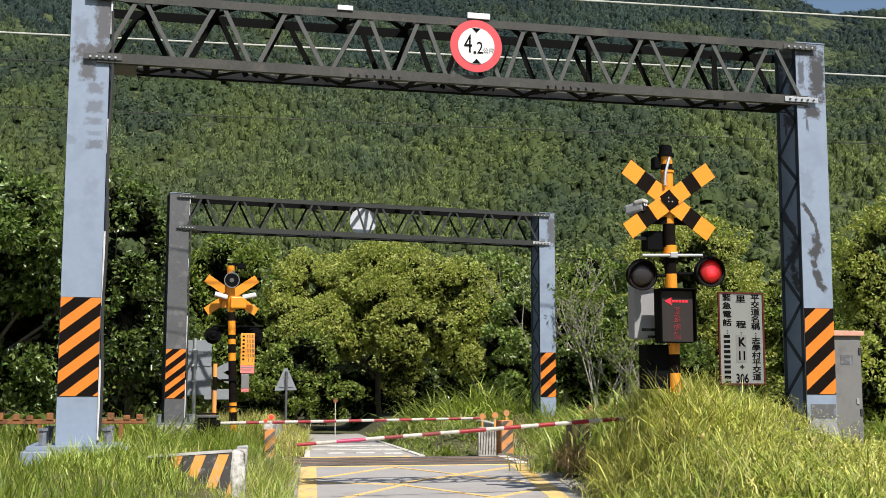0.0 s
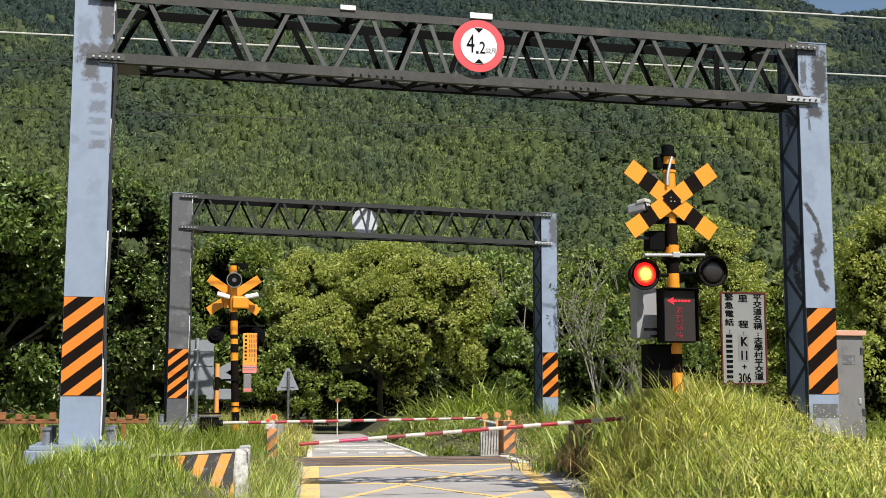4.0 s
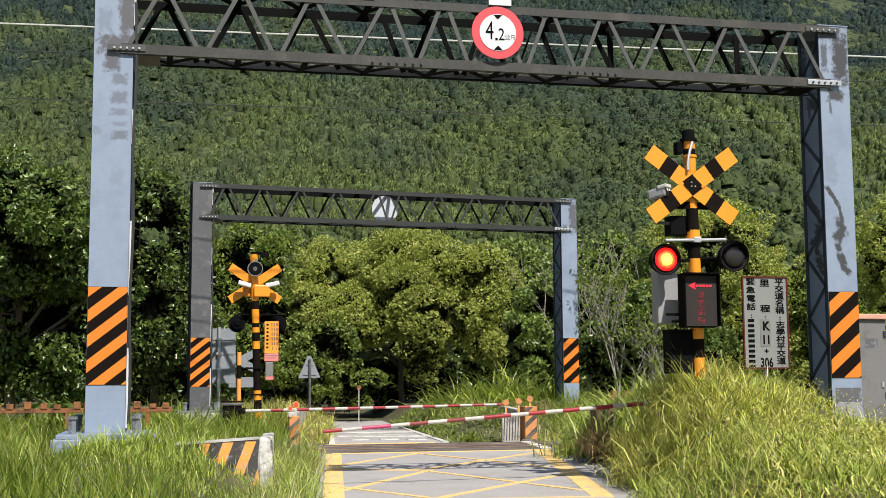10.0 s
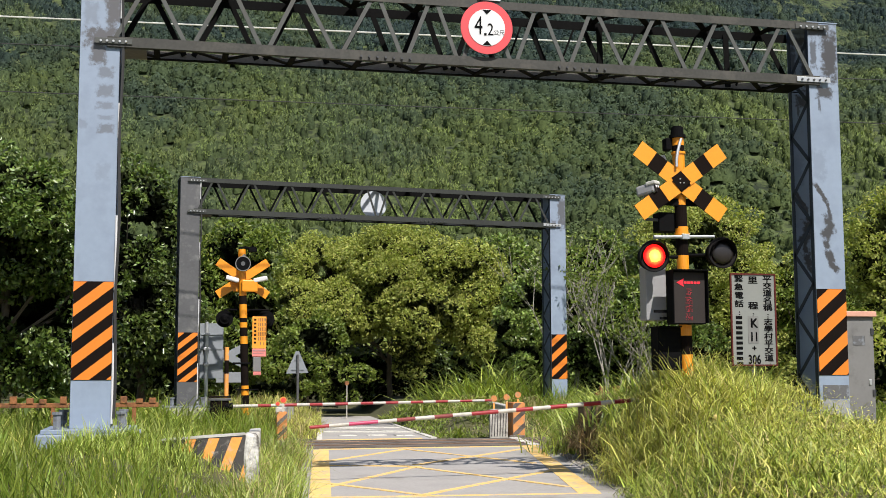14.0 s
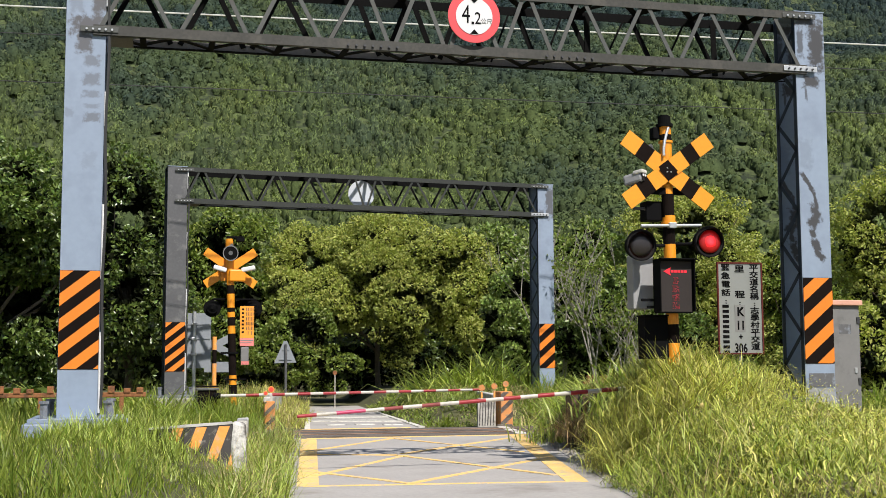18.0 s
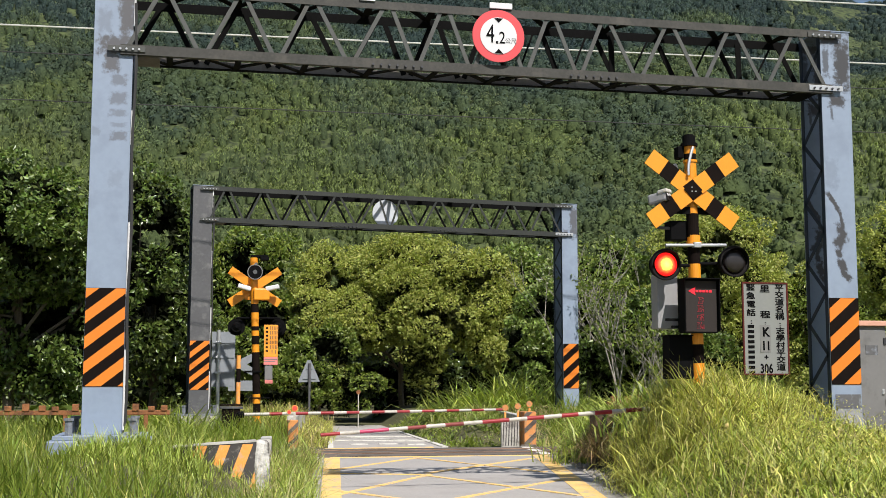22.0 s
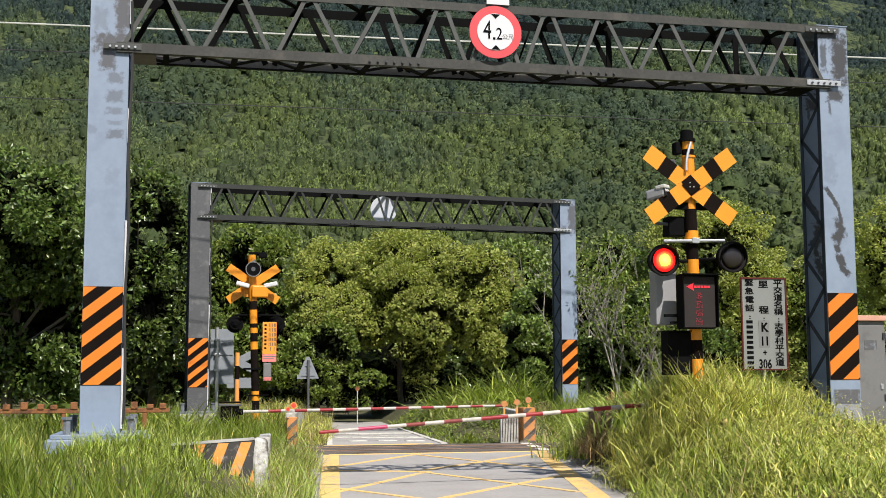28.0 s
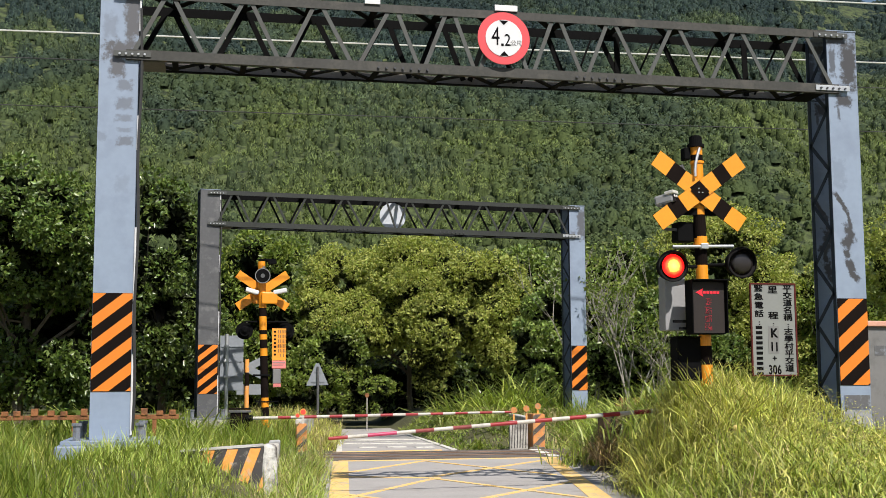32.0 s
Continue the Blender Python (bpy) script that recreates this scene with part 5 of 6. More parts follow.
board_tuft = grass("board_grass", "bright arching grass round the board post", [(7.9, 0.7, 9.0, 3.0)], 7000, 0.46, 0.016, M["reed"], 53, 0.35, 2.2, None, 0.5, tuft=6, spread=0.12, sway=0.2)
grass("gate_foot_grass", "short green grass before the gate footing", [(0.0, -1.3, 1.3, -0.45)], 3600, 0.34, 0.011, M["reed"], 54, 0.3, 1.0)
grass("parapet_straw", "dead brown grass hanging over the parapet end", [(7.45, 4.05, 8.25, 4.6)], 2400, 0.62, 0.013, M["grass_dead"], 39, 0.4, 2.8, None, sink=-0.22)
parapet_tuft = grass("parapet_green", "bright reeds growing behind the parapet", [(8.2, 4.7, 10.6, 7.6)], 18000, 1.02, 0.034, M["reed"], 45, 0.3, 2.2, None, sway=0.2)
grass("trackside_grass", "tall green grass beyond the track", [(-8, 11.2, 3.3, 15), (9.4, 12.4, 15, 14.5), (9.6, 5.2, 15, 8.0)], 30000, 0.70, 0.020, M["grass_green"], 40, 0.35, 1.2)
grass("far_verge", "weedy grass beside the far road", [(2.6, 12.4, 5.6, 25)], 22000, 0.50, 0.020, M["grass_yellow"], 42, 0.35, 1.1, lambda x, y: x < road_left(y) - 0.1)
grass("far_weeds", "low green weeds beside the far road", [(6.9, 12.0, 11, 24)], 24000, 0.26, 0.034, M["weed"], 46, 0.8, 1.8, lambda x, y: x > road_right(y) + 0.12, sway=0.5, tuft=6)
grass("far_straw", "dry stalks in the far verge", [(2.6, 12.4, 5.6, 25), (8.6, 11.6, 11, 14)], 7000, 0.55, 0.012, M["grass_dry"], 47, 0.35, 1.0, lambda x, y: x < road_left(y) - 0.1 or x > road_right(y) + 0.3)


def seed_heads(name, label, area, count, low, high, size, material, seed, test):
    """Small pale flower heads hanging in the tops of the grass."""
    global rng
    rng = np.random.default_rng(seed)
    x0, y0, x1, y1 = area
    x, y = rng.uniform(x0, x1, count), rng.uniform(y0, y1, count)
    ok = np.array([test(a, b) and noise.noise((a * 0.9, b * 0.9, 2)) > -0.2 for a, b in zip(x, y)])
    x, y = x[ok], y[ok]
    n = len(x)
    z = np.array([ground_z(a, b) for a, b in zip(x, y)]) + rng.uniform(low, high, n)
    ways = unit(rng.normal(size=(n, 3)) * np.array([1, 1, 0.6]) + np.array([0, 0, 0.3]))
    ln = size * rng.uniform(0.5, 1.4, n)
    v, f = leaf_arrays(np.stack([x, y, z], 1), ways, ln, ln * 0.22)
    ob = new(name, raw_mesh(name, v, f, material))
    return tagged(ob, label, "grass", kind="stuff")


seed_heads("bank_seed_heads", "fine pale seed heads in the bank grass", (5.6, -5.0, 9.0, 3.5), 13000, 0.10, 0.36, 0.036, M["grass_yellow"], 51, off_right)
seed_heads("far_flower_heads", "pale flower heads in the weeds beside the far road", (7.2, 12.0, 11.0, 18.0), 3500, 0.10, 0.30, 0.045, M["grass_dry"], 56, lambda x, y: x > road_right(y) + 0.15)
seed_heads("verge_seed_heads", "fine pale seed heads beside the road", (1.4, -6.0, 4.2, 8.0), 7000, 0.08, 0.36, 0.035, M["grass_dry"], 52, verge_left)


def reed_clump(at, n, h, seed, label, wide=0.05):
    global rng
    rng = np.random.default_rng(seed)
    roots = np.stack([rng.normal(0, 0.34, n), rng.normal(0, 0.34, n), np.full(n, -0.1)], 1)
    v, f = blade_arrays(roots, h * rng.uniform(0.6, 1.1, n), np.full(n, wide), np.abs(rng.normal(0.1, 0.2, n)), rng.uniform(0.9, 2.6, n))
    ob = new("reed_clump", raw_mesh("reed_clump", v, f, M["reed"]))
    ob.matrix_basis = pose(*at)
    return tagged(ob, label, "grass clump", "reed clumps")


REEDS = []
for k, (x, y, n, h) in enumerate(((9.3, 17.4, 420, 2.4), (10.3, 16.4, 360, 2.2), (8.6, 18.4, 320, 2.1), (9.9, 18.0, 380, 2.5), (10.9, 17.2, 340, 2.3), (8.9, 16.6, 300, 1.8), (-1.2, 12.6, 160, 1.5), (-0.6, 12.2, 120, 1.2), (0.9, 12.9, 150, 1.5), (1.2, 12.4, 120, 1.3), (12.3, 9.6, 200, 1.7), (13.6, 8.0, 200, 1.8), (12.8, 5.2, 180, 1.5), (-3.0, 12.4, 150, 1.4), (9.2, 6.5, 170, 1.5), (9.8, 7.0, 170, 1.6), (9.0, 5.5, 120, 1.2))):
    REEDS.append(reed_clump((x, y, G0), n, h, 60 + k, "clump of long arching green leaves"))

for k, (x, y, n, h) in enumerate(((8.2, 3.4, 230, 0.85), (8.6, 4.0, 260, 1.0), (8.35, 4.95, 260, 1.15), (9.0, 4.7, 240, 1.15), (8.95, 3.2, 220, 0.85), (8.0, 2.7, 180, 0.7), (8.05, 6.0, 240, 1.0), (8.6, 6.6, 260, 1.1), (9.0, 6.1, 240, 1.0), (9.5, 6.9, 260, 1.1), (9.7, 5.6, 240, 1.0), (10.4, 12.3, 260, 1.3), (11.0, 12.0, 280, 1.4), (11.6, 11.7, 280, 1.3), (12.2, 12.2, 260, 1.5))):
    REEDS.append(reed_clump((x, y, ground_z(x, y)), n, h, 90 + k, "clump of bright arching reeds behind the barrier", 0.028))


SWAYING = [(signal_tuft, Vector((7.3, 0.2, 0.1)), 0.9), (board_tuft, Vector((8.5, 1.8, 0.1)), 0.9), (parapet_tuft, Vector((9.4, 6.1, -0.6)), 0.6)]
SWAYING += [(ob, ob.matrix_basis.translation.copy(), 1.2) for ob in REEDS]


def broad_plant(at, seed):
    """A few long broad leaves on a short stem."""
    global rng
    rng = np.random.default_rng(seed)
    t = thing("broad_leaved_plant", "young plant with a few long broad green leaves by the railing", "plant", at)
    part("stem", tubes((Vector((0, 0, -0.1)), Vector((0.02, 0, 0.75)), 0.05, 0.03), n=8), M["leaf_mid"], t, "thick green stem")
    for k in range(6):
        a = k * 1.05 + 0.3
        bm = bmesh.new()
        rows = []
        for i in range(9):
            u = i / 8
            out, z = 0.85 * u, 0.7 + 0.75 * u - 0.95 * u * u
            w = 0.13 * math.sin(math.pi * min(1.0, 0.06 + u * 0.97)) ** 0.6
            c = Vector((out * math.cos(a), out * math.sin(a), z))
            sd = Vector((-math.sin(a), math.cos(a), 0)) * w
            rows.append([bm.verts.new(c - sd + Vector((0, 0, 0.04))), bm.verts.new(c), bm.verts.new(c + sd + Vector((0, 0, 0.04)))])
        for p, q in zip(rows, rows[1:]):
            bm.faces.new((p[0], p[1], q[1], q[0]))
            bm.faces.new((p[1], p[2], q[2], q[1]))
        part("leaf", bm, M["leaf_dark"], t)
    return t


broad_plant((-1.45, 11.7, G0 + 0.05), 77)


# ---- crossing signals ----
def banded_pole(parent, x, y, bands, r, lean=0.0, z_ref=0.0):
    """A pole of painted bands: rows of z0, z1, material."""
    for z0, z1, m in bands:
        part("pole_band", tubes((Vector((x + lean * (z0 - z_ref), y, z0)), Vector((x + lean * (z1 - z_ref), y, z1)), r), n=20), m, parent)


def lamp(parent, x, z, y, glow_kind):
    """A round flashing lamp: black backboard, can, visor, and a lens drum that turns its lit face out. Returns the drum."""
    board = part("lamp_board", disc(bmesh.new(), (x, z), 0.20, y, y + 0.012, 40, r_in=0.157), M["lamp_board"], parent, "round black lamp backboard")
    part("can", disc(bmesh.new(), (x, z), 0.166, y + 0.012, y + 0.13, 32, r_in=0.158), M["housing"], board)
    part("can_lid", disc(bmesh.new(), (x, z), 0.166, y + 0.13, y + 0.142, 32), M["housing"], board)
    part("rim", disc(bmesh.new(), (x, z), 0.202, y - 0.022, y - 0.001, 40, r_in=0.192), M["housing"], board)
    bm = bmesh.new()
    n = 22
    rows = []
    for k in range(n + 1):
        a = math.radians(-15 + 210 * k / n)
        reach = 0.03 + 0.09 * max(0.0, math.sin(a)) ** 0.8
        rows.append([bm.verts.new((x + q * math.cos(a), yy, z + q * math.sin(a))) for q, yy in ((0.160, y), (0.166, y - reach), (0.170, y - reach), (0.164, y))])
    for a, b in zip(rows, rows[1:]):
        for i in range(4):
            j = (i + 1) % 4
            bm.faces.new((a[i], a[j], b[j], b[i]))
    bmesh.ops.recalc_face_normals(bm, faces=bm.faces)
    part("visor", bm, M["housing"], board, "short black visor")
    # turning lens drum, its own origin at the lamp's centre
    bm = bmesh.new()
    rings = []
    n = 32
    for q, yy in ((0.0, -0.034), (0.055, -0.031), (0.100, -0.023), (0.150, -0.004), (0.150, 0.004), (0.100, 0.023), (0.055, 0.031), (0.0, 0.034)):
        rings.append([bm.verts.new((0, yy, 0))] if q == 0 else [bm.verts.new((q * math.cos(k * 2 * math.pi / n), yy, q * math.sin(k * 2 * math.pi / n))) for k in range(n)])
    for i, (a, b) in enumerate(zip(rings, rings[1:])):
        for k in range(n):
            j = (k + 1) % n
            if len(a) == 1:
                f = bm.faces.new((a[0], b[j], b[k]))
            elif len(b) == 1:
                f = bm.faces.new((a[k], a[j], b[0]))
            else:
                f = bm.faces.new((a[k], a[j], b[j], b[k]))
            f.material_index = 0 if i < 3 else 1
            f.smooth = True
    bmesh.ops.recalc_face_normals(bm, faces=bm.faces)
    me = bpy.data.meshes.new("lens_drum")
    bm.to_mesh(me)
    bm.free()
    me.materials.append(M["lamp_hot"] if glow_kind == "hot" else M["lamp_soft"])
    me.materials.append(M["lamp_off"])
    drum = new("lens_drum", me)
    drum.parent = parent
    drum.matrix_basis = pose(x, y - 0.012, z)
    tagged(drum, "red flashing lamp lens")
    return drum


def signal_near():
    bx, by = 7.49, 0.30
    s = thing("crossing_signal", "black and amber railway crossing signal with flashing red lamps", "crossing signal", (bx, by, -0.027))
    O, B = M["xorange"], M["black"]
    lean, zr = -0.020, 2.2
    banded_pole(s, 0, 0, [(-0.45, 0.86, O), (0.86, 1.10, B), (1.10, 1.22, O), (1.22, 1.95, O), (1.95, 2.13, O), (2.13, 2.36, B), (2.48, 2.78, B), (2.78, 3.46, O), (3.46, 3.56, B), (3.56, 3.66, O)], 0.078, lean, zr)
    part("flange", tubes((Vector((0, 0, 2.36)), Vector((0, 0, 2.42)), 0.10), (Vector((0, 0, 2.42)), Vector((0, 0, 2.50)), 0.083), n=20), O, s)
    part("flange", tubes((Vector((-0.025, 0, 3.45)), Vector((-0.025, 0, 3.48)), 0.092), n=20), O, s)
    bell = part("bell", tubes((Vector((-0.035, 0, 3.66)), Vector((-0.035, 0, 3.70)), 0.11), (Vector((-0.035, 0, 3.70)), Vector((-0.035, 0, 3.80)), 0.085, 0.08), (Vector((-0.035, 0, 3.80)), Vector((-0.035, 0, 3.815)), 0.06), n=20), M["housing"], s, "black warning bell on top of the pole")
    part("bell_box", boxes((-0.20, -0.02, 3.50, -0.11, 0.12, 3.66), bevel=0.015), M["housing"], bell)
    # cables and pipe round the head
    pts = [Vector((-0.02 - 0.10 * math.sin(k * 0.22), -0.09 - 0.01 * k, 3.64 - 0.055 * k)) for k in range(8)]
    part("conduit", pipe(bmesh.new(), pts, 0.019), M["galv"], s, "bent silver conduit")
    pts = [Vector((-0.12 - 0.18 * math.sin(k * 0.3), 0.06, 3.30 + 0.13 * math.sin(k * 0.32))) for k in range(11)]
    part("cable_loop", pipe(bmesh.new(), pts, 0.016), M["wire_dark"], s)
    part("spotlight", tubes((Vector((-0.30, 0.10, 3.36)), Vector((-0.20, 0.02, 3.40)), 0.05, 0.045), n=12), M["plate_bare"], s, "small grey lamp behind the cross")
    # cross arms of square panels
    cx, cz = -0.055, 3.07
    for sign in (1, -1):
        ang = 36.0 * sign
        arm = part("cross_arm", boxes((-0.715, 0.0, -0.112, 0.715, 0.012, 0.112), bevel=0.003), B, s, "crossbuck arm in amber and black squares")
        arm.matrix_basis = pose(cx, -0.135 if sign > 0 else -0.118, cz, 0, -ang if sign > 0 else -ang, 0)
        for x0, x1 in ((-0.714, -0.475), (-0.290, -0.085), (0.085, 0.290), (0.475, 0.714)):
            part("panel", boxes((x0, -0.005, -0.112, x1, -0.0005, 0.112)), O, arm)
    hub = part("hub", boxes((-0.100, 0, -0.100, 0.100, 0.006, 0.100)), B, s, "black centre square")
    hub.matrix_basis = pose(cx, -0.152, cz, 0, 45, 0) @ Matrix.Diagonal((1.0, 1, 1.0, 1))
    hub.scale = (0.9, 1, 0.9)
    for px, pz in ((-0.04, 0.01), (0.04, 0.01), (0.0, -0.03)):
        part("rivet", tubes((Vector((px, 0.0, pz)), Vector((px, -0.008, pz)), 0.010), n=8), M["galv"], hub)
    part("bracket", boxes((-0.26, -0.06, 2.77, 0.26, -0.02, 2.86)), M["housing"], s)
    # surveillance camera
    cam_box = part("camera_housing", boxes((-0.066, -0.17, -0.07, 0.066, 0.10, 0.066), bevel=0.03), M["relay"], s, "weathered grey surveillance camera housing")
    cam_box.matrix_basis = pose(-0.50, 0.0, 2.96, -10, 0, 42)
    part("front", boxes((-0.062, -0.178, -0.065, 0.062, -0.166, 0.030), bevel=0.004), M["lamp_board"], cam_box, "dark front window")
    for x in (-0.03, 0.03):
        part("lens", tubes((Vector((x, -0.177, 0.008)), Vector((x, -0.184, 0.008)), 0.019), n=14), M["white"], cam_box, "small pale lamp")
    part("sunshield", boxes((-0.08, -0.195, 0.035, 0.08, -0.06, 0.085), bevel=0.014), M["whitewash"], cam_box, "cream sunshield")
    part("mount", boxes((-0.02, -0.02, -0.16, 0.02, 0.02, -0.076), bevel=0.004), M["plate_bare"], cam_box)
    part("camera_arm", tubes((Vector((-0.46, 0.08, 2.86)), Vector((-0.46, 0.08, 2.60)), 0.02), (Vector((-0.46, 0.08, 2.60)), Vector((-0.05, 0.05, 2.58)), 0.02), n=8), M["plate_bare"], s)
    part("speaker_box", boxes((-0.30, 0.02, 2.44, -0.06, 0.24, 2.69), bevel=0.01), M["housing"], s, "black loudspeaker box")
    # lamp bar
    part("lamp_bar", tubes((Vector((-0.43, -0.10, 2.350)), Vector((0.40, -0.10, 2.372)), 0.022), n=10), M["galv"], s, "bright metal lamp bar")
    part("bar_clamp", boxes((-0.05, -0.13, 2.33, 0.05, 0.0, 2.40), bevel=0.006), M["galv"], s)
    part("lamp_strut", tubes((Vector((-0.40, -0.06, 2.10)), Vector((0.0, 0.0, 2.11)), 0.022), (Vector((0.38, -0.06, 2.14)), Vector((0.0, 0.0, 2.13)), 0.022), n=8), M["housing"], s)
    left = lamp(s, -0.475, 2.095, -0.20, "hot")
    right = lamp(s, 0.460, 2.155, -0.20, "soft")
    # display
    led = part("display", boxes((-0.277, -0.30, 1.235, 0.170, -0.13, 1.905), bevel=0.006), M["housing"], s, "black display case with a red arrow")
    part("visor", boxes((-0.290, -0.40, 1.905, 0.183, -0.13, 1.918), (-0.290, -0.36, 1.25, -0.279, -0.13, 1.905), (0.172, -0.36, 1.25, 0.183, -0.13, 1.905)), M["housing"], led)
    part("face", boxes((-0.262, -0.306, 1.25, 0.155, -0.301, 1.885)), M["led_face"], led)
    arrow = prism(bmesh.new(), [(-0.225, 1.757), (-0.125, 1.81), (-0.135, 1.772), (-0.135, 1.742), (-0.125, 1.704)], -0.3105, -0.3065)
    part("arrow_head", arrow, M["led"], led, "glowing red arrow head")
    for k in range(5):
        x0 = -0.125 + k * 0.045
        part("arrow_dash", boxes((x0, -0.3105, 1.742, x0 + 0.036, -0.3065, 1.772)), M["led"], led)
    dots = random.Random(5)
    for k in range(4):
        bm = bmesh.new()
        for i in range(6):
            for j in range(6):
                if dots.random() < 0.62:
                    box(bm, -0.108 + i * 0.016, -0.3105, 1.600 - k * 0.105 + j * 0.0145, -0.098 + i * 0.016, -0.3065, 1.609 - k * 0.105 + j * 0.0145)
        part("lit_character", bm, M["led_dim"], led, "dim red unreadable character of small dots")
    part("bracket", boxes((-0.46, -0.16, 1.385, -0.277, -0.12, 1.42), (-0.38, -0.16, 1.30, -0.277, -0.12, 1.33)), M["housing"], led)
    # boxes behind
    part("relay_box", boxes((-0.46, 0.12, 1.30, -0.18, 0.34, 2.0), bevel=0.012), M["relay"], s, "grey steel box behind the lamps")
    part("control_box", boxes((-0.36, -0.02, 0.66, -0.02, 0.24, 1.205), bevel=0.012), M["housing"], s, "black steel control box")
    part("box_lid", boxes((-0.37, -0.04, 1.205, -0.01, 0.25, 1.22)), M["housing"], s)
    return s, left, right


signal, lens_left, lens_right = signal_near()


def signal_far():
    s = thing("crossing_signal", "far crossing signal seen from behind, plain amber cross", "crossing signal", (2.82, 14.40, 0))
    O, B = M["xorange"], M["black"]
    bands = [(-0.75, -0.10, O), (-0.10, 0.12, B), (0.12, 0.34, O), (0.34, 0.98, B), (0.98, 1.30, B), (1.30, 1.48, O), (1.48, 1.68, B), (1.68, 1.80, O), (1.80, 1.90, B), (1.90, 2.06, O), (2.06, 2.22, O), (2.22, 2.42, B), (2.42, 3.34, O), (3.34, 3.50, O)]
    banded_pole(s, 0, 0, bands, 0.088, -0.036, 0.0)
    px = -0.095
    for sign in (1, -1):
        arm = part("cross_arm", boxes((-0.70, 0.0, -0.10, 0.70, 0.012, 0.10), bevel=0.003), O, s, "plain amber back of a crossbuck arm")
        arm.matrix_basis = pose(px + 0.01, 0.11 if sign > 0 else 0.125, 2.83, 0, -34.0 * sign, 0)
    part("arm_plate", boxes((px - 0.22, 0.075, 2.52, px + 0.22, 0.108, 2.72), bevel=0.008), O, s)
    part("box", boxes((px - 0.03, -0.16, 2.50, px + 0.34, -0.085, 2.78), bevel=0.03), O, s, "amber junction box")
    # horn loudspeaker
    bm = bmesh.new()
    prof = [(0.03, 0.10), (0.05, -0.02), (0.09, -0.12), (0.165, -0.22), (0.175, -0.225)]
    horn = part("horn", tubes(*[(Vector((px - 0.01, a[1], 3.15)), Vector((px - 0.01, b[1], 3.15)), a[0], b[0]) for a, b in zip(prof, prof[1:])], n=22), M["housing"], s, "black and grey horn loudspeaker")
    part("rim", disc(bmesh.new(), (px - 0.01, 3.15), 0.178, -0.232, -0.224, 30, r_in=0.158), M["cabinet"], horn, "grey rim of the horn")
    part("driver", disc(bmesh.new(), (px - 0.01, 3.15), 0.05, -0.236, -0.226, 20), M["plate_bare"], horn)
    part("cap", tubes((Vector((px, -0.03, 3.24)), Vector((px, -0.03, 3.40)), 0.10, 0.045), n=14), M["cabinet"], horn)
    part("lamp_arm", boxes((px - 0.10, -0.06, 3.52, px + 0.30, 0.02, 3.565), (px + 0.12, -0.10, 3.44, px + 0.32, 0.04, 3.52), bevel=0.008), M["housing"], s, "dark lamp on the pole top")
    for x, turn in ((-0.35, 14), (0.31, -12)):
        c = part("camera_housing", boxes((-0.16, -0.07, -0.045, 0.16, 0.07, 0.06), bevel=0.025), M["white"], s, "white surveillance camera housing")
        c.matrix_basis = pose(x, -0.12, 2.79, 0, turn, turn)
        part("lens", boxes((-0.17, -0.05, -0.035, -0.158, 0.05, 0.045)), M["housing"], c)
    # lamps from behind
    part("lamp_bar", tubes((Vector((-0.50, 0.12, 2.10)), Vector((0.52, 0.12, 2.10)), 0.02), n=8), M["housing"], s)
    for x in (-0.49, 0.47):
        b = part("lamp_board", disc(bmesh.new(), (x, 1.89), 0.20, 0.20, 0.212, 36), M["housing"], s, "round black lamp backboard from behind")
        part("can", disc(bmesh.new(), (x, 1.89), 0.125, 0.02, 0.20, 28), M["housing"], b)
        part("cap", tubes((Vector((x, 0.02, 1.89)), Vector((x, -0.03, 1.89)), 0.10, 0.03), n=20), M["housing"], b)
    # amber notice
    nb = part("notice_board", boxes((0.135, -0.112, 1.195, 0.455, -0.10, 1.935), bevel=0.003), M["panel_amber"], s, "amber notice board with dark characters")
    nb.matrix_basis = pose(0, 0, 0)
    for k in range(7):
        zz = 1.88 - k * 0.088
        part("character", boxes((0.175, -0.1165, zz - 0.042, 0.225, -0.1125, zz)), M["ink"], nb)
    for c, x in enumerate((0.275, 0.315, 0.355, 0.395, 0.425)):
        for k in range(6 if c % 2 else 5):
            zz = 1.90 - k * 0.11
            part("character", boxes((x, -0.1165, zz - 0.08, x + 0.016, -0.1125, zz)), M["bark"], nb)
    part("foot_board", boxes((0.135, -0.112, 1.01, 0.455, -0.10, 1.19), bevel=0.003), M["panel_pink"], s, "pinkish red board below the notice")
    part("foot_text", boxes((0.15, -0.1165, 1.13, 0.44, -0.1125, 1.15), (0.15, -0.1165, 1.08, 0.40, -0.1125, 1.095)), M["faint"], s)
    part("phone_box", boxes((0.16, -0.12, 0.66, 0.34, 0.02, 0.99), bevel=0.012), M["cabinet"], s, "small grey box on the pole")
    part("phone_label", boxes((0.165, -0.127, 0.58, 0.345, -0.11, 0.66)), M["panel_pink"], s)
    part("push_bar", boxes((-0.30, -0.12, 0.83, 0.10, -0.08, 0.875), bevel=0.006), M["housing"], s)
    part("push_bar", boxes((-0.24, -0.10, 0.235, 0.30, -0.07, 0.262), bevel=0.006), M["housing"], s)
    return s


signal_back = signal_far()

# ---- information board ----
board = thing("information_board", "grey-white crossing information board with a red frame", "sign", (8.61, 0.60, 0))
face = part("panel", boxes((-0.310, -0.012, 0.705, 0.310, 0.0, 1.895)), M["panel_grey"], board)
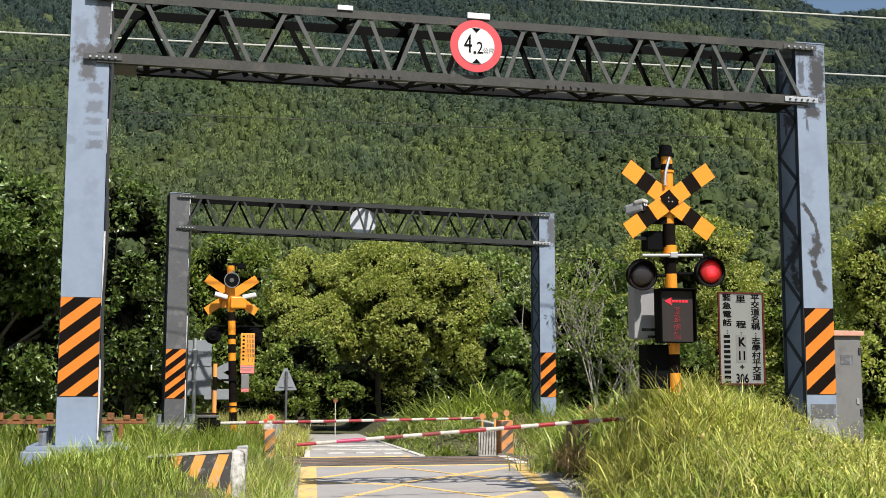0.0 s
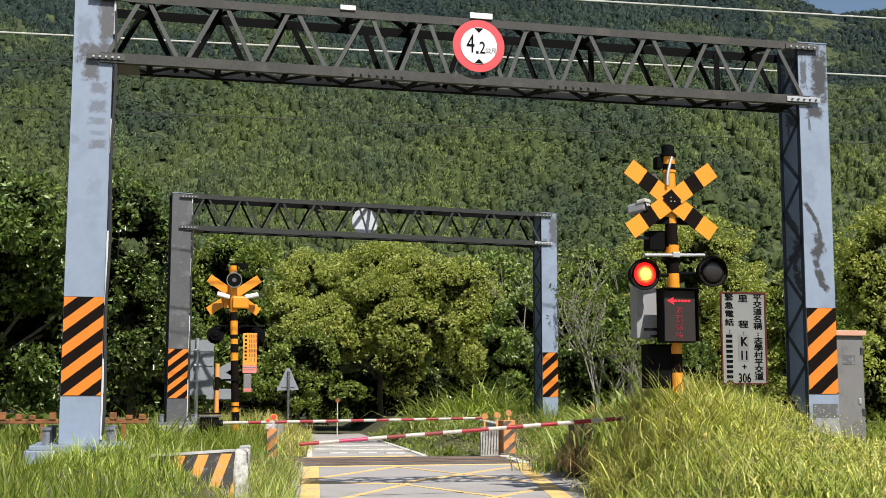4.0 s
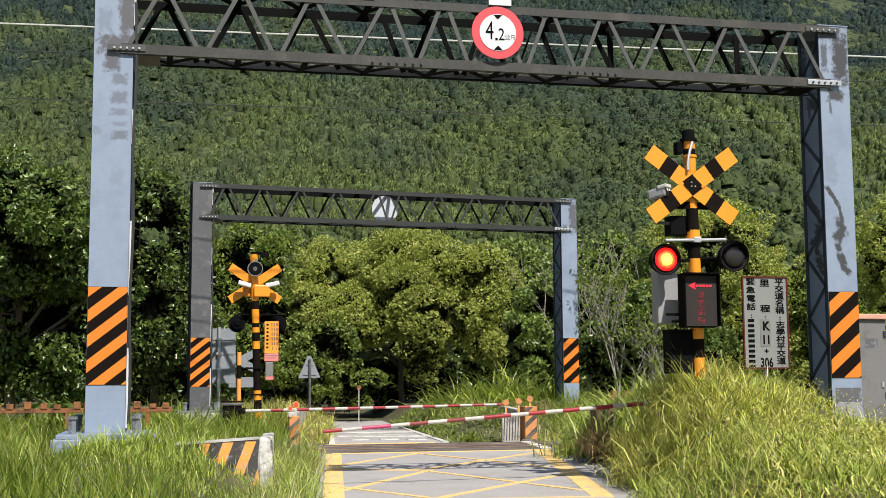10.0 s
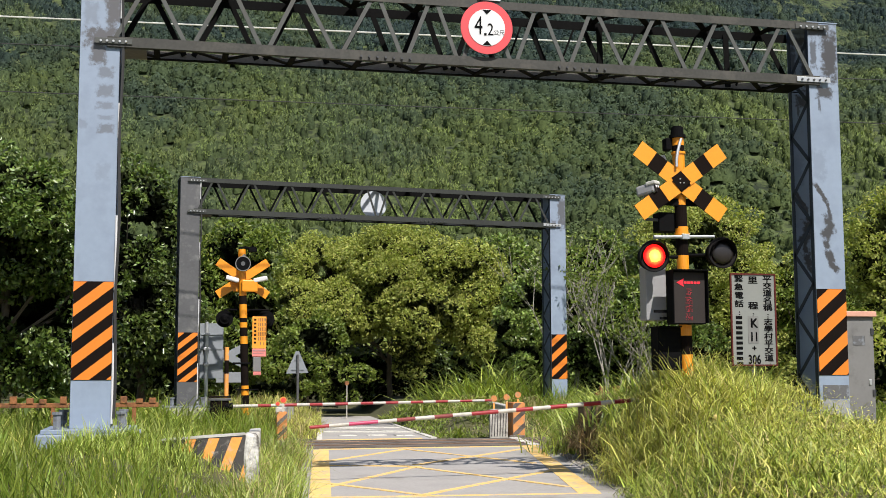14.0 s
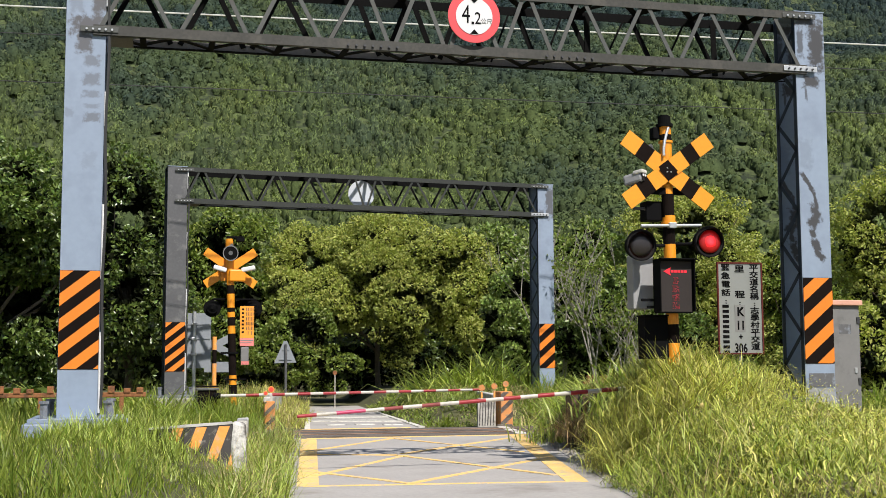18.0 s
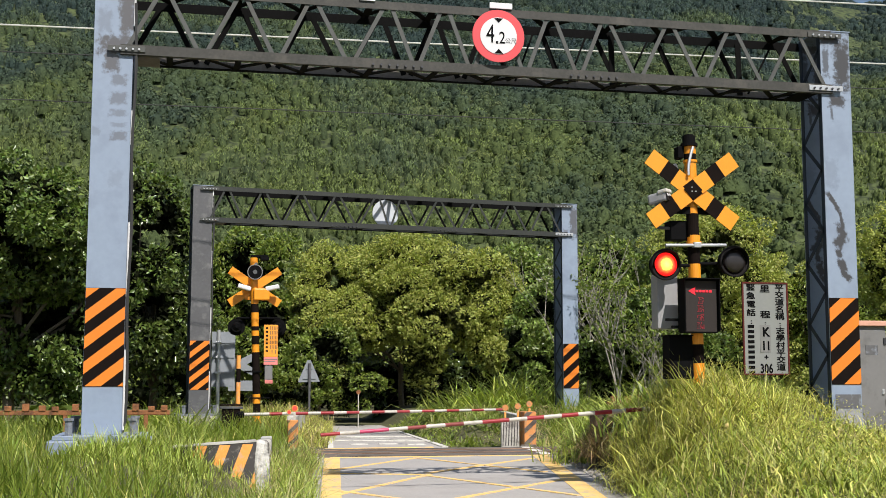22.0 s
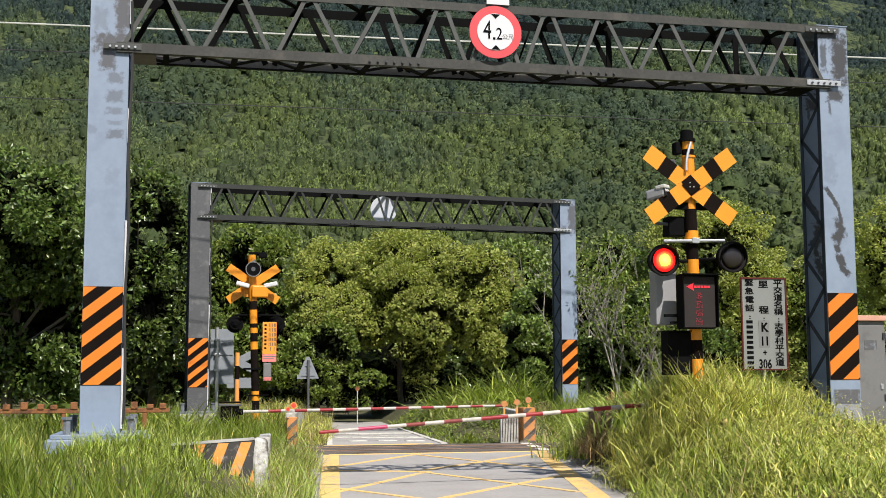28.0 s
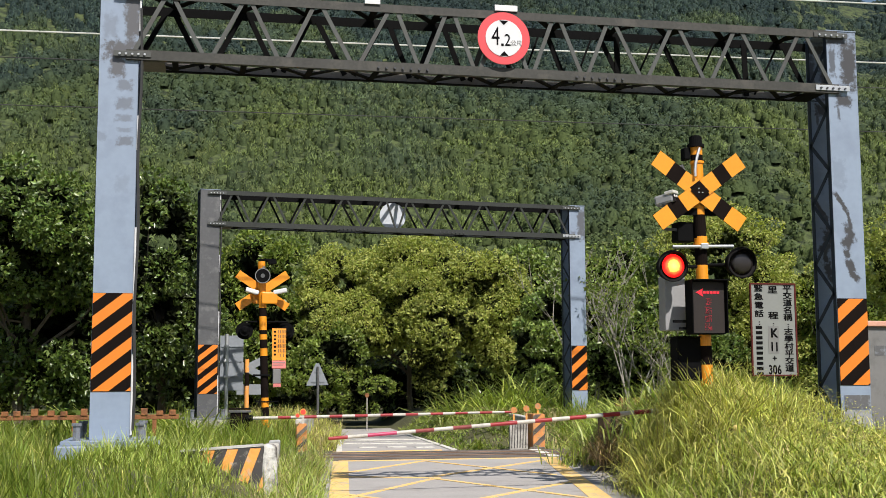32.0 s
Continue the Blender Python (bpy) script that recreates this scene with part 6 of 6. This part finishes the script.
for r in ((-0.327, -0.022, 0.690, -0.307, 0.006, 1.912), (0.307, -0.022, 0.690, 0.327, 0.006, 1.912), (-0.307, -0.022, 0.690, 0.307, 0.006, 0.708), (-0.307, -0.022, 1.892, 0.307, 0.006, 1.912)):
    part("frame_bar", boxes(r), M["frame_red"], board)
part("post", tubes((Vector((0.0, 0.03, -0.4)), Vector((0.0, 0.03, 1.8)), 0.035), n=12), M["cabinet"], board)
for col, words, z0 in ((0.205, "平交道名稱:志學村平交道", 1.835), (-0.205, "緊急電話:", 1.835)):
    for k, ch in enumerate(words):
        text_mesh("character", ch, 0.098 if ch != ":" else 0.09, M["ink"], face, (col, -0.0135, z0 - k * 0.0955 * (1.0 if col > 0 else 1.17)), stretch=1.35, bold=0.007, heavy=0.035)
for ch, z, sz, st, dx in (("里", 1.815, 0.105, 1.4, 0), ("程", 1.475, 0.105, 1.4, 0), (":", 1.365, 0.09, 1.3, 0), ("K", 1.245, 0.165, 0.95, 0), ("1", 1.065, 0.165, 0.85, -0.033), ("1", 1.065, 0.165, 0.85, 0.033),
                          ("+", 0.915, 0.11, 1.0, 0), ("3", 0.765, 0.165, 0.72, -0.062), ("0", 0.765, 0.165, 0.72, 0), ("6", 0.765, 0.165, 0.72, 0.062)):
    text_mesh("character", ch, sz, M["ink"], face, (-0.005 + dx, -0.0135 if ch not in ("K", "1") else -0.0185, z), stretch=st, bold=0.012 if ch in "K136+0" else 0.007, heavy=0.03 if ch in "1306" else 0.04)
part("patch", boxes((-0.085, -0.0165, 0.985, 0.065, -0.0125, 1.345)), M["faint"], face, "greyer patched area")
for k in range(10):
    z = 1.345 - k * 0.067
    part("character", boxes((-0.258, -0.0165, z - 0.040, -0.168, -0.0125, z)), M["ink"], face)

# ---- barriers ----


def barrier(name, label, pivot, tip, bits, flip_pink, r=0.035):
    a, b = Vector(pivot), Vector(tip)
    t = thing(name, label, "barrier", tuple(a))
    d = b - a
    n = len(bits)
    total = sum(w for w, _ in bits)
    s = 0.0
    for w, m in bits:
        p, q = d * (s / total), d * ((s + w) / total)
        part("arm_section", tubes((p, q, r * (1.15 - 0.3 * s / total), r * (1.15 - 0.3 * (s + w) / total)), n=14), M[m], t)
        s += w
    return t


def alternating(n, first, second, w=1.0):
    return [(w, first if k % 2 == 0 else second) for k in range(n)]


near_bits = [(43, "arm_white"), (27, "arm_red"), (23, "arm_white"), (28, "arm_red"), (27, "arm_white"), (27, "arm_red"), (28, "arm_white"), (27, "arm_red"), (28, "arm_white"),
             (42, "arm_red"), (29, "arm_white"), (28, "arm_faded"), (29, "arm_white"), (28, "arm_faded"), (28, "arm_white"), (43, "arm_pink"), (29, "arm_white"), (28, "arm_red")]
barrier_near = barrier("crossing_barrier", "lowered red and white crossing barrier on the near side", (7.60, 1.55, 0.255), (2.82, 1.30, -0.075), near_bits, True, 0.026)
part("drive_box", boxes((0.10, 0.0, -0.70, 0.60, 0.45, -0.18), bevel=0.02), M["cabinet"], barrier_near, "grey drive box")
part("lid", boxes((0.08, -0.02, -0.18, 0.62, 0.47, -0.15), bevel=0.008), M["cabinet"], barrier_near)
part("arm_post", boxes((0.14, 0.16, -0.15, 0.26, 0.28, 0.06), bevel=0.01), M["housing"], barrier_near)
part("arm_hub", tubes((Vector((-0.02, 0.0, 0.0)), Vector((0.12, 0.0, 0.0)), 0.07), n=14), M["housing"], barrier_near)
barrier_far = barrier("crossing_barrier", "lowered red and white crossing barrier on the far side", (2.45, 13.10, -0.10), (8.42, 12.90, -0.005),
                      [(2.0, "arm_white")] + alternating(19, "arm_red", "arm_white"), False, 0.032)
part("drive_box", boxes((-0.45, 0.2, -0.75, -0.05, 0.55, 0.12), bevel=0.02), M["black"], barrier_far, "dark drive box")
part("lid", boxes((-0.50, 0.17, 0.12, 0.0, 0.57, 0.17), bevel=0.01), M["plate_bare"], barrier_far)
part("vent", boxes((-0.49, 0.18, 0.185, -0.01, 0.55, 0.22), bevel=0.01), M["black"], barrier_far)
part("arm_hub", tubes((Vector((-0.12, 0.0, 0.0)), Vector((0.02, 0.0, 0.0)), 0.07), (Vector((-0.1, 0.0, 0.0)), Vector((-0.1, 0.25, 0.0)), 0.05), n=14), M["housing"], barrier_far)


# ---- striped parapets ----
def parapet(name, label, pts, z0, z1, thick, stripes=None):
    """A low concrete wall along a line of points, its near end painted in slanted stripes."""
    w = thing(name, label, "parapet", (*pts[0], 0))
    o = Vector((*pts[0], 0))
    for a, b in zip(pts, pts[1:]):
        a, b = Vector((*a, 0)) - o, Vector((*b, 0)) - o
        bm = bmesh.new()
        u = (b - a).normalized()
        s = Vector((u.y, -u.x, 0))
        length = (b - a).length
        box(bm, 0, 0, z0, thick, length, z1, bevel=0.02)
        for v in bm.verts:
            jag = 0.012 * noise.noise((v.co.x * 9, v.co.y * 3, v.co.z * 5))
            v.co += Vector((jag, jag, jag))
        seg = part("wall", bm, M["whitewash"], w, "weathered whitewashed concrete wall")
        seg.matrix_basis = Matrix.Translation(a) @ Matrix.Rotation(math.atan2(-u.x, u.y), 4, "Z")
    return w


para_l = parapet("parapet", "low weathered concrete parapet with a striped end", [(1.86, -0.57), (2.36, 5.6)], -0.85, -0.26, 0.17)
bm = bmesh.new()
box(bm, 0.03, -0.012, -0.85, 0.20, 0.26, -0.065, bevel=0.03)
bmesh.ops.subdivide_edges(bm, edges=bm.edges[:], cuts=2, use_grid_fill=True)
for v in bm.verts:
    v.co += Vector((noise.noise(v.co * 7), noise.noise(v.co * 7 + Vector((3, 0, 0))), noise.noise(v.co * 7 + Vector((0, 5, 0))))) * 0.035
part("end_block", bm, M["cracked"], para_l, "cracked whitewashed end of the wall")
for k in range(9):
    bm = bmesh.new()
    box(bm, -0.09, -0.13, -0.06, 0.09, 0.13, 0.05, bevel=0.03)
    for v in bm.verts:
        v.co += Vector((1, 1, 1)) * 0.025 * noise.noise(v.co * 9 + Vector((k, 0, 0)))
    stone = part("coping_stone", bm, M["concrete"], para_l, "rough broken coping stone")
    stone.matrix_basis = pose(0.115 + 0.03 * k, 0.45 + 0.36 * k, -0.23 + 0.02 * math.sin(k * 2.3), 4 * math.sin(k), 5 * math.cos(k * 1.7), 9 * math.sin(k * 3.1))
end = part("striped_face", prism(bmesh.new(), [(-0.86, -0.85), (0.045, -0.85), (0.045, -0.068), (-0.86, -0.120)], -0.005, 0.24), M["worn_black"], para_l, "worn black and orange painted end face")
for k in range(5):
    x = -0.80 + k * 0.245
    p = [(x, -0.64), (x + 0.115, -0.64), (x + 0.325, -0.075), (x + 0.21, -0.075)]
    for axis, value, less in ((0, -0.715, False), (0, 0.040, True), (1, -0.108 + 0.008 * k, True)):
        p = clip_poly(p, axis, value, less)
    if len(p) > 2:
        part("stripe", prism(bmesh.new(), p, -0.011, -0.004), M["worn_orange"], end)
part("coping", prism(bmesh.new(), [(-0.87, -0.122), (0.045, -0.069), (0.045, -0.050), (-0.87, -0.104)], -0.012, 0.25), M["whitewash"], end)

para_r = parapet("parapet", "low striped concrete parapet hidden by dry grass", [(7.62, 4.55), (8.3, 6.9)], -0.85, 0.08, 0.18)
end = part("striped_face", boxes((-0.12, -0.30, -0.85, 0.42, -0.02, 0.10), bevel=0.015), M["stained_brown"], para_r, "dark stained end face with faded stripes")
for k in range(4):
    x = -0.15 + k * 0.19
    p = [(x, -0.85), (x + 0.075, -0.85), (x + 0.03, 0.09), (x - 0.045, 0.09)]
    for axis, value, less in ((0, -0.115, False), (0, 0.415, True)):
        p = clip_poly(p, axis, value, less)
    if len(p) > 2:
        part("stripe", prism(bmesh.new(), p, -0.306, -0.299), M["worn_black"], end)

para_fr = parapet("parapet", "far concrete parapet with striped end and round reflectors", [(8.30, 11.75), (9.0, 16.0)], -0.85, -0.10, 0.2)
end = part("striped_face", boxes((0.05, -0.45, -0.80, 0.32, -0.02, -0.02), bevel=0.015), M["post_faded"], para_fr, "orange painted end post with dark stripes")
for k in range(3):
    z = -0.80 + k * 0.30
    p = [(0.052, z), (0.318, z + 0.24), (0.318, z + 0.36), (0.052, z + 0.12)]
    for axis, value, less in ((1, -0.79, False), (1, -0.03, True)):
        p = clip_poly(p, axis, value, less)
    if len(p) > 2:
        part("stripe", prism(bmesh.new(), p, -0.456, -0.449), M["rust_asphalt"], end)
side_wall = part("side_panel", boxes((-0.42, -0.30, -0.82, -0.02, -0.22, -0.16), bevel=0.01), M["concrete"], para_fr, "grey concrete side panel with slanted streaks")
for k in range(6):
    x = -0.40 + k * 0.062
    part("streak", prism(bmesh.new(), [(x, -0.75), (x + 0.02, -0.75), (x + 0.045, -0.2), (x + 0.025, -0.2)], -0.307, -0.301), M["worn_black"], side_wall)
for x, z, y in ((-0.30, 0.06, -0.18), (-0.03, 0.09, -0.24), (0.21, 0.14, -0.30)):
    rf = part("reflector", disc(bmesh.new(), (x, z), 0.068, y, y + 0.02, 26), M["post_faded"], para_fr, "round orange reflector on a short stem")
    part("stem", boxes((x - 0.02, y + 0.002, z - 0.30, x + 0.02, y + 0.018, z - 0.09)), M["worn_orange"], rf)
part("dust_heap", boxes((-0.05, -0.52, -0.80, 0.30, -0.455, -0.72), bevel=0.02), M["rust_asphalt"], para_fr)

para_fl = parapet("parapet", "far parapet end with orange stripes and red reflector", [(3.35, 12.45), (3.95, 16.5)], -0.85, -0.12, 0.2)
end = part("striped_face", boxes((0.0, -0.32, -0.80, 0.22, -0.02, -0.20), bevel=0.015), M["post_faded"], para_fl, "faded orange-brown end post")
for k in range(3):
    z = -0.80 + k * 0.27
    p = [(0.002, z), (0.218, z + 0.20), (0.218, z + 0.30), (0.002, z + 0.10)]
    for axis, value, less in ((1, -0.79, False), (1, -0.21, True)):
        p = clip_poly(p, axis, value, less)
    if len(p) > 2:
        part("stripe", prism(bmesh.new(), p, -0.327, -0.319), M["rust_asphalt"], end)
for x, z, rr, m in ((0.14, 0.05, 0.07, "arm_red"), (0.02, -0.03, 0.05, "arm_red")):
    rf = part("reflector", disc(bmesh.new(), (x, z), rr, -0.30, -0.28, 26), M["worn_orange"], para_fl, "round red reflector with an orange rim")
    part("lens", disc(bmesh.new(), (x, z), rr * 0.72, -0.308, -0.301, 22), M["refl"], rf)
    part("stem", boxes((x - 0.025, -0.298, z - 0.28, x + 0.025, -0.282, z - 0.09)), M["arm_white"], rf)

# ---- cabinet ----
cab = thing("equipment_cabinet", "grey steel equipment cabinet with a faded red cap", "cabinet", (10.98, 2.0, 0))
part("body", boxes((-0.42, 0.0, -0.24, 0.27, 0.5, 1.42), bevel=0.008), M["cabinet"], cab)
door = part("door", boxes((-0.40, -0.014, -0.16, 0.25, -0.002, 1.36), bevel=0.004), M["cabinet"], cab)
for z in (0.25, 1.15):
    part("hinge", boxes((0.215, -0.03, z, 0.265, -0.012, z + 0.10), bevel=0.004), M["bolt"], door)
part("latch", boxes((0.16, -0.03, 0.42, 0.20, -0.012, 0.50), bevel=0.004), M["galv"], door)
part("painted_patch", boxes((-0.08, -0.018, 1.0, 0.12, -0.0135, 1.14)), M["smear"], door, "dark illegible stencilled mark")
part("cap", boxes((-0.47, -0.06, 1.42, 0.30, 0.55, 1.50), bevel=0.012), M["cab_roof"], cab, "faded red cap")
part("plinth", boxes((-0.50, -0.10, -0.75, 0.32, 0.58, -0.242), bevel=0.02), M["concrete"], cab, "concrete plinth")
part("lower_handle", boxes((-0.30, -0.03, -0.02, -0.16, -0.012, 0.03), bevel=0.004), M["galv"], door)
block = tagged(part("concrete_block", boxes((9.50, -0.55, -0.80, 10.0, 0.0, -0.26), bevel=0.025), M["concrete"], None), "pale concrete block beside the gate footing", "block")
block2 = tagged(part("concrete_block", boxes((8.95, -0.62, -0.80, 9.45, -0.38, -0.27), bevel=0.02), M["concrete"], None), "pale whitewashed concrete block at the gate column", "block")

# patches at the foot of the second column
part("paint_patch", boxes((9.25, -0.004, 0.26, 9.61, -0.0015, 0.44)), M["smear"], gate_near, "grey patch above the footing")
part("paint_patch", boxes((9.21, -0.003, -0.0, 9.61, -0.001, 0.25)), M["foot_paint"], gate_near, "dull whitewash at the column foot")

# ---- far signs ----
sb = thing("road_sign", "grey back of a large rectangular road sign on a post", "road sign", (2.02, 17.5, 0))
part("panel", boxes((-0.17, 0.04, 0.50, 0.42, 0.055, 1.90), bevel=0.004), M["sign_back"], sb)
part("post", tubes((Vector((0, 0, -0.9)), Vector((0, 0, 1.94)), 0.045), n=14), M["galv"], sb)
for z in (0.85, 1.25, 1.62):
    part("clamp", boxes((-0.07, -0.06, z - 0.03, 0.07, 0.045, z + 0.03), bevel=0.006), M["galv"], sb)
    part("rail", boxes((-0.15, 0.02, z - 0.015, 0.40, 0.04, z + 0.015)), M["sign_back"], sb)
xs = thing("crossing_sign", "grey back of a cross sign on a striped post", "road sign", (2.62, 19.4, 0))
for z0, z1, m in ((-0.85, 0.30, "worn_orange"), (0.30, 0.62, "worn_orange"), (0.62, 0.98, "black"), (0.98, 1.34, "worn_orange")):
    part("post_band", tubes((Vector((0, 0, z0)), Vector((0, 0, z1)), 0.06), n=14), M[m], xs)
for ang in (27, -27):
    arm = part("arm", boxes((-0.50, 0, -0.10, 0.50, 0.012, 0.10), bevel=0.003), M["sign_back"], xs)
    arm.matrix_basis = pose(0.0, 0.07 if ang > 0 else 0.085, 1.10, 0, ang, 0)
part("panel", boxes((-0.27, 0.07, 0.38, 0.48, 0.085, 0.66), bevel=0.003), M["sign_back"], xs)
tri = thing("warning_sign", "grey back of a triangular warning sign on a post", "road sign", (4.93, 23.1, 0))
part("panel", prism(bmesh.new(), [(-0.35, 0.62), (0.33, 0.64), (0.04, 1.30), (-0.06, 1.30)], 0.05, 0.065), M["sign_back"], tri)
part("post", tubes((Vector((0, 0, -0.9)), Vector((0, 0, 1.2)), 0.04), n=12), M["plate_bare"], tri)
part("rib", boxes((-0.20, 0.03, 0.72, 0.20, 0.05, 0.76)), M["sign_back"], tri)
part("rib", boxes((-0.10, 0.03, 1.02, 0.10, 0.05, 1.06)), M["sign_back"], tri)
mark = thing("marker_post", "thin white marker post with an orange head", "marker post", (6.54, 23.8, 0))
part("stem", tubes((Vector((0, 0, -0.85)), Vector((0, 0, 0.25)), 0.018), n=8), M["arm_white"], mark)
# The rusty colour stands in for tree shade on the orange head.
part("head", disc(bmesh.new(), (0, 0.32), 0.07, -0.01, 0.01, 20), M["rusty"], mark, "round orange head")

# rusty trackside fence
fence = thing("track_fence", "low rusty steel railing along the railway", "fence", (-6.0, 10.3, 0))
part("beam", boxes((0, -0.04, -0.03, 6.9, 0.04, 0.06), bevel=0.01), M["rusty"], fence)
for k in range(24):
    x = 0.08 + k * 0.29 + 0.05 * math.sin(k * 2.7)
    part("block", boxes((x, -0.06, 0.045, x + 0.13, 0.05, 0.16 + 0.03 * math.sin(k * 1.9)), bevel=0.012), M["rusty"], fence)
for k in range(5):
    part("post", boxes((0.4 + k * 1.5, -0.03, -0.85, 0.48 + k * 1.5, 0.03, 0.0)), M["rusty"], fence)
fence2 = thing("track_fence", "low rusty steel railing beyond the far gate", "fence", (10.7, 12.6, 0))
part("beam", boxes((0, -0.04, 0.10, 1.3, 0.04, 0.18), bevel=0.01), M["rusty"], fence2)
for k in range(4):
    part("block", boxes((0.1 + k * 0.34, -0.06, 0.165, 0.24 + k * 0.34, 0.05, 0.30), bevel=0.012), M["rusty"], fence2)
for k in range(2):
    part("post", boxes((0.15 + k * 0.9, -0.03, -0.85, 0.23 + k * 0.9, 0.03, 0.12)), M["rusty"], fence2)


# ---- overhead wires ----
def wire(name, label, a, b, sag, r, material):
    bm = bmesh.new()
    a, b = Vector(a), Vector(b)
    pts = [a.lerp(b, k / 24) - Vector((0, 0, sag * 4 * (k / 24) * (1 - k / 24))) for k in range(25)]
    pipe(bm, pts, r, 6)
    w = part(name, bm, M[material], None)
    return tagged(w, label, "wire")


wire("overhead_wire", "bright aluminium overhead wire above the railway", (-30, 9.9, 7.02), (45, 9.9, 8.20), 0.0, 0.016, "wire_lit")
wire("overhead_wire", "bright aluminium overhead wire high above the railway", (-30, 9.9, 8.30), (45, 9.9, 9.62), 0.0, 0.017, "wire_lit")
wire("overhead_wire", "thin dark contact wire above the railway", (-30, 9.9, 5.72), (45, 9.9, 6.45), 0.0, 0.009, "wire_dark")
wire("overhead_wire", "thin dark wire above the railway", (-30, 9.9, 6.56), (45, 9.9, 7.55), 0.0, 0.010, "wire_dark")


# broken concrete and pebbles along the road's edges
def rubble(name, label, edge, y0, y1, count, material, seed):
    rnd = random.Random(seed)
    verts, faces = [], []
    for k in range(count):
        y = rnd.uniform(y0, y1)
        x = edge(y) + abs(rnd.gauss(0.02, 0.2))
        r = 0.008 + 0.034 * rnd.random() ** 3
        o = len(verts)
        for i in range(5):
            a = i * 1.2566 + rnd.uniform(-0.3, 0.3)
            verts.append((x + r * math.cos(a), y + r * 1.2 * math.sin(a), ROAD_Z))
            verts.append((x + 0.7 * r * math.cos(a), y + 0.8 * r * math.sin(a), ROAD_Z + 0.012 + r * rnd.uniform(0.5, 0.9)))
        for i in range(5):
            j = (i + 1) % 5
            faces += [(o + 2 * i, o + 2 * j, o + 2 * j + 1), (o + 2 * i, o + 2 * j + 1, o + 2 * i + 1)]
        faces += [(o + 1, o + 3, o + 5), (o + 1, o + 5, o + 7), (o + 1, o + 7, o + 9)]
    ob = new(name, raw_mesh(name, verts, faces, material))
    return tagged(ob, label, "rubble", kind="stuff")


rubble("roadside_rubble", "dusty broken concrete and pebbles at the road's edge", road_right, -1.5, 7.0, 420, M["rubble"], 71)


ball = bmesh.new()
bmesh.ops.create_uvsphere(ball, u_segments=18, v_segments=12, radius=0.036)
for v in ball.verts:
    v.co *= 1 + 0.05 * noise.noise(v.co * 20)
lost = part("ball", ball, M["ball"], None)
lost.matrix_basis = pose(7.03, -1.55, 0.10)
tagged(lost, "pale yellow ball lying in the tall grass", "ball")


# ---- movement ----
def motions():
    """The two lamps flash in turn: each lens drum turns its lit face out and away again; grass sways."""
    half = 0.6015
    first = 6.27 - 12 * half
    for drum, own in ((lens_left, 0), (lens_right, 1)):
        home = Matrix.Translation(drum.matrix_basis.translation)
        rows = []
        k = 0
        lit = None
        t = first
        while t < 32.4:
            on = (k % 2) == own
            angle = 0 if on else 180
            if t <= 0:
                rows = [(0.0, home @ pose(0, 0, 0, 0, 0, angle))]
            else:
                f = round(t * FPS)
                old = 180 - angle
                for j in range(4):
                    when = (f - 1 + j) / FPS
                    if when <= 32.0:
                        rows.append((when, home @ pose(0, 0, 0, 0, 0, old + (angle - old) * j / 3)))
            lit = angle
            t += half
            k += 1
        if rows[-1][0] < 32.0:
            rows.append((32.0, rows[-1][1]))
        walk(drum, rows)
    # the tall grass rocks gently about its roots in the wind
    for k, (ob, foot, much) in enumerate(SWAYING):
        home = ob.matrix_basis.copy()
        rows = []
        for t in range(33):
            gust = 0.6 * math.sin(t * 1.9 + k * 1.3) + 0.4 * math.sin(t * 0.83 + k * 2.1)
            rows.append((float(t), Matrix.Translation(foot) @ pose(0, 0, 0, 0.4 * much * math.sin(t * 1.3 + k), much * gust, 0) @ Matrix.Translation(-foot) @ home))
        walk(ob, rows)


motions()
